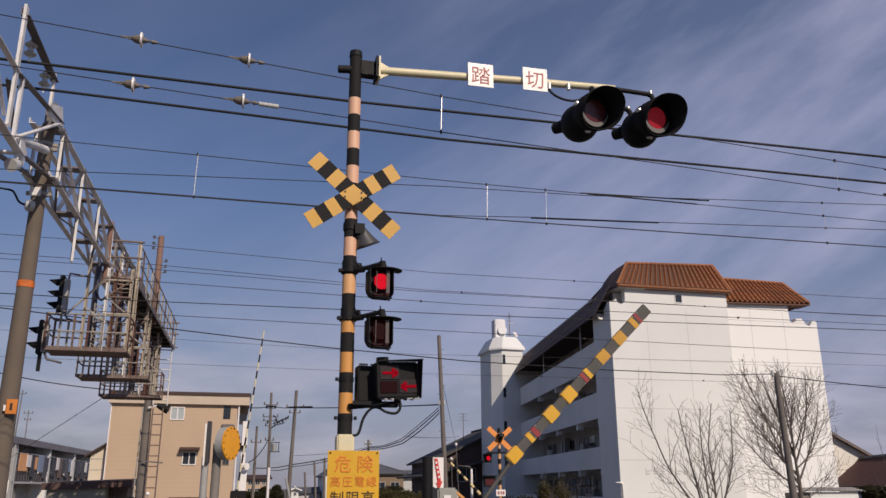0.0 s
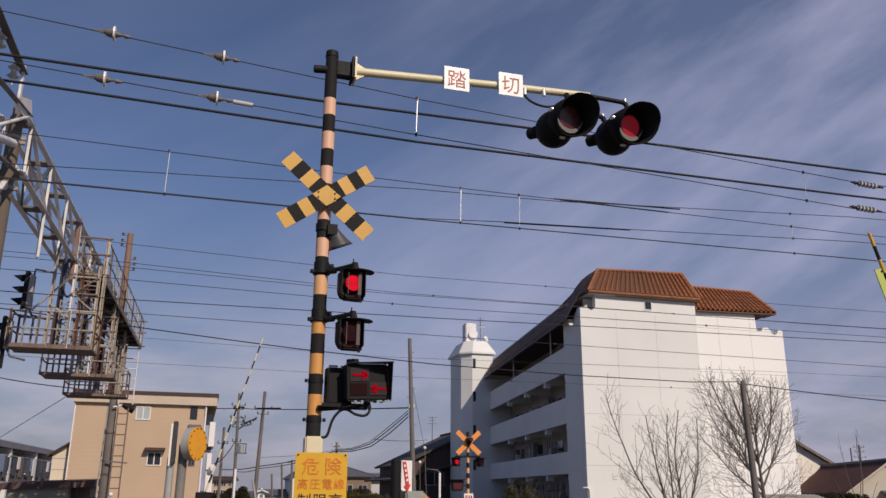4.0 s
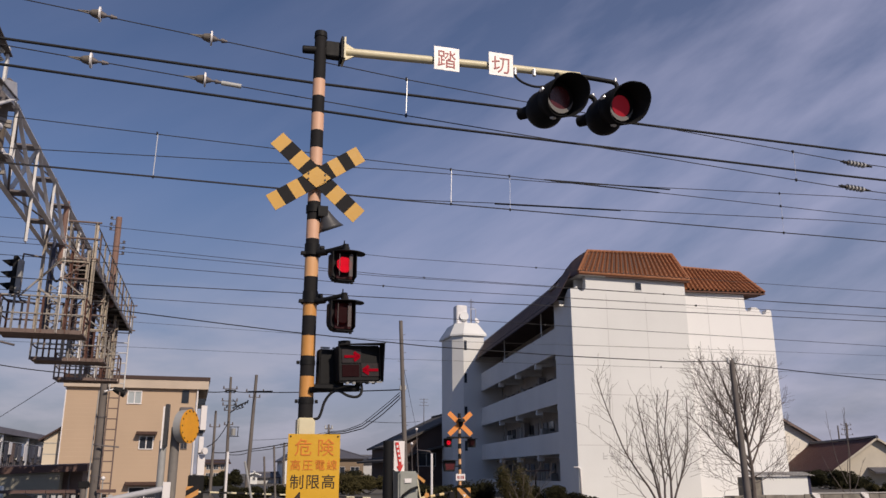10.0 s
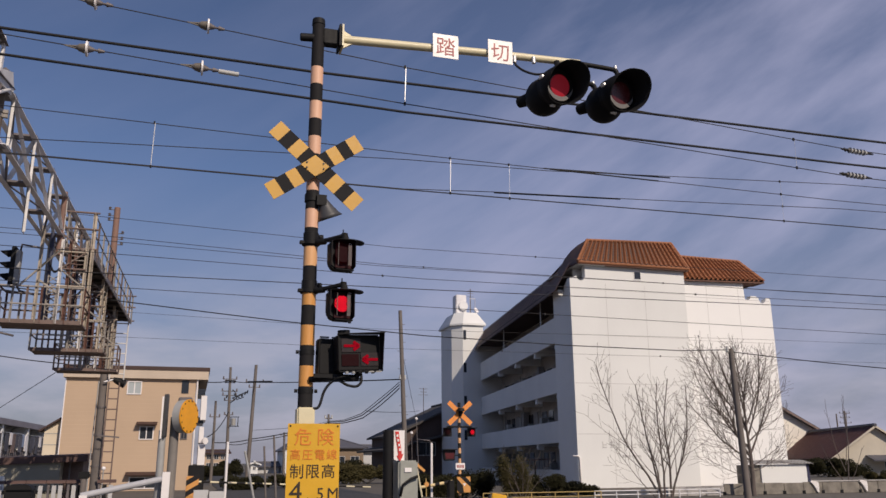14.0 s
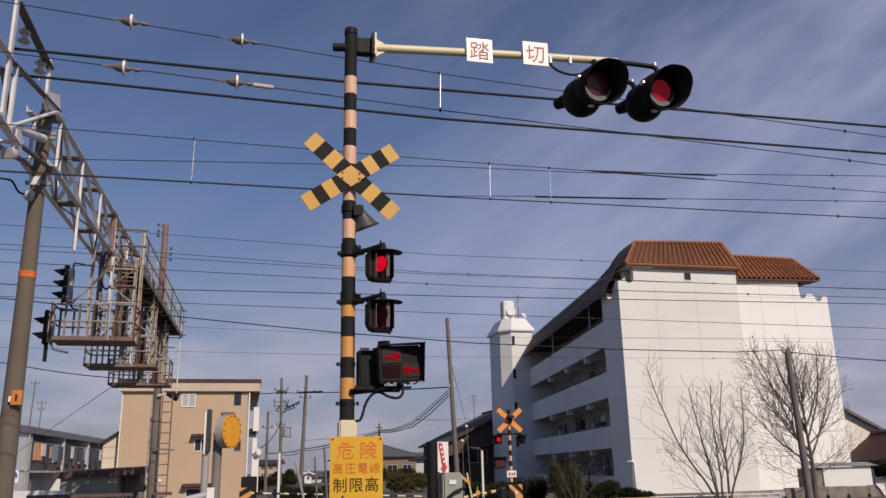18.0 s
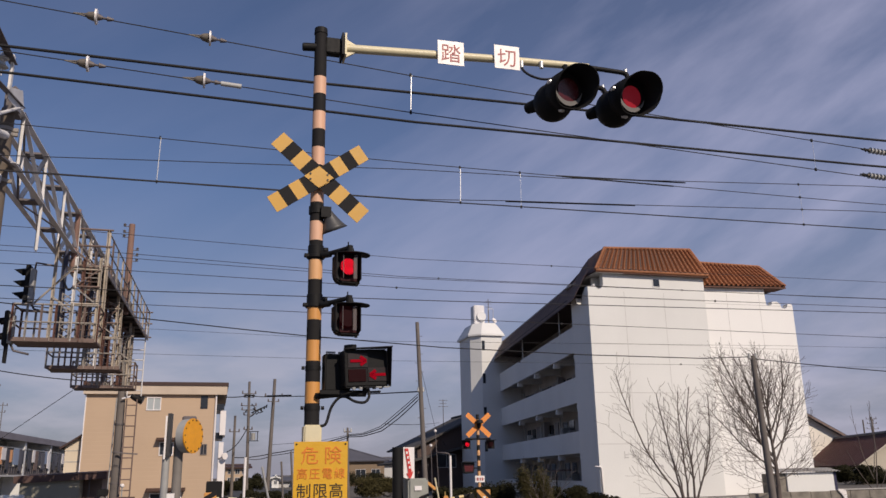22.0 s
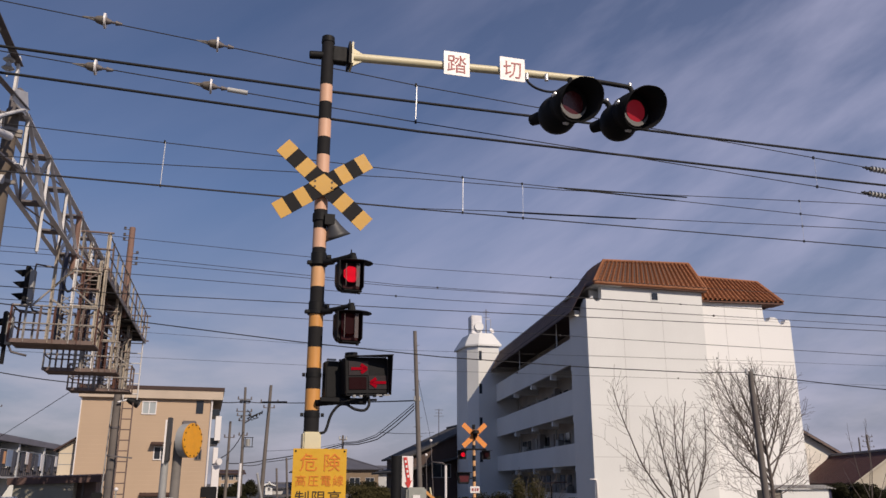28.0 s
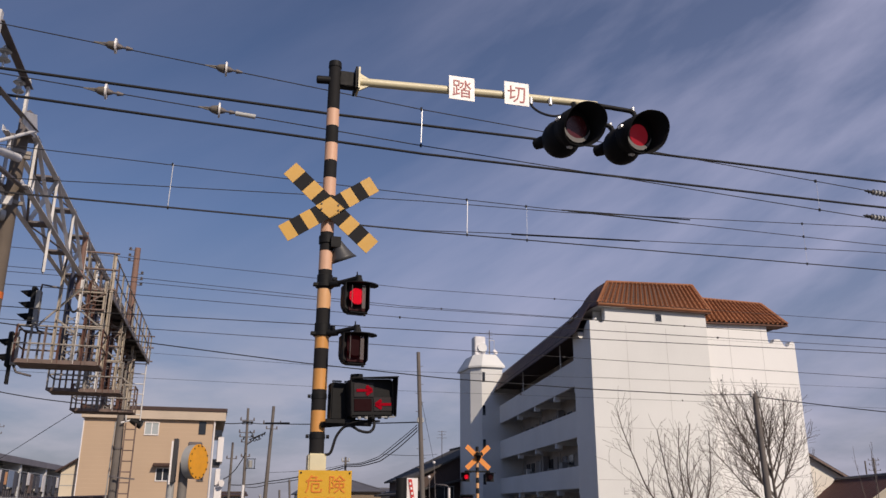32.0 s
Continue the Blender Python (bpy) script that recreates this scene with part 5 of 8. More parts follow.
    bm = B()
    prism(bm, [(t0, ty0 + 0.8), (t0 + 0.8, ty0), (t1 + 2.5, ty0), (t1 + 2.5, ty1), (t0, ty1)], "z", 0, 12.6)
    prism(bm, [(t0, ty0 + 0.8), (t0 + 0.8, ty0), (t1, ty0), (t1, ty1), (t0, ty1)], "z", 12.6, 13.3)
    part("tower_wall", bm, WHITE_WALL, tw)
    bm = B()
    lo = [(t0 - 0.2, ty0 + 0.7), (t0 + 0.75, ty0 - 0.2), (t1 + 0.2, ty0 - 0.2), (t1 + 0.2, ty1 + 0.2), (t0 - 0.2, ty1 + 0.2)]
    hi = [(t0 + 0.4, ty0 + 1.2), (t0 + 1.1, ty0 + 0.5), (t1 - 0.4, ty0 + 0.5), (t1 - 0.4, ty1 - 0.5), (t0 + 0.4, ty1 - 0.5)]
    va, vb, vc = [bm.verts.new((x, y, 13.25)) for x, y in lo], [bm.verts.new((x, y, 13.4)) for x, y in lo], [bm.verts.new((x, y, 14.5)) for x, y in hi]
    for a, b in ((va, vb), (vb, vc)):
        for i in range(5):
            bm.faces.new((a[i], a[(i + 1) % 5], b[(i + 1) % 5], b[i]))
    bm.faces.new(vc)
    bm.faces.new(va[::-1])
    bmesh.ops.recalc_face_normals(bm, faces=bm.faces[:])
    part("tower_roof", bm, WHITE_WALL, tw)
    for z in (11.95, 9.05, 6.15, 3.25):
        bm = B()
        span(bm, 2.1, 2.36, ty0 - 0.012, ty0, z, z + 0.85)
        part("slit_window", bm, WINDOW_DARK, tw)
    bm = B()
    span(bm, 1.85, 2.85, ty0 + 1.2, ty0 + 2.3, 14.5, 16.25)
    soften(bm, 0.06)
    part("water_tank", bm, GALV, tw, "bright square water tank")
    bm = B()
    rod(bm, (2.5, ty0 + 1.0, 15.2), (2.5, ty0 + 1.2, 15.2), 0.42, seg=20)
    part("tank_hatch", bm, ALU, tw)
    bm = B()
    for x in (3.1, 3.6):
        rod(bm, (x, ty0 + 1.0, 14.5), (x, ty0 + 1.0, 15.9), 0.03, seg=6)
    rod(bm, (3.1, ty0 + 1.0, 15.9), (3.6, ty0 + 1.0, 15.9), 0.03, seg=6)
    part("tank_rail", bm, ALU, tw)
    bm = B()
    rod(bm, (3.3, ty0 + 1.4, 14.3), (3.3, ty0 + 1.4, 16.9), 0.035, seg=6)
    for z in (16.7, 16.45, 16.15):
        bar(bm, (3.0, ty0 + 1.4, z), (3.6, ty0 + 1.4, z), 0.025, 0.025)
    part("aerial", bm, GALV_DARK, tw)
    bm = B()
    rod(bm, (3.55, ty0 + 0.62, 14.75), (3.58, ty0 + 0.57, 14.78), 0.26, seg=16)
    rod(bm, (3.55, ty0 + 0.7, 14.3), (3.55, ty0 + 0.62, 14.75), 0.03, seg=6)
    part("satellite_dish", bm, WHITE_BOARD, tw)
    return apt


apartment()


# ---- fittings on the wires ----
def dropper(x, y, z0, z1):
    d = thing("dropper", x, y, z0, "bright thin dropper between two overhead wires", "wire dropper", "droppers of the overhead line")
    bm = B()
    rod(bm, (0, 0, 0), (0.01, 0, z1 - z0), 0.0055 if x < 3.3 else 0.0022, seg=6)
    part("rod", bm, ALU, d)
    for z in (0, z1 - z0):
        bm = B()
        span(bm, -0.010, 0.010, -0.010, 0.010, z - 0.018, z + 0.018)
        part("clip", bm, BLACK, d)


for x, y, z0, z1 in ((1.95, 7.8, 5.22, 5.655), (-0.72, 10.0, 5.02, 5.60), (3.15, 10.0, 5.03, 5.535), (4.02, 10.0, 5.03, 5.53), (8.6, 10.0, 5.07, 5.51), (8.95, 10.4, 5.465, 5.89), (7.0, 7.8, 5.0, 5.38)):
    dropper(x, y, z0, z1)


def section_insulator(x, y, z, tilt):
    s = thing("wire_insulator", x, y, z, "grey strain insulator with a white disc in the wire", "insulator", "insulators in the wires")
    bm = B()
    rod(bm, (-0.075, 0, 0.075 * tilt), (-0.012, 0, 0.012 * tilt), 0.036, 0.050, seg=16)
    rod(bm, (-0.10, 0, 0.10 * tilt), (-0.075, 0, 0.075 * tilt), 0.018, 0.034, seg=12)
    for dz in (-0.014, 0.012):
        rod(bm, (-0.21, 0, 0.21 * tilt), (-0.09, 0, 0.09 * tilt + dz), 0.006, 0.010, seg=6)
    part("body", bm, INS_BROWN, s)
    bm = B()
    rod(bm, (-0.009, 0, 0.0), (0.009, 0, -0.0), 0.078, 0.074, seg=20)
    part("disc", bm, WHITE_BOARD, s, "white glazed disc")
    bm = B()
    rod(bm, (0.01, 0, 0), (0.06, 0, -0.06 * tilt), 0.038, 0.018, seg=12)
    rod(bm, (0.06, 0, -0.06 * tilt), (0.10, 0, -0.10 * tilt), 0.012, 0.012, seg=8)
    rod(bm, (0.10, 0, -0.10 * tilt), (0.16, 0, -0.16 * tilt), 0.026, 0.012, seg=10)
    part("clevis", bm, GALV_DARK, s)


INS_BROWN = mat("grey_brown_glaze", (0.17, 0.145, 0.12), 0.6)
for x, z, t in ((-1.21, 5.905, 0.078), (-0.13, 5.815, 0.078), (-1.24, 5.39, 0.055), (-0.16, 5.34, 0.055)):
    section_insulator(x, 7.8, z, t)
for x, z in ((7.83, 5.328), (7.75, 4.988)):
    s = thing("strain_insulator", x, 7.8, z, "slim ribbed strain insulator with pale discs", "insulator", "insulators in the wires")
    bm = B()
    rod(bm, (-0.10, 0, 0.005), (0, 0, 0), 0.010, 0.020, seg=10)
    rod(bm, (-0.06, 0, 0.02), (-0.03, 0, -0.02), 0.014, seg=8)
    part("clevis", bm, CABLE, s)
    bm = B()
    rod(bm, (0, 0, 0), (0.30, 0, -0.014), 0.020, seg=12)
    part("core", bm, INS_BROWN, s)
    for k in range(5):
        bm = B()
        u = 0.03 + 0.055 * k
        rod(bm, (u, 0, -0.048 * u), (u + 0.030, 0, -0.048 * (u + 0.030)), 0.040, 0.030, seg=16)
        part("disc", bm, PORCELAIN, s, "pale grey glazed disc")
    bm = B()
    rod(bm, (0.30, 0, -0.014), (0.40, 0, -0.019), 0.020, 0.010, seg=10)
    part("clevis", bm, CABLE, s)
for x0, z0, x1, z1, y in ((4.75, 5.70, 6.9, 5.76, 10.42), (4.66, 5.528, 6.42, 5.519, 10.0), (3.95, 5.245, 6.0, 5.33, 10.42)):
    bm = B()
    rod(bm, (x0, y, z0), (x1, y, z1), 0.011, seg=8)
    tagged(part("wire_splice", bm, CABLE), "dark reinforcing rod clamped along a wire", "wire splice", "splices on the wires")
bm = B()
rod(bm, (0.0, 7.8, 5.328), (0.20, 7.8, 5.317), 0.024, seg=12)
tagged(part("wire_clamp", bm, PORCELAIN), "pale porcelain sleeve on the contact wire", "wire clamp")


for x, y, z in ((2.6, 21, 7.283), (9.2, 21, 7.209), (6.1, 22, 6.937), (14.0, 22, 6.914), (11.0, 23, 7.149), (12.4, 18, 5.681), (4.0, 18, 5.681), (16.5, 24, 5.605), (9.4, 24.4, 4.913), (15.2, 24.4, 4.929), (8.3, 18.5, 5.055)):
    t = thing("wire_clip", x, y, z, "small dark clip on a far wire", "wire clip", "clips on the far wires")
    bm = B()
    span(bm, -0.02, 0.02, -0.012, 0.012, -0.026, 0.022)
    part("clip", bm, CABLE, t)


# ---- utility poles and cables ----
def utility_pole(x0, x1, y, h, r, label, arms=()):
    u = thing("utility_pole", x0, y, 0, label, "utility pole", "utility poles")
    d = x1 - x0
    bm = B()
    rod(bm, (0, 0, 0), (d, 0, h), r, r * 0.7, seg=14)
    part("pole", bm, OLD_POLE, u)
    for z, w, kind in arms:
        xx = d * z / h
        bm = B()
        thick = 0.055 if y > 50 else 0.08
        bar(bm, (xx - w, 0, z), (xx + w, 0, z), thick, thick)
        part("crossarm", bm, GALV_DARK, u)
        for k in range(3 if kind else 2):
            px = xx - w * 0.9 + 1.8 * w * k / (2 if kind else 1)
            bm = B()
            rod(bm, (px, 0, z), (px, 0, z + 0.2), 0.06, 0.04, seg=10)
            part("insulator", bm, GALV_DARK if y > 50 else PORCELAIN, u)
    return u


near_pole = utility_pole(9.47, 9.11, 37, 8.45, 0.125, "weathered grey utility pole behind the tracks", ((5.2, 0.12, 0),))
utility_pole(3.86, 4.12, 60, 8.3, 0.15, "slanting wooden utility pole", ((7.08, 0.65, 0), (6.7, 0.4, 0)))
p = utility_pole(2.46, 2.34, 60, 8.1, 0.12, "utility pole with crossarms and a transformer", ((7.25, 0.5, 1), (7.0, 0.35, 0), (6.4, 0.55, 1), (6.1, 0.5, 1), (5.75, 0.35, 0), (4.75, 0.3, 0)))
for k in range(15):
    z = 1.9 + 0.42 * k
    bm = B()
    xx, sgn = -0.36 * z / 8.45, (-1) ** k
    rod(bm, (xx + 0.09 * sgn, 0, z), (xx + 0.20 * sgn, 0, z + 0.01), 0.012, seg=6)
    part("climbing_peg", bm, GALV_DARK, near_pole)
bm = B()
rod(bm, (0.29, -0.05, 4.02), (0.29, -0.05, 4.5), 0.15, seg=14)
part("transformer", bm, GREY_PAINT, p, "grey transformer can in a dark open frame")
for x in (0.06, 0.56):
    bm = B()
    span(bm, x, x + 0.05, -0.25, -0.2, 3.93, 4.62)
    part("transformer_frame", bm, CABLE, p)
for z in (3.93, 4.57):
    bm = B()
    span(bm, 0.0, 0.66, -0.25, -0.2, z, z + 0.05)
    part("transformer_frame", bm, CABLE, p)
for a, b in (((2.05, 59.85, 7.13), (2.75, 59.85, 7.10)), ((3.6, 59.8, 7.06), (4.95, 56.2, 6.78)), ((7.6, 44.2, 5.84), (8.2, 41.5, 5.63))):
    bm = B()
    rod(bm, a, b, 0.06, seg=8)
    tagged(part("cable_sleeve", bm, CABLE), "thick black sleeve on the power cable", "cable sleeve", "sleeves of the power cable")
for k, (x0, z0, x1, z1) in enumerate(((0.1, 5.9, 1.15, 6.35), (0.2, 6.2, 0.9, 6.0), (0.0, 5.6, 0.75, 6.15), (0.1, 6.5, 0.6, 5.9))):
    bm = B()
    tube(bm, [(x0, -0.1, z0), ((2 * x0 + x1) / 3, -0.2, z0 + 0.16 * (-1) ** k), ((x0 + 2 * x1) / 3, -0.2, z1 - 0.12), (x1, -0.2, z1)], 0.035, seg=6)
    part("cable_bundle", bm, CABLE, p)
for dx, z in ((0.95, 6.15), (1.1, 6.25), (0.75, 6.0), (-0.3, 5.9)):
    bm = B()
    rod(bm, (dx, -0.2, z), (dx + 0.06, -0.2, z + 0.22), 0.06, 0.04, seg=8)
    part("cable_joint", bm, CABLE, p)
utility_pole(1.45, 1.47, 60, 5.7, 0.11, "thin utility pole among the houses", ((4.6, 0.35, 0),))
utility_pole(9.6, 9.5, 90, 4.6, 0.15, "short far utility pole", ((4.3, 0.4, 0),))
utility_pole(19.08, 18.93, 25.6, 5.45, 0.135, "dark pole in front of the bare tree", ((5.35, 0.16, 0),))
utility_pole(-22.5, -22.2, 95, 11.6, 0.08, "distant thin mast behind the flats", ((11.2, 0.4, 0),))
utility_pole(-21.35, -21.35, 95, 9.5, 0.06, "slim distant mast behind the flats", ((9.2, 0.45, 0), (8.5, 0.3, 0)))
utility_pole(85.3, 85.3, 92, 7.8, 0.17, "distant utility pole with crossarms", ((7.5, 0.9, 1), (6.9, 0.8, 1), (6.2, 1.0, 0)))
utility_pole(83.8, 83.9, 92, 7.4, 0.13, "distant pole behind the roof", ())


def hung(name, pts, r, label, sag=0.0):
    bm = B()
    fine = []
    for a, b in zip(pts, pts[1:]):
        a, b = Vector(a), Vector(b)
        for k in range(12):
            v = a.lerp(b, k / 12)
            v.z -= sag * 4 * (k / 12) * (1 - k / 12)
            fine.append(v)
    fine.append(Vector(pts[-1]))
    tube(bm, fine, r, seg=6)
    return tagged(part(name, bm, CABLE), label, "cable", "cables of the street")


hung("power_cable", [(0.65, 50.2, 6.1), (2.36, 60, 7.12), (4.08, 60, 7.05), (9.2, 37, 5.2)], 0.03, "black cable between the utility poles", 0.05)
utility_pole(7.98, 7.88, 50, 4.3, 0.09, "short dark pole behind the warning sign", ((4.05, 0.22, 0),))
for k, (dx, dz, r) in enumerate(((0.0, 0.0, 0.026), (0.05, -0.16, 0.026), (-0.04, 0.12, 0.018))):
    hung("power_cable", [(9.1, 37, 4.95 + dz), (8.83 + dx, 40, 4.36 + dz), (8.55 + dx, 43, 3.86 + dz * 0.8), (8.2, 46.5, 3.72 + dz * 0.6), (7.92, 50, 3.83 + dz * 0.5)], r, "black cable sagging from the utility pole", 0.012)
hung("power_cable", [(7.92, 50, 3.80), (4.1, 60, 3.1), (1.47, 60, 2.85)], 0.03, "black cable on to the thin poles", 0.1)
hung("power_cable", [(7.92, 50, 3.70), (4.1, 60, 2.95), (2.4, 60, 2.75)], 0.022, "black cable on to the thin poles", 0.14)
hung("power_cable", [(7.92, 50, 3.88), (6.84, 55, 3.73), (4.1, 60, 3.7)], 0.012, "thin cable on to the slanting pole", 0.02)
hung("power_cable", [(8.62, 42.3, 4.05), (20.13, 74, 6.05)], 0.016, "thin cable to the dark house", 0.1)
hung("stay_wire", [(9.2, 37, 6.6), (16.0, 60, 4.87), (20.5, 73.2, 3.9)], 0.012, "thin stay wire from the utility pole", 0.0)
hung("power_cable", [(2.4, 60, 5.0), (0.9, 52, 3.0)], 0.03, "black cable to the tan house", 0.3)
hung("power_cable", [(-25, 45, 8.9), (-11.7, 45, 7.11), (-6.4, 45, 6.4), (-3.2, 31.2, 4.9)], 0.025, "black cable running to the tan house", 0.1)
hung("stay_wire", [(-4.3, 28.4, 4.3), (-12.0, 48, 2.6)], 0.012, "thin stay wire from the gantry cage", 0.0)
hung("telephone_cable", [(18.94, 25.6, 5.42), (16.8, 25.6, 5.32), (12.2, 25.6, 5.36), (7.2, 25.6, 5.50), (4.57, 25.6, 5.66), (2.6, 25.6, 5.78), (0.71, 25.6, 5.93), (-1.94, 25.6, 6.155), (-30, 25.6, 8.6)], 0.016, "dark cable from the pole by the tree", 0.0)
hung("telephone_cable", [(18.94, 25.6, 5.35), (24.5, 22.0, 4.35), (34, 17, 3.7)], 0.016, "dark cable from the pole by the tree", 0.05)


def tv_aerial(x, y, z0, z1, label):
    t = thing("tv_aerial", x, y, z0, label, "aerial", "roof aerials")
    h = z1 - z0
    bm = B()
    rod(bm, (0, 0, 0), (0, 0, h), 0.035, seg=6)
    part("mast", bm, GALV_DARK, t)
    for k, w in ((0.97, 0.45), (0.86, 0.35), (0.75, 0.5)):
        bm = B()
        bar(bm, (-w, 0, h * k), (w, 0, h * k), 0.03, 0.03)
        part("element", bm, GALV_DARK, t)
        for u in (-0.8, -0.3, 0.3, 0.8):
            bm = B()
            bar(bm, (w * u, -0.25, h * k), (w * u, 0.25, h * k), 0.02, 0.02)
            part("dipole", bm, GALV_DARK, t)


# ---- houses ----
def gable_roof(bm, x0, x1, y0, y1, ze, zr, over=0.4, mi=0, along="y"):
    """A ridged roof with thickness."""
    if along == "y":
        xm = (x0 + x1) / 2
        for xa in (x0 - over, x1 + over):
            slab(bm, [(xa, y0 - over, ze), (xa, y1 + over, ze), (xm, y1 + over, zr), (xm, y0 - over, zr)], 0.16, mi)
    else:
        ym = (y0 + y1) / 2
        for ya in (y0 - over, y1 + over):
            slab(bm, [(x0 - over, ya, ze), (x1 + over, ya, ze), (x1 + over, ym, zr), (x0 - over, ym, zr)], 0.16, mi)


def house(name, x0, x1, y0, y1, ze, zr, wall, roof, label, along="x", windows=()):
    h = thing(name, (x0 + x1) / 2, y0, 0, label, "house", "houses behind the crossing")
    inv = h.matrix_basis.inverted()
    bm = B()
    if along == "y":
        prism(bm, [(x0, 0), (x1, 0), (x1, ze), ((x0 + x1) / 2, zr - 0.1), (x0, ze)], "y", y0, y1)
    else:
        prism(bm, [(y0, 0), (y1, 0), (y1, ze), ((y0 + y1) / 2, zr - 0.1), (y0, ze)], "x", x0, x1)
    part("wall", bm, wall, h, at=inv)
    bm = B()
    gable_roof(bm, x0, x1, y0, y1, ze, zr, 0.5, along=along)
    part("roof", bm, roof, h, at=inv)
    bm = B()
    if along == "x":
        rod(bm, (x0 - 0.5, (y0 + y1) / 2, zr + 0.03), (x1 + 0.5, (y0 + y1) / 2, zr + 0.03), 0.14, seg=8)
    else:
        rod(bm, ((x0 + x1) / 2, y0 - 0.5, zr + 0.03), ((x0 + x1) / 2, y1 + 0.5, zr + 0.03), 0.14, seg=8)
    part("ridge", bm, roof, h, at=inv)
    for a, b, c, d in windows:
        w = window(h, a, b, c, d, y0)
        w.matrix_basis = inv
    return h


def hip_house(x0, x1, y0, y1, ze, zr, wall, roof, label, windows=()):
    h = thing("house", (x0 + x1) / 2, y0, 0, label, "house", "houses behind the crossing")
    inv = h.matrix_basis.inverted()
    bm = B()
    span(bm, x0, x1, y0, y1, 0, ze)
    part("wall", bm, wall, h, at=inv)
    o, xm, d = 0.6, (x0 + x1) / 2, (y1 - y0) / 2
    a, b, c, e = (x0 - o, y0 - o, ze), (x1 + o, y0 - o, ze), (x1 + o, y1 + o, ze), (x0 - o, y1 + o, ze)
    r0, r1 = (xm - 0.4, y0 + d * 0.8, zr), (xm + 0.4, y1 - d * 0.8, zr)
    for poly in ([a, b, r0], [b, c, r1, r0], [c, e, r1], [e, a, r0, r1]):
        bm = B()
        slab(bm, poly, 0.16)
        part("roof_slope", bm, roof, h, at=inv)
    for p, q in ((a, r0), (b, r0), (c, r1), (r0, r1)):
        bm = B()
        rod(bm, p, q, 0.13, seg=8)
        part("ridge_tile", bm, roof, h, at=inv)
    for w in windows:
        window(h, *w, y0).matrix_basis = inv


hip_house(13.6, 24.2, 120, 130, 3.5, 5.6, mat("brown_boards", (0.23, 0.165, 0.11), 0.85, var=0.12), SLATE, "far tan house with a grey hipped roof", ((20, 21.5, 1.2, 2.3), (22.3, 23.6, 1.2, 2.3)))
house("house", 12.6, 15.8, 118, 128, 3.1, 4.4, WHITE_WALL, SLATE, "far white house with a grey roof", along="y", windows=((13.3, 14.4, 1.4, 2.4),))
house("house", 8.0, 8.95, 117, 121, 1.25, 1.6, WHITE_WALL, WHITE_WALL, "small white hut beyond the road", along="y", windows=((8.3, 8.7, 0.5, 1.0),))
house("house", 9.3, 12.4, 122, 128, 0.95, 1.5, GREY_WALL, SLATE, "low grey house beyond the road")
house("house", 1.7, 4.5, 110, 118, 2.75, 3.05, TAN_WALL, TILE_DARK, "far tan flats beyond the utility poles", windows=((2.0, 2.6, 1.9, 2.5), (2.9, 3.5, 1.9, 2.5), (3.75, 4.2, 1.9, 2.5), (2.0, 2.6, 0.9, 1.5), (2.9, 3.5, 0.9, 1.5)))
house("house", 25.5, 30, 128, 138, 3.0, 4.1, GREY_WALL, SLATE, "far grey house with a dark roof")
house("dark_house", 17.8, 31.0, 73, 84, 3.8, 7.1, DARK_WALL, DULL_SLATE, "dark timber house with a grey gabled roof", along="y", windows=((19.6, 21.4, 2.0, 3.2),))
bm = B()
slab(bm, [(16.2, 71.5, 2.5), (16.2, 84, 2.5), (23, 84, 4.1), (23, 71.5, 4.1)], 0.16)
tagged(part("lean_to_roof", bm, DULL_SLATE), "grey lean-to roof of the dark house", "roof")
tv_aerial(22.2, 80, 5.9, 8.7, "thin television aerial on the dark house")
BROWN_ROOF = mat("dark_brown_tile", (0.105, 0.039, 0.032), 0.75, var=0.25, scale=2.0, grime=0.3, bump=0.4)
def brown_roof_house():
    h = thing("brown_roof_house", 70.6, 72.0, 0, "cream house with a broad dark brown tiled roof", "house", "houses behind the crossing", rz=-22.8)
    bm = B()
    prism(bm, [(-4.3, 0), (4.3, 0), (4.3, 1.8), (0, 4.8), (-4.3, 1.8)], "y", 0.5, 23)
    part("wall", bm, CREAM_WALL, h)
    for s in (-1, 1):
        bm = B()
        slab(bm, [(0, 0, 4.95), (0, 23.5, 4.95), (4.95 * s, 30.0, 1.5), (4.95 * s, 0, 1.5)], 0.18)
        part("roof_slope", bm, BROWN_ROOF, h)
        # raised tile courses down the slope
        for k in range(28):
            bm = B()
            y = 0.25 + 0.82 * k
            rod(bm, (0.1 * s, y, 4.925), (4.9 * s, y, 1.575), 0.022, seg=6)
            part("tile_course", bm, BROWN_ROOF, h)
        bm = B()
        bar(bm, (0, -0.02, 4.86), (4.95 * s, -0.02, 1.42), 0.06, 0.2)
        part("bargeboard", bm, CREAM_WALL, h)
    for k in range(30):
        bm = B()
        rod(bm, (0, 0.8 * k - 0.1, 5.0), (0, 0.8 * k + 0.68, 5.02), 0.16, 0.19, seg=8)
        part("ridge_tile", bm, SLATE, h)
    bm = B()
    slab(bm, [(-1.2, -1.6, 1.35), (6.0, -1.6, 1.35), (6.0, 0.5, 1.85), (-1.2, 0.5, 1.85)], 0.16)
    part("porch_roof", bm, SLATE, h)
    window(h, 0.6, 2.4, 0.3, 1.2, 0.48)


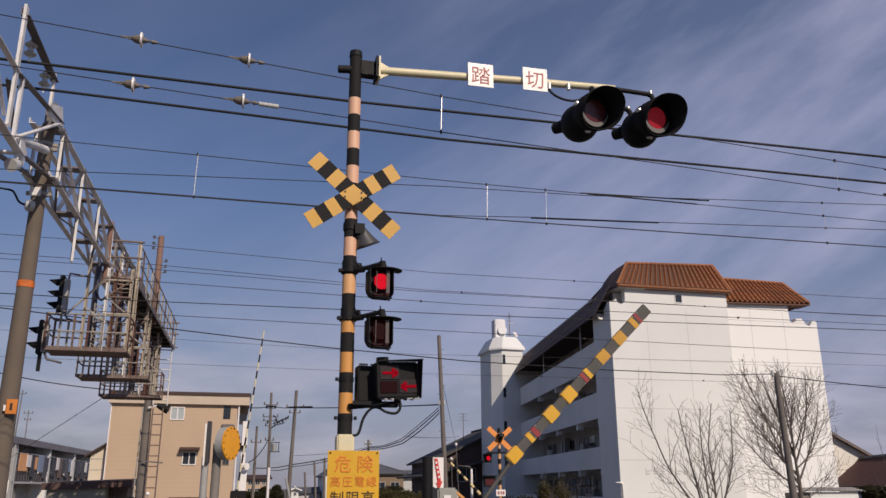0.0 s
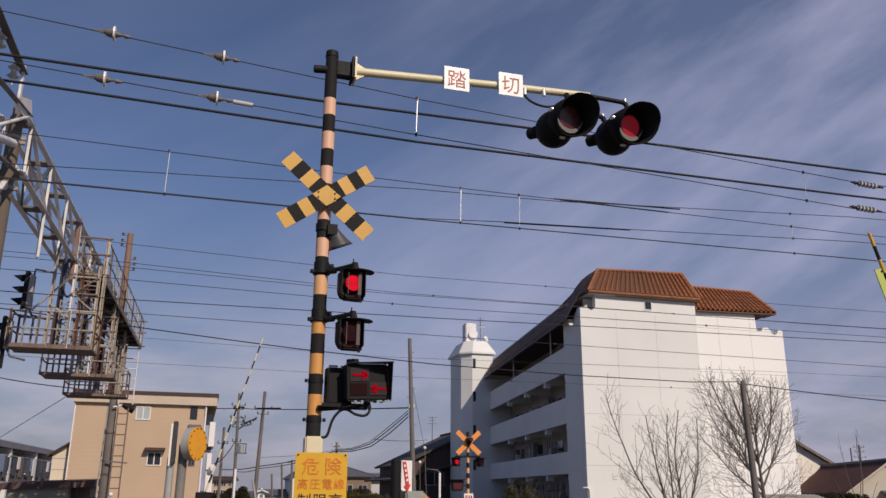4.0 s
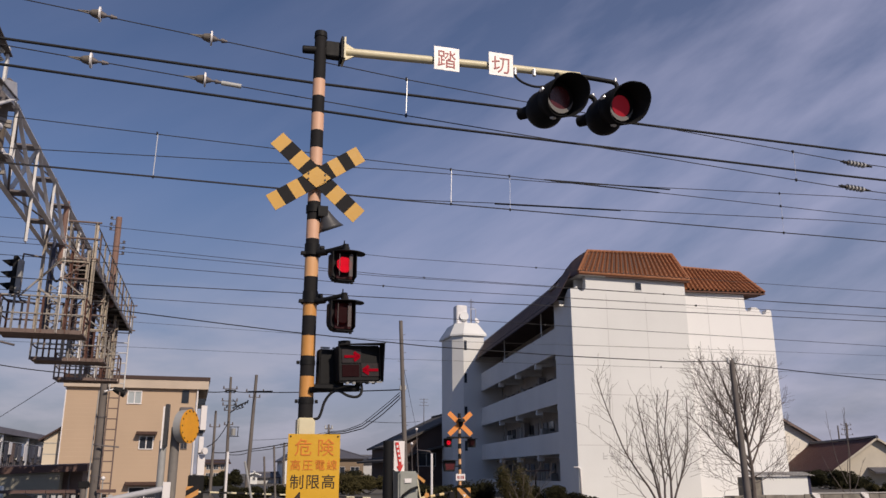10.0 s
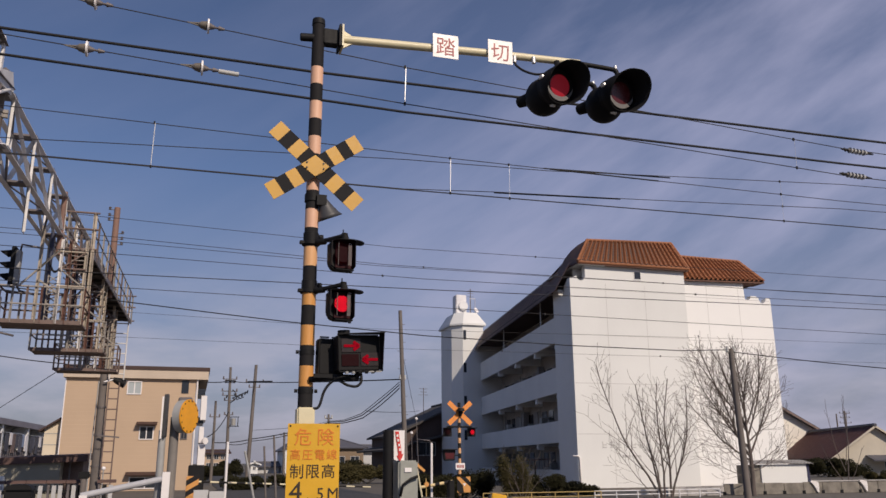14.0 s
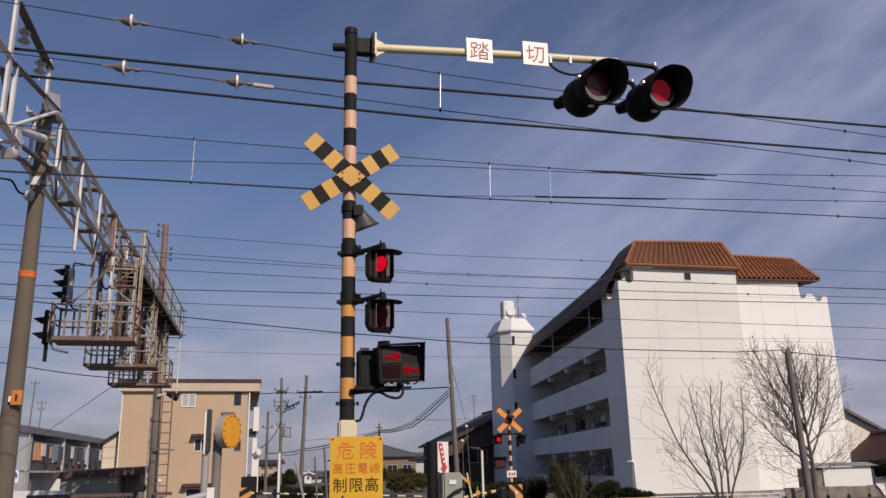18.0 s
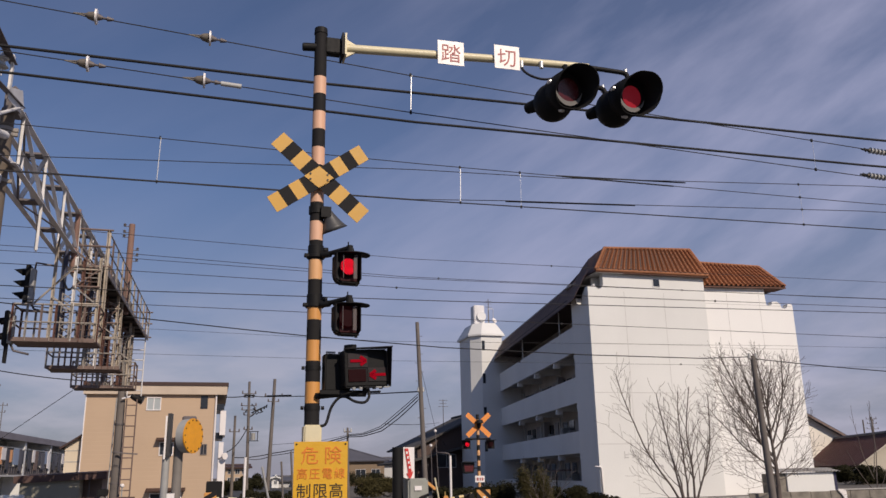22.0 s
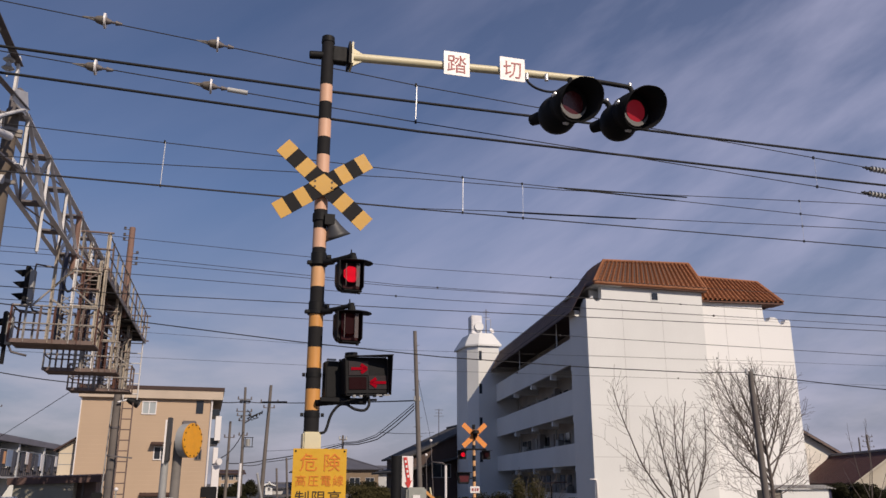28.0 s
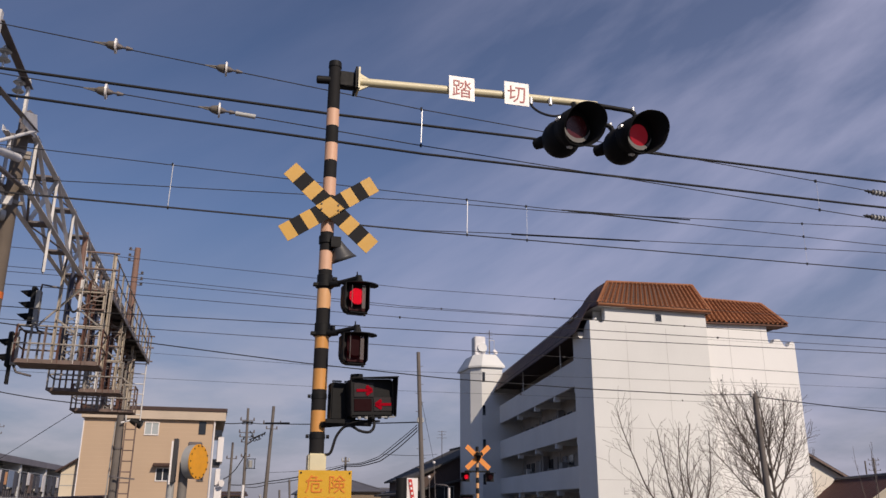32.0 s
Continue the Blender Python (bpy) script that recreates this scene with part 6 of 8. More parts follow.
brown_roof_house()
PALE_CREAM = mat("pale_cream_render", (0.80, 0.75, 0.67), 0.85, var=0.05)
bm = B()
prism(bm, [(68, 0), (88, 0), (88, 1.3), (70.5, 10.0), (68, 10.0)], "y", 92, 104)
hb = thing("gabled_house", 82, 92, 0, "pale cream gabled house behind the apartment block", "house", "houses behind the crossing")
part("wall", bm, PALE_CREAM, hb, at=hb.matrix_basis.inverted())
bm = B()
slab(bm, [(70.0, 91.2, 10.55), (70.0, 104, 10.55), (90, 104, 0.55), (90, 91.2, 0.55)], 0.22)
part("roof", bm, SLATE, hb, at=hb.matrix_basis.inverted())
bm = B()
bar(bm, (70.0, 91.16, 10.28), (90.0, 91.16, 0.28), 0.05, 0.25)
part("bargeboard", bm, RUST, hb, at=hb.matrix_basis.inverted())


def tan_house():
    h = thing("tan_house", -3.1, 50, 0, "tan rendered three-storey house with white balconies", "house", "houses behind the crossing")
    inv = h.matrix_basis.inverted()
    bm = B()
    span(bm, -6.95, 0.05, 50, 58, 0, 6.35)
    part("wall", bm, TAN_WALL, h, at=inv)
    bm = B()
    span(bm, -6.98, -6.93, 49.97, 50.1, 0, 6.2)
    part("corner_trim", bm, WHITE_BOARD, h, at=inv)
    bm = B()
    span(bm, -7.1, 0.72, 49.75, 58.2, 6.2, 6.7)
    part("parapet", bm, mat("pale_tan_parapet", (0.60, 0.49, 0.385), 0.85, var=0.06), h, at=inv)
    bm = B()
    span(bm, -7.15, 0.78, 49.7, 58.3, 6.7, 6.9)
    part("roof_edge", bm, TILE_DARK, h, at=inv)
    for a, b, c, d, g in ((-3.72, -2.93, 5.3, 6.05, WINDOW_LIGHT), (-2.87, -2.09, 2.78, 3.53, WINDOW_DARK), (-3.2, -1.5, 0.1, 0.75, WINDOW_DARK)):
        w = window(h, a, b, c, d, 50, glass=g, frame=WHITE_BOARD)
        w.matrix_basis = inv
    for a, b, z in ((-3.04, -1.92, 3.68), (-3.4, -1.3, 0.92)):
        bm = B()
        slab(bm, [(a, 49.55, z - 0.06), (b, 49.55, z - 0.06), (b, 50, z + 0.1), (a, 50, z + 0.1)], 0.05)
        part("awning", bm, TILE_DARK, h, at=inv)
    bm = B()
    rod(bm, (0.12, 49.92, 0), (0.12, 49.92, 6.2), 0.05, seg=8)
    part("downpipe", bm, WHITE_BOARD, h, at=inv)
    # dark sheet on the wall, put there for the shade of a recess
    bm = B()
    span(bm, -0.75, -0.35, 49.98, 50.02, 5.4, 6.15)
    part("recess", bm, WINDOW_DARK, h, at=inv)
    w = window(h, -0.62, -0.25, 2.8, 3.4, 50, glass=WINDOW_DARK, frame=GALV_DARK)
    w.matrix_basis = inv
    for z0, z1, x1 in ((3.9, 5.28, 0.72), (0.4, 2.5, 0.80), (2.6, 3.5, 0.66)):
        bm = B()
        span(bm, 0.40, x1, 49.9, 53.5, z0, z1)
        part("balcony_panel", bm, WHITE_BOARD, h, "white balcony panel", at=inv)
    # dark slabs that stand for the shade inside the balconies
    for z0 in (3.7, 5.35):
        bm = B()
        span(bm, 0.08, 0.6, 50.2, 53.5, z0, z0 + 0.35)
        part("balcony_shade", bm, WINDOW_DARK, h, at=inv)
    bm = B()
    rod(bm, (0.70, 49.7, 2.70), (0.78, 49.6, 2.70), 0.19, seg=16)
    part("satellite_dish", bm, WHITE_BOARD, h, at=inv)


tan_house()
NEIGHBOUR = mat("pale_cream_boards", (0.70, 0.60, 0.46), 0.85, var=0.05)
nh = thing("neighbour_house", -7.4, 50.6, 0, "cream house with a brown sloping roof beside the tan house", "house", "houses behind the crossing")
bm = B()
prism(bm, [(-0.47, 0), (0.42, 0), (0.42, 4.0), (-0.47, 3.41)], "y", 0, 7)
part("wall", bm, NEIGHBOUR, nh)
for z in (1.1, 1.9, 2.5, 3.1):
    bm = B()
    span(bm, -0.475, 0.42, -0.012, 0.0, z, z + 0.04)
    part("board_line", bm, GREY_PAINT, nh)
bm = B()
slab(bm, [(-0.75, -0.3, 3.28), (0.42, -0.3, 4.06), (0.42, 7.2, 4.06), (-0.75, 7.2, 3.28)], 0.09)
part("roof", bm, TILE_DARK, nh)


DARK_PANEL = mat("dark_balcony_panel", (0.06, 0.06, 0.075), 0.6)
FLAT_WALL = mat("weathered_grey_wall", (0.42, 0.41, 0.38), 0.85, var=0.08, grime=0.25)


def balcony_block():
    h = thing("balcony_apartments", -17, 58, 0, "white two-storey flats with balconies and laundry", "apartment building")
    inv = h.matrix_basis.inverted()

    def fx(y, out=0.0):
        return -17.55 + (y - 59) * 0.058 + out

    def run(name, y0, y1, a, b, z0, z1, m, label=""):
        """A piece along the front from y0 to y1, from a to b out of its line."""
        bm = B()
        prism(bm, [(fx(y0, a), y0), (fx(y0, b), y0), (fx(y1, b), y1), (fx(y1, a), y1)], "z", z0, z1)
        return part(name, bm, m, h, label, at=inv)

    bays = (72.6, 82.4, 91.6, 99.2)
    run("rear_wall", 47, 99.5, -7.0, -1.5, 0, 5.0, FLAT_WALL)
    # plain stretch with windows in frames
    run("front_wall", 47, 72.6, -1.5, 0.0, 0, 5.0, WHITE_WALL, "pale rendered front wall")
    for y0, y1, z0, z1 in ((61.3, 65.1, 3.2, 4.38), (52.0, 55.8, 3.2, 4.38), (61.3, 64.0, 0.6, 1.8), (52.0, 55.0, 0.6, 1.8)):
        w = run("window", y0 - 0.2, y1 + 0.2, 0.0, 0.06, z0 - 0.1, z1 + 0.1, WHITE_BOARD)
        for k in range(2):
            a, b = y0 + (y1 - y0) * k / 2, y0 + (y1 - y0) * (k + 1) / 2
            bm = B()
            prism(bm, [(fx(a, 0.05), a + 0.05), (fx(a, 0.075), a + 0.05), (fx(b, 0.075), b - 0.05), (fx(b, 0.05), b - 0.05)], "z", z0, z1)
            part("pane", bm, WINDOW_DARK if k == 0 else WINDOW_LIGHT, w)
    run("string_course", 47, 72.6, 0.0, 0.06, 2.05, 2.15, GREY_WALL)
    bm = B()
    rod(bm, (fx(71.6, 0.1), 71.6, 0), (fx(71.6, 0.1), 71.6, 5.0), 0.07, seg=8)
    part("downpipe", bm, GREY_PAINT, h, at=inv)
    # balcony bays between party walls
    for y in bays:
        run("party_wall", y - 0.25, y + 0.25, -1.5, 0.0, 0, 5.0, WHITE_WALL)
    for k, (y0, y1) in enumerate(zip(bays, bays[1:])):
        y0, y1 = y0 + 0.25, y1 - 0.25
        run("balcony_floor", y0, y1, -1.5, 0.0, 1.92, 2.08, GREY_WALL)
        run("balcony_panel", y0, y1, -0.10, -0.06, 2.12, 2.75, DARK_PANEL, "dark balcony panel")
        for z in (2.14, 2.72, 3.30):
            run("rail", y0, y1, -0.05, 0.0, z, z + 0.05, GALV_DARK)
        for j in range(13):
            y = y0 + (y1 - y0) * (j + 0.5) / 13
            run("baluster", y - 0.05, y + 0.05, -0.045, -0.005, 2.08, 3.30, GALV_DARK)
        run("balcony_door", y0 + 1.0, y0 + 4.6, -1.5, -1.44, 2.1, 4.3, WINDOW_DARK)
        run("door_frame", y0 + 2.7, y0 + 2.9, -1.44, -1.42, 2.1, 4.3, ALU)
        run("balcony_door", y0 + 5.2, y0 + 8.0, -1.5, -1.44, 3.0, 4.3, WINDOW_LIGHT)
        run("ground_window", y0 + 1.0, y0 + 6.0, -1.5, -1.44, 0.2, 1.7, WINDOW_DARK)
        run("drying_pole", y0 - 0.2, y1 + 0.2, 0.02, 0.06, 4.28, 4.32, ALU)
    # laundry: (start, width, lower edge, cloth), thickly hung
    cloths = ((73.4, 2.3, 2.9, APRICOT), (75.3, 1.3, 3.25, WHITE_BOARD), (76.5, 0.9, 2.5, DARK_PANEL), (77.4, 1.0, 3.1, APRICOT), (78.6, 1.6, 2.9, PALE_BLUE), (80.2, 0.9, 2.4, SLATE), (81.2, 0.7, 3.0, DARK_PANEL),
              (83.2, 1.2, 2.6, DARK_PANEL), (84.5, 0.9, 3.2, WHITE_BOARD), (85.5, 1.2, 2.5, RUST), (86.8, 0.9, 2.9, DARK_PANEL), (87.8, 1.2, 2.6, SLATE), (89.2, 0.9, 3.1, PALE_BLUE), (90.2, 0.9, 2.7, WHITE_BOARD),
              (92.2, 1.0, 2.6, DARK_PANEL), (93.4, 1.0, 3.0, SLATE), (94.6, 1.2, 2.5, DARK_PANEL), (96.0, 0.9, 3.2, WHITE_BOARD), (97.2, 1.0, 2.7, DARK_PANEL))
    for k, (y, w, z, m) in enumerate(cloths):
        run("laundry", y, y + w, 0.02 + 0.03 * (k % 3), 0.06 + 0.03 * (k % 3), z, 4.27 - 0.05 * (k % 4), m, "hanging laundry")
    run("roof", 46.5, 100.6, -7.2, 0.12, 4.98, 5.48, ROOF_GREY, "flat grey-blue roof slab")
    run("roof_edge", 46.5, 100.6, 0.12, 0.18, 4.94, 5.44, ROOF_GREY)


APRICOT = mat("apricot_cloth", (0.85, 0.42, 0.20), 0.9)
PALE_BLUE = mat("pale_blue_cloth", (0.25, 0.32, 0.45), 0.9)
ROOF_GREY = mat("grey_blue_roof_edge", (0.21, 0.20, 0.23), 0.7, grime=0.25, gscale=0.5)
balcony_block()


# ---- barriers ----
def near_left_barrier():
    b = thing("crossing_barrier", 1.9, 7.0, 0, "grey barrier machine with a thick yellow and black arm", "crossing barrier", "barriers of the crossing")
    bm = B()
    span(bm, -0.22, -0.05, -0.14, 0.16, 0.0, 1.49)
    soften(bm, 0.015)
    part("machine", bm, MACHINE, b)
    bm = B()
    span(bm, -0.17, -0.11, -0.15, -0.142, 1.395, 1.43)
    part("window", bm, WHITE_BOARD, b)
    bm = B()
    tube(bm, [(-0.21, -0.16, 1.20), (-0.19, -0.17, 1.29), (-0.12, -0.17, 1.34), (-0.06, -0.17, 1.36)], 0.012, seg=8)
    part("crank", bm, BLACK, b)
    bm = B()
    bar(bm, (-0.045, -0.05, 1.46), (0.03, -0.05, 1.4), 0.03, 0.022)
    part("weight_lever", bm, AMBER, b)
    bm = B()
    prism(bm, [(-0.225, 1.50), (-0.13, 1.45), (-0.13, 1.745), (-0.225, 1.745)], "y", 0.02, 0.026)
    sg = part("arrow_sign", bm, WHITE_BOARD, b, "white sign with a red slanting arrow")
    bm = B()
    prism(bm, [(-0.215, 1.735), (-0.185, 1.735), (-0.155, 1.54), (-0.14, 1.55), (-0.17, 1.475), (-0.2, 1.53), (-0.185, 1.535)], "y", 0.012, 0.019)
    part("arrow", bm, RED_PAINT, sg)
    for k in range(4):
        bm = B()
        span(bm, -0.205 + 0.008 * k, -0.19 + 0.008 * k, 0.007, 0.012, 1.69 - 0.04 * k, 1.71 - 0.04 * k)
        part("mark", bm, WHITE_BOARD, sg)
    bm = B()
    rod(bm, (-0.28, 0.0, 0), (-0.28, 0.0, 1.745), 0.045, seg=14)
    part("guard_post", bm, BLACK, b)
    def board(a, c, grow, deep):
        """A length of the flat arm, which widens towards its tip."""
        ha, hc = (grow + 0.044 + 0.005 * (u - 0.65) for u in (a, c))
        bb = B()
        prism(bb, [(a, -ha), (c, -hc), (c, hc), (a, ha)], "y", -deep, deep)
        soften(bb, 0.006, 2)
        return bb
    bm = board(0.64, 2.725, 0.0, 0.024)
    rod(bm, (0.04, 0, -0.085), (0.66, 0, -0.022), 0.022, 0.018, seg=12)
    arm = part("arm", bm, FADED_BLACK, b, "flat grey-black barrier arm with yellow sleeves", at=pose(0, 0, 1.255))
    for a, c in ((0.657, 0.795), (0.914, 0.972), (1.174, 1.308), (1.432, 1.567), (1.757, 1.814), (1.95, 2.083), (2.214, 2.345), (2.463, 2.531)):
        loose = a in (0.657, 1.174, 1.432)
        part("yellow_sleeve", board(a, c, 0.012 if loose else 0.002, 0.034 if loose else 0.027), YELLOW if a < 1.9 else YELLOW_DULL, arm, "yellow reflective sleeve")
    for a, c in ((0.986, 1.047), (1.701, 1.753), (2.545, 2.59)):
        part("reflective_band", board(a, c, 0.002, 0.0265), BAND_RED, arm, "red reflective band")
        for x in (a - 0.012, c + 0.001):
            part("white_edge", board(x, x + 0.01, 0.003, 0.0275), WHITE_BOARD, arm)
    return arm


SIGN_BLUE = mat("sign_blue", (0.03, 0.13, 0.42), 0.4)
BAND_RED = mat("dull_red_film", (0.30, 0.028, 0.03), 0.5)
YELLOW_DULL = mat("dull_yellow_film", (0.60, 0.31, 0.03), 0.55, var=0.1, grime=0.2, gscale=5)
FADED_BLACK = mat("faded_black_band", (0.085, 0.082, 0.075), 0.7, var=0.15, grime=0.25, gscale=6)
MACHINE = mat("grey_green_machine", (0.36, 0.37, 0.33), 0.5, grime=0.25, gscale=4)


def thin_barrier(x, y, z, length, way, r, label, flags, stripe=0.16, striped_machine=False, pale=None):
    b = thing("crossing_barrier", x, y, 0, label, "crossing barrier", "barriers of the crossing")
    bm = B()
    span(bm, -0.17, 0.17 if y < 26 else 0.02, -0.15, 0.15, 0, z + (0.15 if y < 26 else 0.04))
    soften(bm, 0.02)
    part("machine", bm, AMBER if striped_machine else BLACK if y > 20 else MACHINE, b)
    if striped_machine:
        for k in range(3):
            bm = B()
            prism(bm, [(-0.17, 0.25 + 0.3 * k), (0.17, 0.45 + 0.3 * k), (0.17, 0.60 + 0.3 * k), (-0.17, 0.40 + 0.3 * k)], "y", -0.156, -0.15)
            part("stripe", bm, STRIPE_BLACK, b)
    bm = B()
    n = int(length / stripe)
    for k in range(n):
        a, c = length * k / n, length * (k + 1) / n
        rr = r * (1.25 - 0.4 * k / n)
        rod(bm, (way * a, 0, 0), (way * c, 0, 0), rr, r * (1.25 - 0.4 * (k + 1) / n), seg=12, mi=k % 2, caps=k in (0, n - 1))
    bmesh.ops.remove_doubles(bm, verts=bm.verts, dist=0.0005)
    arm = part("arm", bm, [pale or YELLOW, STRIPE_BLACK], b, "thin yellow and black barrier arm", at=pose(0, 0, z))
    for a, c, w in flags:
        bm = B()
        span(bm, min(way * a, way * c), max(way * a, way * c), -0.006, 0.006, -r * 1.4 - w, -r * 1.4)
        fl = part("flag", bm, LIME, arm, "lime reflective flag")
        bm = B()
        for u in (0.08, 0.92):
            xx = way * (a + (c - a) * u)
            span(bm, xx - 0.012, xx + 0.012, -0.009, 0.009, -r * 1.4 - w * 0.2, r * 0.6)
        part("tie", bm, BLACK, arm)
    return arm


NEAR_LEFT = near_left_barrier()
NEAR_RIGHT = thin_barrier(8.02, 7.0, 1.1, 3.37, -1, 0.022, "barrier machine with a thin arm and lime flags", ((2.50, 2.95, 0.095), (1.70, 2.17, 0.10)))
FAR_RIGHT = thin_barrier(8.6, 27.3, 0.82, 2.25, -1, 0.045, "distant barrier with a cream and black arm", (), 0.16, pale=mat("cream_yellow_film", (0.74, 0.56, 0.28), 0.5))
FAR_LEFT = thin_barrier(0.10, 25.0, 0.97, 5.18, 1, 0.024, "distant barrier with a long thin arm", (), 0.24, True, CREAM)


# ---- far crossing signal ----
def far_signal():
    p = thing("far_crossing_signal", 9.02, 27.8, 0, "distant striped crossing pole with orange crossbuck and lamps", "crossing signal")
    bm = B()
    for k in range(20):
        rod(bm, (0, 0, 0.175 * k), (0, 0, 0.175 * (k + 1)), 0.055, seg=14, mi=k % 2, caps=k == 19)
    bmesh.ops.remove_doubles(bm, verts=bm.verts, dist=0.0005)
    part("pole", bm, [PEACH, STRIPE_BLACK], p)
    for a in (42, -42):
        bm = B()
        bar(bm, (-0.56 * math.cos(radians(a)), -0.08 - 0.0001 * a, 3.13 - 0.56 * math.sin(radians(a))), (0.56 * math.cos(radians(a)), -0.08 - 0.0001 * a, 3.13 + 0.56 * math.sin(radians(a))), 0.012, 0.17)
        part("crossbuck_board", bm, CROSS_ORANGE, p, "orange crossbuck board")
    bm = B()
    rod(bm, (0, -0.20, 3.19), (0, -0.20, 3.30), 0.15, 0.11, seg=18)
    rod(bm, (0, -0.12, 3.02), (0, -0.18, 3.19), 0.05, 0.09, seg=12)
    part("horn", bm, BLACK, p)
    bm = B()
    rod(bm, (-0.45, 0, 2.66), (0.45, 0, 2.66), 0.03, seg=10)
    part("lamp_bar", bm, BLACK, p)
    for x, ph in ((-0.46, 0), (0.42, 1)):
        lamp = new("flashing_lamp")
        lamp.parent = p
        lamp.matrix_basis = pose(x, -0.08, 2.47)
        bm = B()
        rod(bm, (0, 0.0, 0), (0, 0.14, 0), 0.155, 0.12, seg=20)
        span(bm, -0.15, 0.15, -0.005, 0.04, -0.15, 0.15)
        rod(bm, (0, 0.03, 0.12), (0, 0.03, 0.2), 0.03, seg=8)
        part("housing", bm, BLACK, lamp)
        bm = B()
        prism(bm, [(-0.15, 0.15), (0.15, 0.15), (0.17, 0.135), (-0.17, 0.135)], "y", -0.2, 0.0)
        part("hood", bm, BLACK, lamp)
        led_disc(lamp, 0.08, pose(0, -0.11, 0), ph)
    bm = B()
    prism(bm, [(-0.60, 1.50), (-0.24, 1.50), (-0.20, 1.86), (-0.66, 1.86)], "y", -0.2, -0.02)
    soften(bm, 0.02)
    ind = part("direction_indicator", bm, BLACK, p, "black hooded direction indicator")
    bm = B()
    prism(bm, [(-0.67, 1.86), (-0.19, 1.86), (-0.20, 1.89), (-0.66, 1.89)], "y", -0.34, -0.02)
    part("hood", bm, BLACK, ind)
    bm = B()
    prism(bm, [(-0.56, 1.57), (-0.28, 1.57), (-0.25, 1.80), (-0.60, 1.80)], "y", -0.206, -0.2)
    part("display", bm, RED_LENS_BRIGHT, ind)
    bm = B()
    span(bm, -0.2, 0.0, -0.05, 0.0, 1.66, 1.7)
    part("bracket", bm, BLACK, p)
    bm = B()
    span(bm, -0.17, 0.17, -0.08, -0.07, 1.20, 1.42)
    soften(bm, 0.004, 1)
    pl = part("name_plate", bm, WHITE_BOARD, p, "white plate with dark red marks")
    for x, w in ((-0.12, 0.05), (-0.05, 0.02), (0.0, 0.04), (0.07, 0.055)):
        bm = B()
        span(bm, x, x + w, -0.086, -0.08, 1.26, 1.36)
        part("mark", bm, RED_LETTER, pl)
    bm = B()
    span(bm, -0.16, 0.36, -0.14, -0.1, 0.42, 0.98)
    soften(bm, 0.05, 2)
    bd = part("hazard_plate", bm, AMBER, p, "orange and black hazard plate")
    bm = B()
    prism(bm, [(-0.15, 0.90), (0.06, 0.68), (0.10, 0.43), (-0.06, 0.43), (-0.15, 0.52)], "y", -0.147, -0.141)
    part("stripe", bm, STRIPE_BLACK, bd)
    bm = B()
    prism(bm, [(-0.04, 0.96), (0.16, 0.96), (0.34, 0.78), (0.34, 0.62)], "y", -0.147, -0.141)
    part("stripe", bm, STRIPE_BLACK, bd)
    bm = B()
    prism(bm, [(0.06, 0.74), (0.18, 0.74), (0.12, 0.64)], "y", -0.149, -0.143)
    part("triangle", bm, WHITE_BOARD, bd)


CROSS_ORANGE = mat("faded_orange_board", (0.86, 0.30, 0.06), 0.5)
far_signal()
for x, y, hgt, label in ((1.1, 27.0, 2.12, "white marker pole beyond the tracks"), (7.94, 27.6, 2.1, "white marker post with a short arm")):
    t = thing("marker_post", x, y, 0, label, "post", "marker posts")
    bm = B()
    rod(bm, (0, 0, 0), (0, 0, hgt), 0.042, seg=12)
    part("post", bm, WHITE_BOARD, t)
    if x > 5:
        bm = B()
        tube(bm, [(0, 0, hgt), (-0.08, 0, hgt + 0.08), (-0.5, 0, hgt + 0.12)], 0.02, seg=8)
        part("arm", bm, GALV_DARK, t)

PIPE_GREY = mat("pale_grey_pipe", (0.50, 0.50, 0.52), 0.5, grime=0.2, gscale=5)
# ---- round detector head and its neighbour ----
d = thing("round_detector", -0.11, 7.36, 0, "grey post with a round orange bolted cover", "detector")
bm = B()
rod(bm, (-0.045, 0.03, 0), (-0.045, 0.03, 1.86), 0.038, seg=20)
part("post", bm, mat("weathered_post_paint", (0.22, 0.20, 0.18), 0.7, var=0.15, grime=0.3, gscale=2), d)
bm = B()
rod(bm, (0.06, -0.034, 1.865), (0.0, 0.003, 1.865), 0.138, seg=32)
rod(bm, (0.0, 0.003, 1.865), (-0.015, 0.012, 1.865), 0.138, 0.11, seg=32)
part("drum", bm, GREY_PAINT, d)
bm = B()
span(bm, -0.03, 0.085, -0.03, 0.05, 1.98, 2.026)
soften(bm, 0.01, 1)
part("drum_cap", bm, GALV_DARK, d)
bm = B()
rod(bm, (0.070, -0.040, 1.865), (0.06, -0.034, 1.865), 0.142, seg=32)
cover = part("cover", bm, mat("orange_cover", (0.86, 0.37, 0.02), 0.5, grime=0.12, gscale=5), d, "round orange cover")
ax = Vector((0.85, -0.53, 0)).normalized()
side = Vector((0.53, 0.85, 0))
for k in range(14):
    a = 2 * math.pi * k / 14
    c = Vector((0.070, -0.040, 1.865)) + side * (0.128 * math.cos(a)) + Vector((0, 0, 0.128 * math.sin(a)))
    bm = B()
    rod(bm, c, c + ax * 0.006, 0.006, seg=6)
    part("bolt", bm, DARK_LETTER, cover)
t = thing("control_cabinet", -0.25, 7.4, 0, "narrow grey control cabinet on a white post", "cabinet")
bm = B()
prism(bm, [(-0.004, -0.05), (0.026, -0.08), (0.034, 0.05), (0.006, 0.08)], "z", 1.70, 2.05)
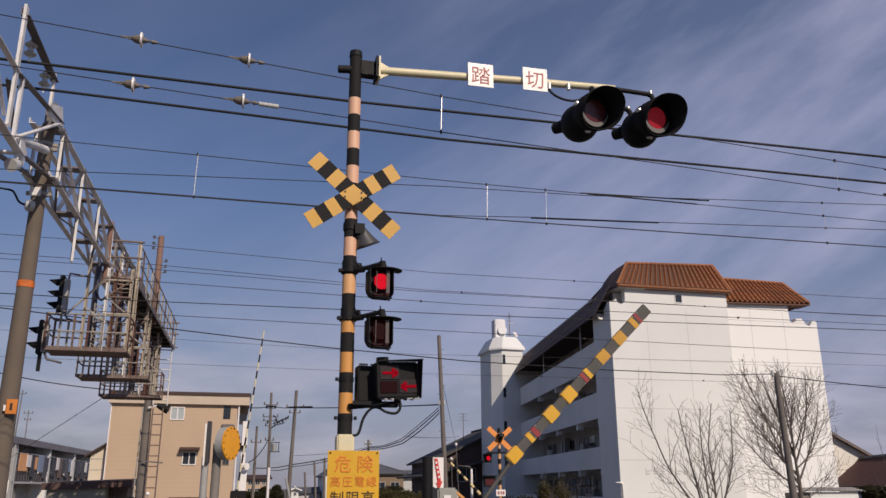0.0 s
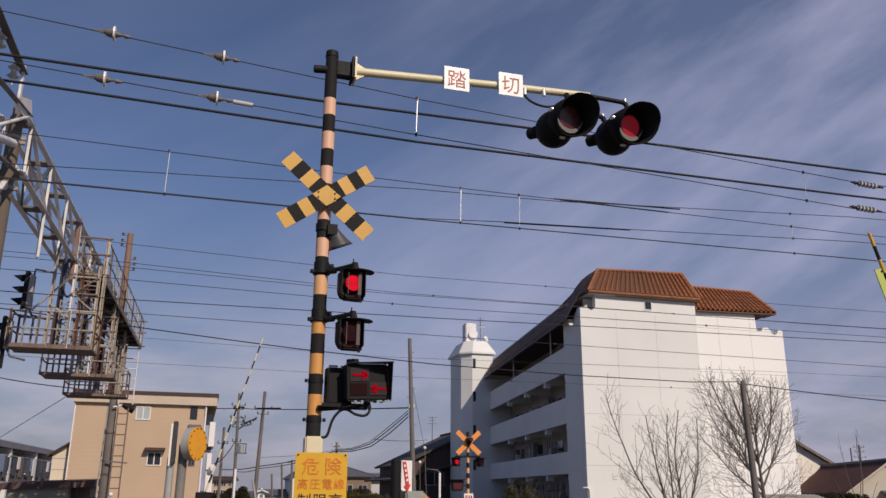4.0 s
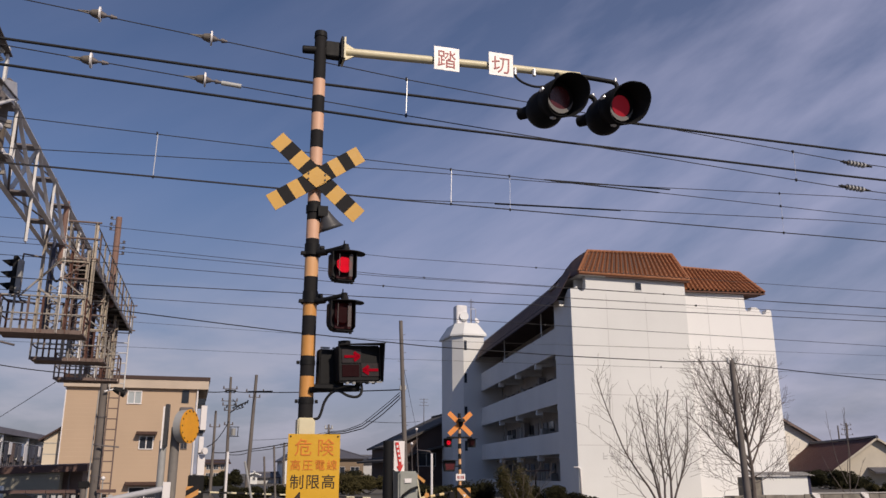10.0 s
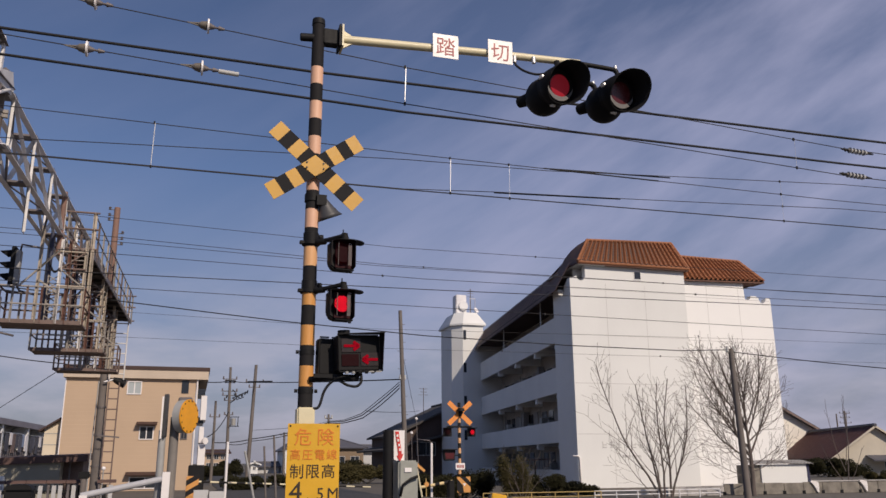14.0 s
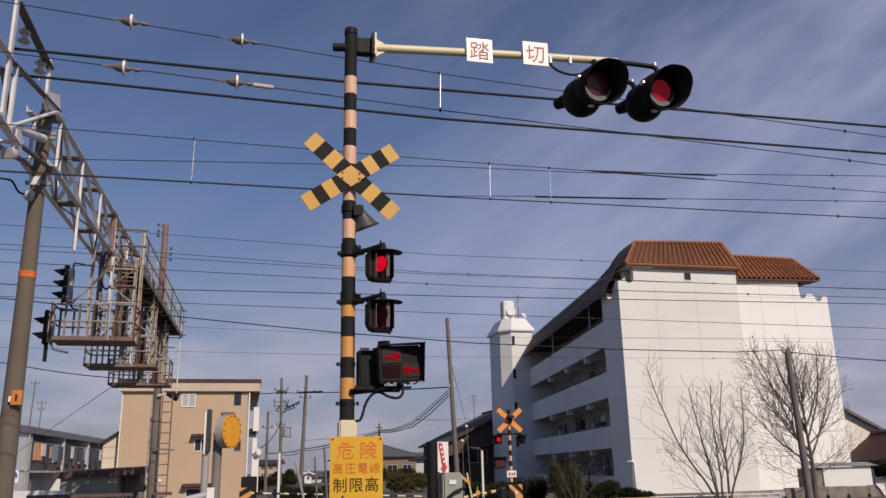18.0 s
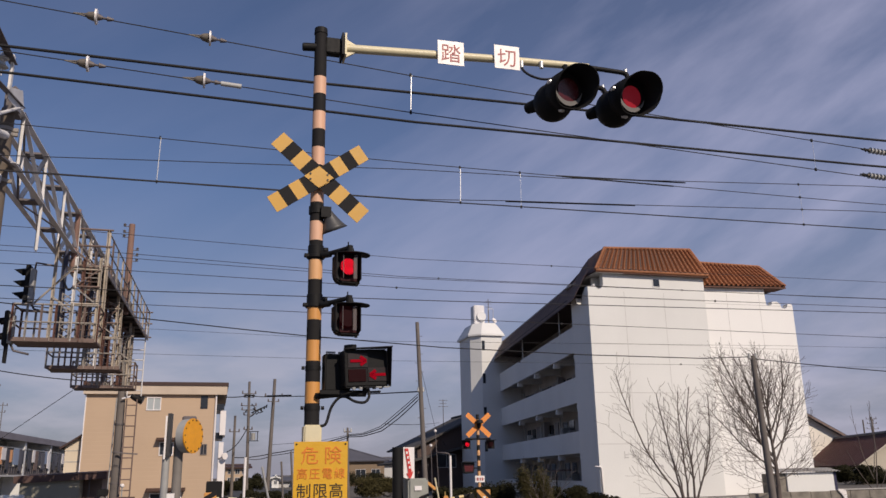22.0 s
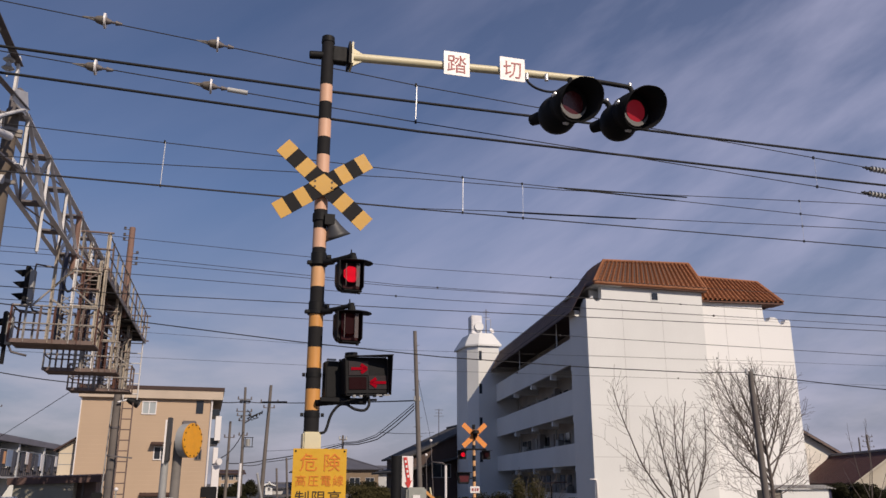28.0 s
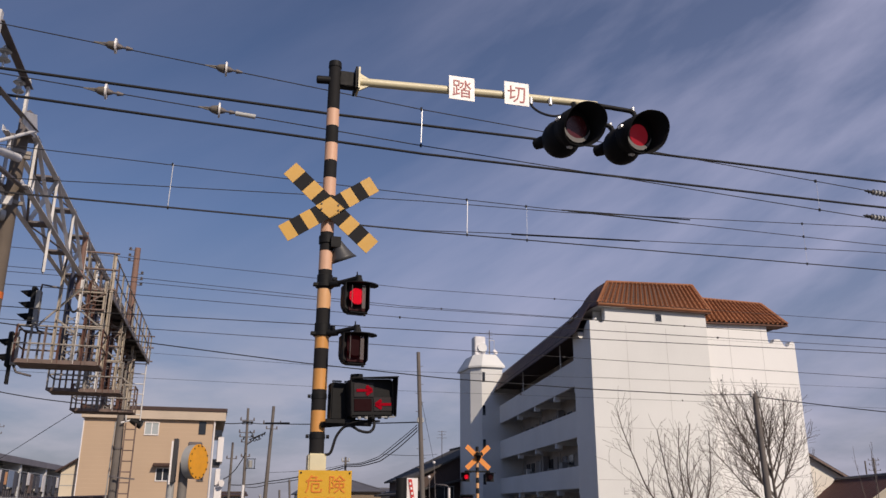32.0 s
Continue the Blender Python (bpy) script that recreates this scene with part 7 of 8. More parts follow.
part("panel", bm, mat("grey_cabinet_paint", (0.10, 0.097, 0.095), 0.6, grime=0.25), t)
bm = B()
span(bm, -0.020, -0.006, -0.06, 0.06, 1.68, 2.03)
part("panel_edge", bm, WHITE_BOARD, t)
bm = B()
rod(bm, (0, 0, 0), (0, 0, 1.75), 0.03, seg=12)
part("post", bm, GREY_PAINT, t)
t = thing("guard_pipe", -0.21, 7.3, 0, "pale grey guard pipe on a short white post", "guard rail")
bm = B()
rod(bm, (0, 0, 1.355), (-0.62, 0.0, 1.23), 0.026, seg=12)
part("pipe", bm, PIPE_GREY, t)
for x, h in ((0.02, 1.41), (-0.6, 1.235)):
    bm = B()
    span(bm, x - 0.03, x + 0.03, -0.03, 0.03, 0, h)
    part("post", bm, WHITE_BOARD, t)

# ---- shed, fences, wall ----
ROOF_BROWN = mat("dull_brown_sheet", (0.115, 0.066, 0.055), 0.8, var=0.2, grime=0.3, gscale=1.2)
t = thing("storage_shed", -4.9, 33, 0, "low grey shed with a brown roof", "shed")
SHED = mat("dull_shed_boards", (0.30, 0.28, 0.22), 0.85, var=0.12)
bm = B()
span(bm, -1.55, 0.42, 0, 3, 0, 1.56)
part("wall", bm, SHED, t)
bm = B()
span(bm, 0.42, 1.08, 0.9, 3, 0, 1.58)
part("recess_wall", bm, RUST, t)
bm = B()
span(bm, 0.62, 0.68, 0.7, 0.76, 0, 1.58)
part("prop", bm, GALV_DARK, t)
bm = B()
slab(bm, [(-1.75, -0.16, 1.69), (1.32, -0.16, 1.81), (1.32, 3.3, 1.90), (-1.75, 3.3, 1.78)], 0.24)
part("roof", bm, ROOF_BROWN, t)
DULL_YELLOW = mat("weathered_yellow_pipe", (0.46, 0.32, 0.11), 0.6, var=0.15, grime=0.35, gscale=3)
t = thing("guard_fence", 10.3, 29, 0, "dull yellow pipe guard fence along the far lane", "fence", "fences")
for k in range(6):
    bm = B()
    rod(bm, (0.95 * k, 0, 0), (0.95 * k, 0, 0.35), 0.022, seg=8)
    part("post", bm, DULL_YELLOW, t)
for z in (0.18, 0.34):
    bm = B()
    rod(bm, (0, 0, z), (4.75, 0, z), 0.017, seg=8)
    part("rail", bm, DULL_YELLOW, t)
t = thing("guard_fence", 15.3, 30, 0, "pale pipe guard fence along the far lane", "fence", "fences")
for k in range(7):
    bm = B()
    rod(bm, (0.95 * k, 0, 0), (0.95 * k, 0, 0.33), 0.028, seg=8)
    part("post", bm, GALV, t)
for z in (0.16, 0.31):
    bm = B()
    rod(bm, (0, 0, z), (5.7, 0, z), 0.022, seg=8)
    part("rail", bm, GALV, t)
FENCE_GREY = mat("mossy_concrete", (0.26, 0.235, 0.20), 0.9, var=0.25, grime=0.5, gscale=2.5, bump=0.5)
COPING = mat("pale_concrete_coping", (0.46, 0.44, 0.42), 0.9, var=0.15, grime=0.3, gscale=2)
t = thing("panel_fence", 21.95, 31, 0, "brownish weathered concrete panel fence with dark slots", "fence", "fences")
for k in range(13):
    bm = B()
    span(bm, 1.02 * k, 1.02 * k + 1.0, 0, 0.08, 0, 0.47 + 0.012 * ((k * 5) % 3))
    soften(bm, 0.012, 1)
    part("panel", bm, FENCE_GREY, t)
    # raised black block in place of the darkness inside an open slot
    bm = B()
    span(bm, 1.02 * k - 0.10, 1.02 * k + 0.05, -0.03, -0.004, 0, 0.14)
    part("dark_slot", bm, BLACK, t)
    if k > 3:
        bm = B()
        span(bm, 1.02 * k + 0.4, 1.02 * k + 1.41, -0.05, 0.12, 0.505, 0.55)
        part("coping", bm, COPING, t, "pale concrete coping")
t = thing("low_wall", 19.2, 31, 0, "low pale mossy wall below the tree", "wall")
for k in range(3):
    bm = B()
    span(bm, 0.92 * k, 0.92 * k + 0.90, 0, 0.2, 0, 0.36)
    soften(bm, 0.015, 1)
    part("panel", bm, COPING, t)
for x in (26.42, 29.08):
    t = thing("white_cloth", x, 30.93, 0.0, "white cloth bag hung over the fence", "cloth", "cloths on the fence")
    bm = B()
    for (xa, za, wa), (xb, zb, wb) in (((0.05, 0.56, 0.10), (0.14, 0.50, 0.20)), ((0.14, 0.50, 0.20), (0.24, 0.32, 0.12)), ((0.24, 0.32, 0.12), (0.30, 0.06, 0.03))):
        prism(bm, [(xa - wa, za), (xa + wa, za - 0.02), (xb + wb, zb - 0.01), (xb - wb, zb)], "y", -0.02, 0.066)
    part("fold", bm, WHITE_BOARD, t)
t = thing("low_white_wall", 29.29, 38, 0, "low white outbuilding with a tiled coping", "outbuilding")
bm = B()
span(bm, 0, 2.92, 0, 1.2, 0, 1.2)
part("wall", bm, WHITE_WALL, t)
bm = B()
span(bm, -0.66, 0, 0.1, 1.2, 0, 1.18)
part("side_wall", bm, FENCE_GREY, t, "grey stained side wall")
bm = B()
span(bm, 2.92, 3.14, 0.05, 1.2, 0, 1.2)
part("side_cover", bm, mat("dark_blue_sheet", (0.030, 0.030, 0.075), 0.6), t, "dark blue sheet on the end")
tiled_slope(t, [(-0.75, -0.2, 1.2), (3.25, -0.2, 1.2), (3.25, 0.7, 1.40), (-0.75, 0.7, 1.40)], 2, 18, COPING, r=0.05)


# ---- bare trees and shrubs ----
def limb_piece(verts, faces, p, q, r, r2):
    d = (q - p).normalized()
    u = d.orthogonal().normalized()
    v = d.cross(u)
    n = 7 if r > 0.02 else 4
    i = len(verts)
    for c, rr in ((p, r), (q, r2)):
        for k in range(n):
            a = 2 * math.pi * k / n
            verts.append(c + (u * math.cos(a) + v * math.sin(a)) * rr)
    for k in range(n):
        m = (k + 1) % n
        faces.append((i + k, i + m, i + n + m, i + n + k))


def twig(mesh, p, d, length, r, depth, rnd, rise, dense=1.0):
    """A limb that slowly turns upwards, with finer shoots set alternately along it at sharp angles."""
    n = max(4, int(length / (0.17 if depth else 0.13)))
    side = rnd.choice((-1, 1))
    for k in range(n):
        wob = 0.075 if depth else 0.11
        d = (d + Vector((rnd.uniform(-1, 1) * wob, rnd.uniform(-1, 1) * wob, rnd.uniform(-0.5, 1) * wob + rise / n))).normalized()
        q = p + d * (length / n)
        r2 = max(0.0055, r * (1 - 1.05 / n))
        limb_piece(*mesh, p, q, r, r2)
        p, r = q, r2
        if depth > 0 and k > 0.14 * n:
            for tries in range(2 if depth > 1 else 1):
                if rnd.random() > (0.62 if depth > 1 else 0.70) * dense:
                    continue
                side = -side
                a = radians(rnd.uniform(20, 46)) * side
                out = Vector((d.x * math.cos(a) + d.z * math.sin(a), d.y + rnd.uniform(-0.55, 0.55), d.z * math.cos(a) - d.x * math.sin(a))).normalized()
                left = length * (1 - k / n)
                size = (left * 0.45 + 0.35) * rnd.uniform(0.55, 1.15) if depth > 1 else rnd.uniform(0.22, 0.62)
                twig(mesh, p, out, size, max(0.0072, r * (0.52 if depth > 1 else 0.6)), depth - 1, rnd, 0.22, dense)


def fan_tree(x, y, label, trunk, limbs, seed, depth=2, dense=1.0):
    """Bare tree: limbs of (offset, height on the trunk, lean in degrees from upright, rise, depth lean, length, radius)."""
    t = thing("bare_tree", x, y, 0, label, "tree", "bare trees")
    rnd = random.Random(seed)
    if trunk:
        bm = B()
        p = Vector((0, 0, 0))
        for k in range(8):
            q = p + Vector((rnd.uniform(-0.03, 0.03) - 0.012, rnd.uniform(-0.03, 0.03), trunk / 8))
            rod(bm, p, q, 0.115 - 0.010 * k, 0.105 - 0.010 * k, seg=12, caps=False)
            p = q
        part("trunk", bm, BARK, t)
    for off, z, lean, rise, deep, length, r in limbs:
        mesh = ([], [])
        a = radians(lean)
        twig(mesh, Vector((off - 0.012 * z, 0, z)), Vector((math.sin(a), deep, math.cos(a))).normalized(), length, r, depth, rnd, rise, dense)
        me = bpy.data.meshes.new("limb")
        me.from_pydata(mesh[0], [], mesh[1])
        me.materials.append(BARK)
        ob = new("limb", me)
        ob.parent = t
    return t


fan_tree(18.32, 30, "bare many-stemmed tree with thin upright branches", 0,
         [(-0.05, 0, -32, 0.05, 0.12, 5.9, 0.05), (-0.02, 0, -21, -0.05, -0.2, 4.7, 0.05), (0.0, 0, -7, -0.1, 0.2, 3.5, 0.04), (0.1, 0, 3, -0.1, -0.1, 4.6, 0.05),
          (0.42, 0, 0, -0.3, 0.1, 5.1, 0.055), (0.45, 0, 8, 0.1, -0.15, 4.6, 0.05), (-0.3, 0, -41, 0.1, 0.1, 2.6, 0.025)], 5, 2, 0.66)
fan_tree(22.65, 30, "bare spreading tree with dense fine twigs", 3.2,
         [(0, 0.75, -84, 0.1, 0.1, 2.4, 0.025), (0, 1.2, -78, 0.25, -0.2, 2.2, 0.028), (0, 1.2, 72, 0.2, -0.1, 2.0, 0.026), (0, 1.45, -60, 0.45, 0.15, 3.6, 0.045), (0, 1.6, -34, 0.15, -0.2, 5.0, 0.055),
          (0, 1.6, 36, 0.2, 0.2, 3.9, 0.05), (0, 2.0, -46, 0.35, 0.3, 3.9, 0.045), (0, 2.4, 20, 0.1, -0.2, 3.7, 0.045), (0, 2.8, -24, 0.1, 0.15, 3.5, 0.045), (0, 3.0, -9, 0.0, -0.15, 3.0, 0.045), (0, 3.1, 9, 0.0, 0.2, 2.9, 0.045),
          (0, 2.2, 48, 0.4, -0.3, 2.8, 0.035), (0, 1.9, -56, 0.5, -0.35, 3.4, 0.04), (0, 2.6, -36, 0.2, 0.1, 3.8, 0.04), (0, 2.9, 28, 0.2, 0.1, 3.1, 0.04), (0, 2.7, -16, 0.1, 0.3, 3.5, 0.04), (0, 1.0, 84, 0.15, 0.2, 2.2, 0.024), (0, 3.2, -2, 0.0, 0.1, 3.1, 0.04)], 23, 2, 1.12)
fan_tree(29.35, 32, "small bare sapling by the fence", 0, [(0.0, 0, 5, -0.1, 0.0, 4.2, 0.03), (-0.02, 0.3, -48, 0.7, 0.0, 2.3, 0.024), (0.0, 0.9, -16, 0.1, 0.1, 3.1, 0.022), (0.05, 0.25, 46, 0.35, 0.0, 2.0, 0.022), (0.02, 1.2, 18, 0.1, 0.1, 2.6, 0.02)], 3, 1, 0.35)
fan_tree(12.45, 30.6, "thin bush with olive twigs beside the white building", 0, [(0.02 * k, 0, -40 + 11 * k, 0.1, 0.3 * (-1) ** k, 1.5 + 0.12 * (k % 4), 0.014) for k in range(8)], 9, 1)


def shrub(x, y, w, d, h, n, seed, label, leaf=1.0, material=None, loose=0.0):
    """An evergreen bush: small leaves thrown round uneven lobes, thinning out at the rim."""
    t = thing("shrub", x, y, 0, label, "shrub", "evergreen shrubs")
    rnd = random.Random(seed)
    verts, faces = [], []
    lobes = [(rnd.uniform(-0.7, 0.7) * w, rnd.uniform(-0.5, 0.5) * d, rnd.uniform(0.18, 0.70) * h, rnd.uniform(0.20, 0.36)) for k in range(15)]
    for k in range(n):
        lx, ly, lz, lr = rnd.choice(lobes)
        a, b = rnd.uniform(0, 2 * math.pi), rnd.uniform(-1, 1)
        rr = lr * (rnd.random() ** 0.45) * (1.0 + loose * rnd.random() ** 4)
        c = Vector((lx + rr * w * math.cos(a) * math.sqrt(1 - b * b), ly + rr * d * math.sin(a) * math.sqrt(1 - b * b), max(0.05, lz + rr * h * b)))
        s = rnd.uniform(0.035, 0.085) * leaf
        u = Vector((rnd.uniform(-1, 1), rnd.uniform(-1, 1), rnd.uniform(-0.6, 1.4))).normalized()
        v = u.orthogonal().normalized()
        i = len(verts)
        verts += [c - u * s, c + v * s * 0.4, c + u * s, c - v * s * 0.4]
        faces.append((i, i + 1, i + 2, i + 3))
    me = bpy.data.meshes.new("foliage")
    me.from_pydata(verts, [], faces)
    me.materials.append(material or LEAF)
    ob = new("foliage", me)
    ob.parent = t
    bm = B()
    for k in range(5):
        rod(bm, (rnd.uniform(-0.2, 0.2), 0, 0), (lobes[k][0], lobes[k][1], lobes[k][2]), 0.03, 0.012, seg=6)
    part("stems", bm, BARK, t)


shrub(12.35, 31.0, 0.85, 0.6, 1.85, 7000, 1, "olive feathery evergreen bush beside the white building", 0.8, OLIVE, 0.9)
shrub(10.9, 32.5, 1.3, 0.8, 1.35, 9000, 2, "dark evergreen shrub beside the white building")
shrub(13.9, 32.5, 1.6, 0.8, 1.0, 9000, 11, "low dark evergreen shrub by the fence")
shrub(16.2, 33.5, 1.3, 0.7, 0.7, 6000, 12, "low dark evergreen shrub by the fence")
shrub(9.0, 31.0, 1.5, 0.7, 1.1, 9000, 3, "low dark evergreen shrub by the far signal")
shrub(12.0, 58, 2.6, 1.5, 1.45, 9000, 4, "olive hedge in front of the dark house", 1.6, OLIVE)
shrub(17.5, 100, 3.5, 2, 2.0, 4000, 5, "dark hedge below the far houses", 2.0)
shrub(4.3, 100, 1.9, 1.5, 1.95, 6000, 13, "dark far trees beyond the road", 2.2)
shrub(51.4, 58, 2.2, 1.5, 1.75, 9000, 6, "dark hedge in front of the brown-roofed house", 1.8)
shrub(54.2, 58.5, 2.2, 1.5, 1.65, 9000, 8, "dark hedge in front of the brown-roofed house", 1.8)
shrub(43.6, 45, 1.0, 0.8, 0.75, 4000, 14, "low brown bush behind the fence", 1.2, OLIVE, 0.4)
shrub(0.6, 70, 2.0, 1.5, 1.4, 6000, 7, "dark hedge beyond the tan house", 1.8)
shrub(3.2, 48, 1.6, 1.0, 0.95, 6000, 9, "low dark hedge at the roadside", 1.4)
shrub(5.9, 50, 1.6, 1.0, 0.85, 6000, 10, "low dark hedge at the roadside", 1.4)


# ---- clutter by the far lane ----
for x in (-4.2,):
    t = thing("rubbish_bin", x, 24.2, 0, "black plastic bin with a domed lid", "bin", "bins by the shed")
    bm = B()
    prism(bm, [(-0.26, 0), (0.26, 0), (0.32, 0.82), (-0.32, 0.82)], "y", -0.28, 0.28)
    soften(bm, 0.03)
    part("body", bm, BLACK, t)
    bm = B()
    prism(bm, [(-0.35, 0.82), (0.35, 0.82), (0.30, 0.93), (0.15, 0.98), (-0.15, 0.98), (-0.30, 0.93)], "y", -0.31, 0.31)
    soften(bm, 0.02)
    part("lid", bm, BLACK, t)
t = thing("crossing_cabinet", 0.20, 27.0, 0, "dark blue-black equipment cabinet beyond the tracks", "cabinet")
bm = B()
span(bm, -0.24, 0.24, -0.2, 0.2, 0.12, 1.42)
soften(bm, 0.02)
part("body", bm, BLACK, t)
bm = B()
span(bm, -0.21, 0.21, -0.212, -0.2, 0.2, 1.34)
part("door", bm, BLACK, t)
bm = B()
span(bm, -0.28, 0.28, -0.24, 0.24, 0, 0.12)
part("plinth", bm, GREY_WALL, t)
for x in (5.05, 5.75, 6.45):
    t = thing("road_stud_post", x, 44.0, 0, "dark bollard at the roadside", "bollard", "bollards at the roadside")
    bm = B()
    rod(bm, (0, 0, 0), (0, 0, 0.75), 0.06, seg=12)
    part("post", bm, BLACK, t)
    bm = B()
    rod(bm, (0, 0, 0.58), (0, 0, 0.66), 0.064, seg=12)
    part("band", bm, YELLOW, t)
t = thing("relay_box", -3.1, 28.0, 0, "small black relay box on a short post", "equipment box")
bm = B()
rod(bm, (0, 0, 0), (0, 0, 1.05), 0.09, seg=12)
part("post", bm, OLD_POLE, t)
bm = B()
prism(bm, [(-0.15, 1.04), (0.15, 1.04), (0.17, 1.2), (0.1, 1.26), (-0.15, 1.24)], "y", -0.12, 0.12)
soften(bm, 0.02)
part("box", bm, BLACK, t)


for x0, n in ((-6.4, 6), (-2.72, 1)):
    t = thing("coped_fence", x0, 28.2, 0, "low dark fence with a brown tiled coping", "fence", "fences")
    for k in range(n):
        bm = B()
        prism(bm, [(-0.10, 0.90), (0.10, 0.90), (0.07, 0.97), (0.0, 1.0), (-0.07, 0.97)], "x", 0.56 * k, 0.56 * k + 0.545)
        part("coping", bm, ROOF_BROWN, t)
        bm = B()
        span(bm, 0.56 * k + 0.03, 0.56 * k + 0.10, -0.05, 0.05, 0, 0.9)
        part("post", bm, GALV_DARK, t)
        for j in range(2):
            bm = B()
            span(bm, 0.56 * k + 0.16 + 0.18 * j, 0.56 * k + 0.28 + 0.18 * j, -0.03, 0.03, 0, 0.84)
            part("pale", bm, GREY_WALL if (k + j) % 3 else BLACK, t)
        bm = B()
        span(bm, 0.56 * k, 0.56 * k + 0.545, -0.02, 0.02, 0.60, 0.70)
        part("rail", bm, BLACK, t)
t = thing("spot_lamp", -2.78, 30.4, 0, "small white globe lamp on a slim post", "lamp")
bm = B()
rod(bm, (0, 0, 0), (0, 0, 1.26), 0.02, seg=8)
part("post", bm, GREY_PAINT, t)
bm = B()
bmesh.ops.create_uvsphere(bm, u_segments=16, v_segments=10, radius=0.07, matrix=Matrix.Translation((0, 0, 1.32)))
part("globe", bm, WHITE_BOARD, t)
t = thing("no_parking_sign", -4.82, 20, 0, "round blue traffic sign on a white post", "traffic sign")
bm = B()
rod(bm, (0, 0, 0), (0, 0, 1.70), 0.035, seg=12)
part("post", bm, WHITE_BOARD, t)
bm = B()
span(bm, -0.11, 0.11, -0.05, -0.04, 1.42, 1.68)
part("plate", bm, WHITE_BOARD, t)
bm = B()
rod(bm, (0, -0.06, 1.57), (0, -0.05, 1.57), 0.085, seg=24)
disc = part("disc", bm, SIGN_BLUE, t, "blue sign disc")
bm = B()
bar(bm, (-0.055, -0.064, 1.625), (0.055, -0.064, 1.515), 0.003, 0.022)
part("slash", bm, WHITE_BOARD, disc)
for x, lean, h in ((10.9, -0.18, 3.5), (10.55, -0.07, 2.8)):
    t = thing("globe_lamp", x, 40, 0, "small white globe on a thin dark pole", "lamp", "globe lamps by the dark house")
    bm = B()
    rod(bm, (0, 0, 0), (lean, 0, h), 0.018, seg=6)
    part("pole", bm, GALV_DARK, t)
    bm = B()
    bmesh.ops.create_uvsphere(bm, u_segments=12, v_segments=8, radius=0.075, matrix=Matrix.Translation((lean, 0, h + 0.06)))
    part("globe", bm, WHITE_BOARD, t)
t = thing("marker_stake", 6.70, 24, 0, "yellowish stake leaning at the roadside", "stake")
bm = B()
rod(bm, (0, 0, 0), (-0.27, 0, 1.40), 0.030, 0.026, seg=10)
part("shaft", bm, CREAM, t)
t = thing("reflector_post", 7.03, 25, 0, "small round amber reflector on a thin post", "reflector")
bm = B()
rod(bm, (0, 0, 0), (-0.02, 0, 0.98), 0.018, seg=8)
part("post", bm, DULL_YELLOW, t)
bm = B()
rod(bm, (0, -0.03, 0.80), (0, -0.01, 0.80), 0.075, seg=16)
part("disc", bm, AMBER, t)
for k, x in enumerate((0.28, 0.62)):
    t = thing("concrete_trough", x, 20.0 - 0.1 * k, 0, "pale open concrete cable trough", "cable trough", "troughs beside the tracks")
    bm = B()
    for a, b, c, d in ((-0.16, 0.16, -0.2, -0.16), (-0.16, 0.16, 0.16, 0.2), (-0.16, -0.12, -0.16, 0.16), (0.12, 0.16, -0.16, 0.16)):
        span(bm, a, b, c, d, 0.0, 0.88 - 0.03 * k)
    part("walls", bm, GREY_WALL, t)
    bm = B()
    span(bm, -0.12, 0.12, -0.16, 0.16, 0.0, 0.78)
    part("fill", bm, FENCE_GREY, t)
for x, h, w in ((-6.66, 1.77, 0.11), (-6.98, 1.73, 0.10)):
    t = thing("gate_post", x, 24, 0, "square grey-white gate post", "post", "gate posts")
    bm = B()
    span(bm, -w / 2, w / 2, -w / 2, w / 2, 0, h)
    soften(bm, 0.01, 1)
    part("shaft", bm, GREY_WALL, t)
    bm = B()
    span(bm, -w * 0.6, w * 0.6, -w * 0.6, w * 0.6, h, h + 0.04)
    part("cap", bm, GREY_PAINT, t)
bm = B()
span(bm, -8.6, -5.75, 30.2, 30.4, 0, 1.10)
soften(bm, 0.03, 1)
tagged(part("garden_wall", bm, WHITE_WALL), "low white rendered garden wall", "wall")


# ---- the passing car ----
for x, lean, h, r, m, label in ((1.88, -0.42, 1.77, 0.035, GREY_PAINT, "slender pale grey roadside post leaning to one side"), (2.12, -0.14, 1.9, 0.03, OLD_POLE, "slender weathered roadside post"), (2.40, -0.16, 2.18, 0.032, OLD_POLE, "slender weathered roadside post")):
    t = thing("roadside_post", x, 24, 0, label, "post", "roadside posts")
    bm = B()
    rod(bm, (0, 0, 0), (lean, 0, h), r, r * 0.9, seg=12)
    part("shaft", bm, m, t)
    bm = B()
    rod(bm, (lean, 0, h), (lean * 1.01, 0, h + 0.03), r * 1.15, r * 0.6, seg=12)
    part("cap", bm, m, t)


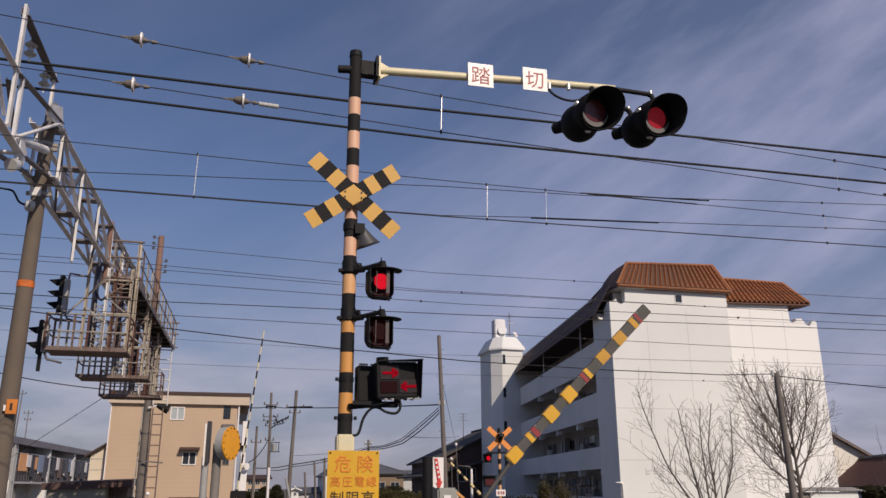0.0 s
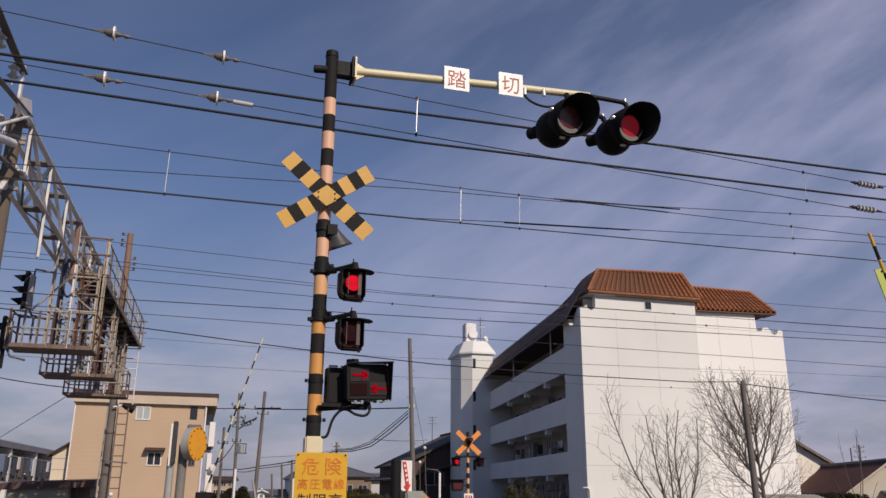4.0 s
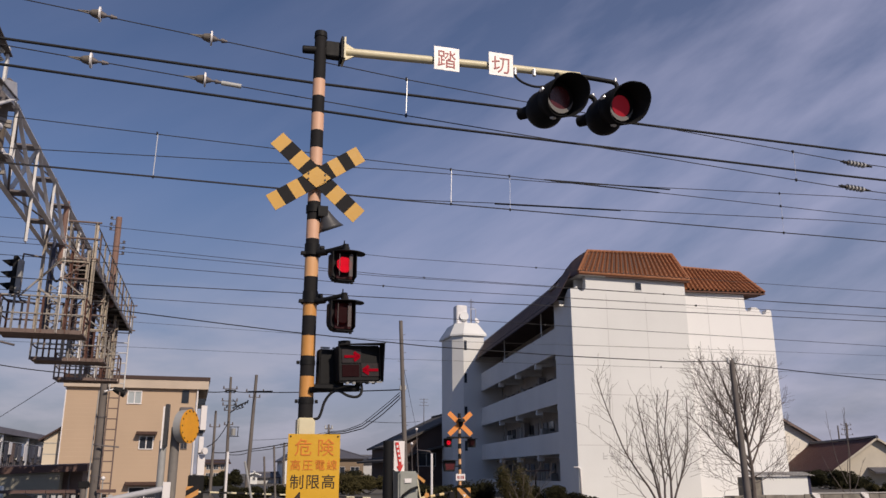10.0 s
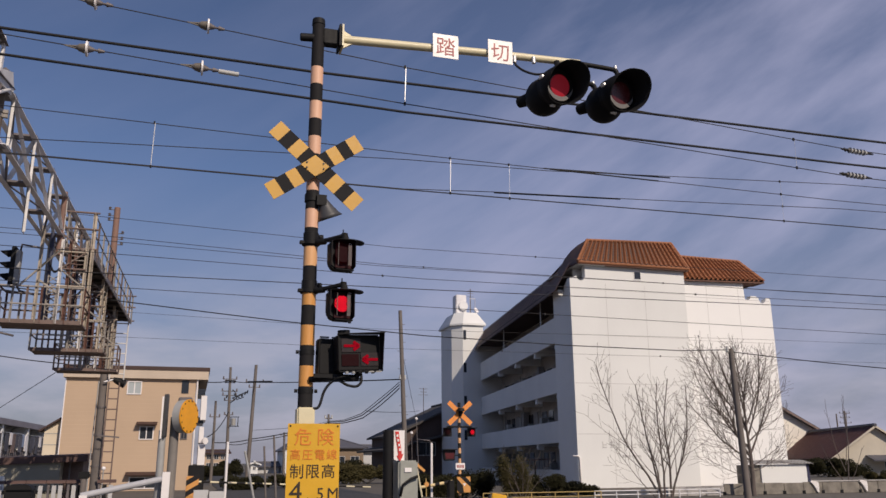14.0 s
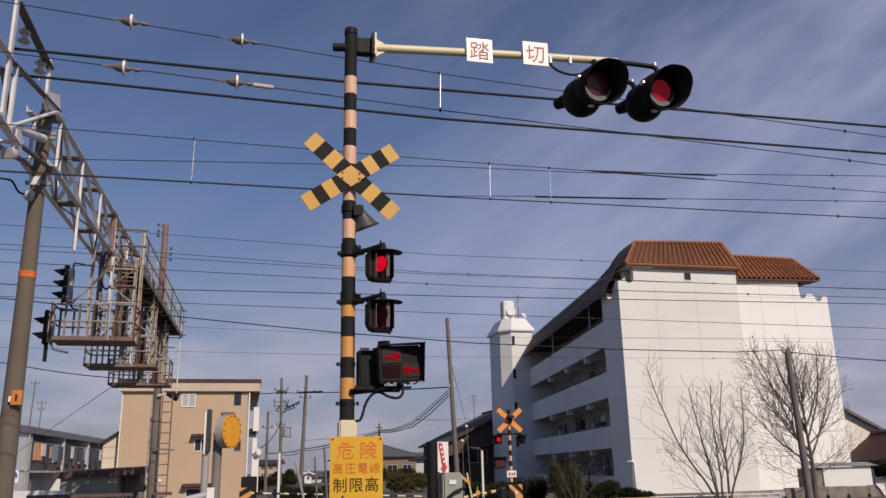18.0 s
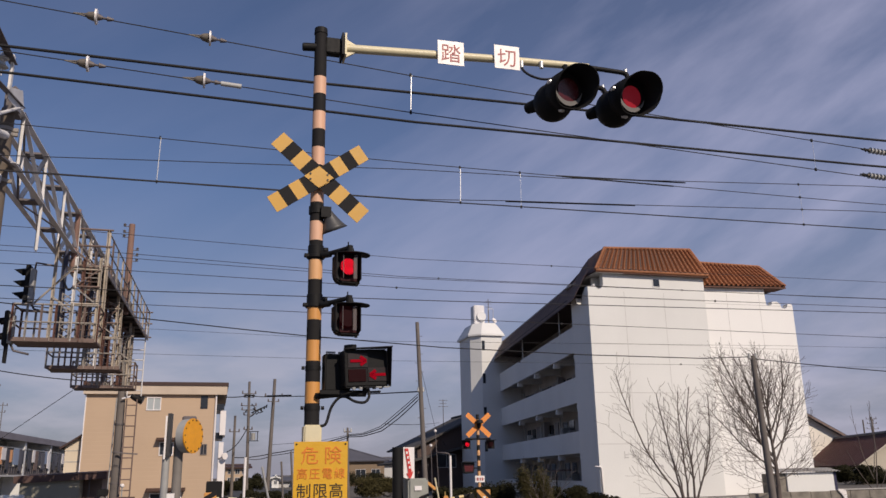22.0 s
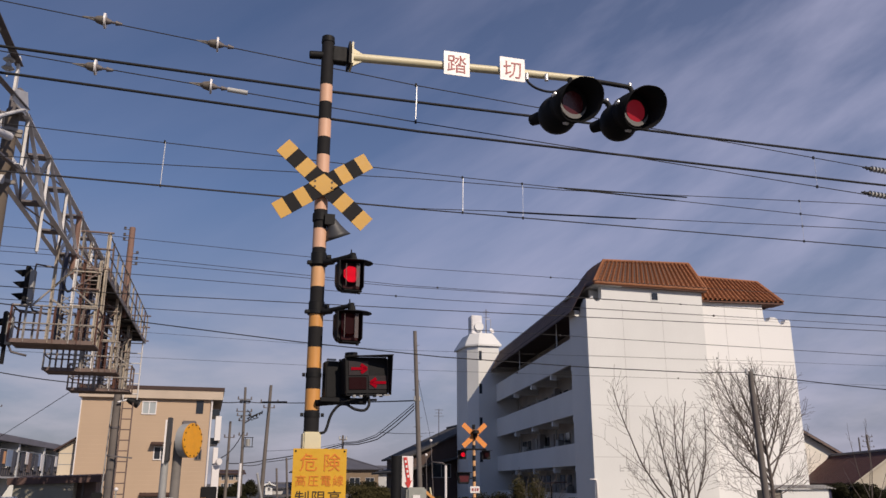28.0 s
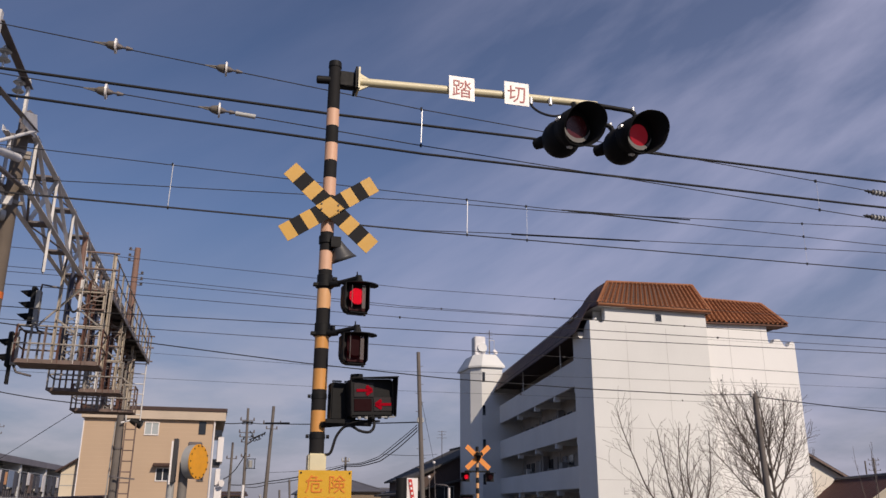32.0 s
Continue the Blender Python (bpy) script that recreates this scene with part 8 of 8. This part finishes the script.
def car():
    c = thing("passing_car", 0, 4.25, 0, "dark saloon car driving along the lane", "car")
    L, Wd = 4.5, 0.86
    prof = [(-2.2, 0.28), (-2.24, 0.5), (-2.12, 0.68), (-1.3, 0.82), (-1.0, 0.86), (1.35, 0.92), (2.1, 0.9), (2.22, 0.72), (2.24, 0.4), (2.1, 0.26), (-2.0, 0.22)]
    bm = B()
    prism(bm, prof, "y", -Wd, Wd)
    soften(bm, 0.05, 3, 0.3)
    for f in bm.faces:
        f.smooth = True
    part("body", bm, CAR_PAINT, c)
    # cabin: rounded arches from front glass to rear glass
    xs = [-1.4 + 3.2 * k / 24 for k in range(25)]

    def roof(x):
        u = (x + 1.4) / 3.2
        return 0.86 + 0.565 * (math.sin(math.pi * min(1, max(0, u)) ** 0.92)) ** 0.45
    bm = B()
    rows = []
    for x in xs:
        zt = roof(x)
        row = []
        for k in range(13):
            a = math.pi * k / 12
            yy = -math.cos(a)
            w = 0.80 - 0.17 * (zt - 0.86) / 0.49
            s = abs(math.sin(a)) ** 0.35
            y = yy * (w + (0.80 - w) * (1 - s))
            row.append(bm.verts.new((x, y, 0.84 + (zt - 0.84) * s)))
        rows.append(row)
    for a, b in zip(rows, rows[1:]):
        for k in range(12):
            f = bm.faces.new((a[k], b[k], b[k + 1], a[k + 1]))
            f.smooth = True
            f.material_index = 0 if 3 <= k <= 8 and 0.24 < (a[0].co.x + 1.4) / 3.2 < 0.74 else 1
    bmesh.ops.recalc_face_normals(bm, faces=bm.faces[:])
    part("cabin", bm, [CAR_PAINT, CAR_GLASS], c, "car cabin with tinted glass")
    for s in (-1, 1):
        bm = B()
        pts = [(x, s * (0.655 + 0.05 * ((x - 0.2) / 1.2) ** 2), roof(x) - 0.055) for x in xs[5:20]]
        tube(bm, pts, 0.012, seg=6)
        part("window_trim", bm, CHROME, c, "chrome window trim")
        bm = B()
        span(bm, -0.95, -0.75, s * 0.9 - 0.1, s * 0.9 + 0.1, 0.86, 0.99)
        soften(bm, 0.03)
        part("mirror", bm, CAR_PAINT, c)
        for x in (-0.1, 0.9):
            bm = B()
            span(bm, x, x + 0.2, s * 0.865 - 0.02, s * 0.865 + 0.02, 0.72, 0.75)
            part("door_handle", bm, CHROME, c)
        for x in (-1.35, 1.35):
            w = new("wheel")
            w.parent = c
            w.matrix_basis = pose(x, s * 0.74, 0.31)
            bm = B()
            rod(bm, (0, -0.1, 0), (0, 0.1, 0), 0.31, seg=28)
            part("tyre", bm, RUBBER, w)
            bm = B()
            rod(bm, (0, -0.11, 0), (0, 0.11, 0), 0.19, seg=20)
            part("rim", bm, ALU, w)
        bm = B()
        span(bm, -2.26, -2.1, s * 0.62 - 0.16, s * 0.62 + 0.16, 0.56, 0.66)
        part("headlight", bm, WHITE_BOARD, c)
        bm = B()
        span(bm, 2.1, 2.26, s * 0.64 - 0.16, s * 0.64 + 0.16, 0.66, 0.78)
        part("tail_light", bm, RED_LENS, c)
    bm = B()
    rod(bm, (1.25, 0, roof(1.25)), (1.5, 0, roof(1.25) + 0.12), 0.006, seg=6)
    part("aerial", bm, BLACK, c)
    return c


CAR = car()


# ---- what moves ----
def motions():
    first = [(0.0, 44.9), (0.3, 40.0), (0.6, 34.8), (0.9, 30.2), (1.2, 25.4), (1.5, 20.3), (1.8, 15.6), (2.1, 10.9), (2.4, 6.4), (2.7, 1.8), (3.0, -2.6), (3.3, -6.6), (3.6, -9.0), (32.0, -9.0)]
    later = [(0.0, 84.0), (3.5, 83.5), (3.8, 78.0), (4.5, 67.0), (5.5, 51.4), (6.1, 43.2), (6.7, 34.5), (7.3, 25.1), (7.9, 16.9), (8.5, 8.2), (8.8, 4.6), (9.3, -2.5), (32.0, -2.5)]
    for arm, rows, sign, z in ((NEAR_LEFT, first, -1, 1.255), (FAR_RIGHT, first, 1, 0.82), (NEAR_RIGHT, later, 1, 1.1), (FAR_LEFT, later, -1, 0.97)):
        walk(arm, [(t, pose(0, 0, z, 0, sign * a, 0)) for t, a in rows])
    walk(CAR, [(0.0, pose(79.13, 4.25, 0)), (32.0, pose(-119.27, 4.25, 0))])
    # flashing lamps: each disc turns its diodes to the front for half of every 1.217 s
    for ob, at, phase in FLASH:
        lit = phase == 0
        rows = [(0.0, at @ pose(0, 0, 0, 0, 0, 0 if lit else 180))]
        k, t = 0, 0.35
        ang = 0 if lit else 180
        while t < 31.9:
            start = round(t * 30) - 1
            whole = 30 * round(t)
            if start < whole < start + 3:
                start = whole - 3 if t * 30 < whole else whole
            if whole == 540:
                start = 538.5 if ob.parent.matrix_basis.translation.z < 4 and not ob.parent.parent.name.startswith("far") else 537
            for j in range(4):
                rows.append(((start + j) / 30, at @ pose(0, 0, 0, 0, 0, ang + 60 * j)))
            ang += 180
            k += 1
            t = 0.35 + 0.609 * k
        rows.append((32.0, at @ pose(0, 0, 0, 0, 0, ang)))
        walk(ob, rows)


motions()
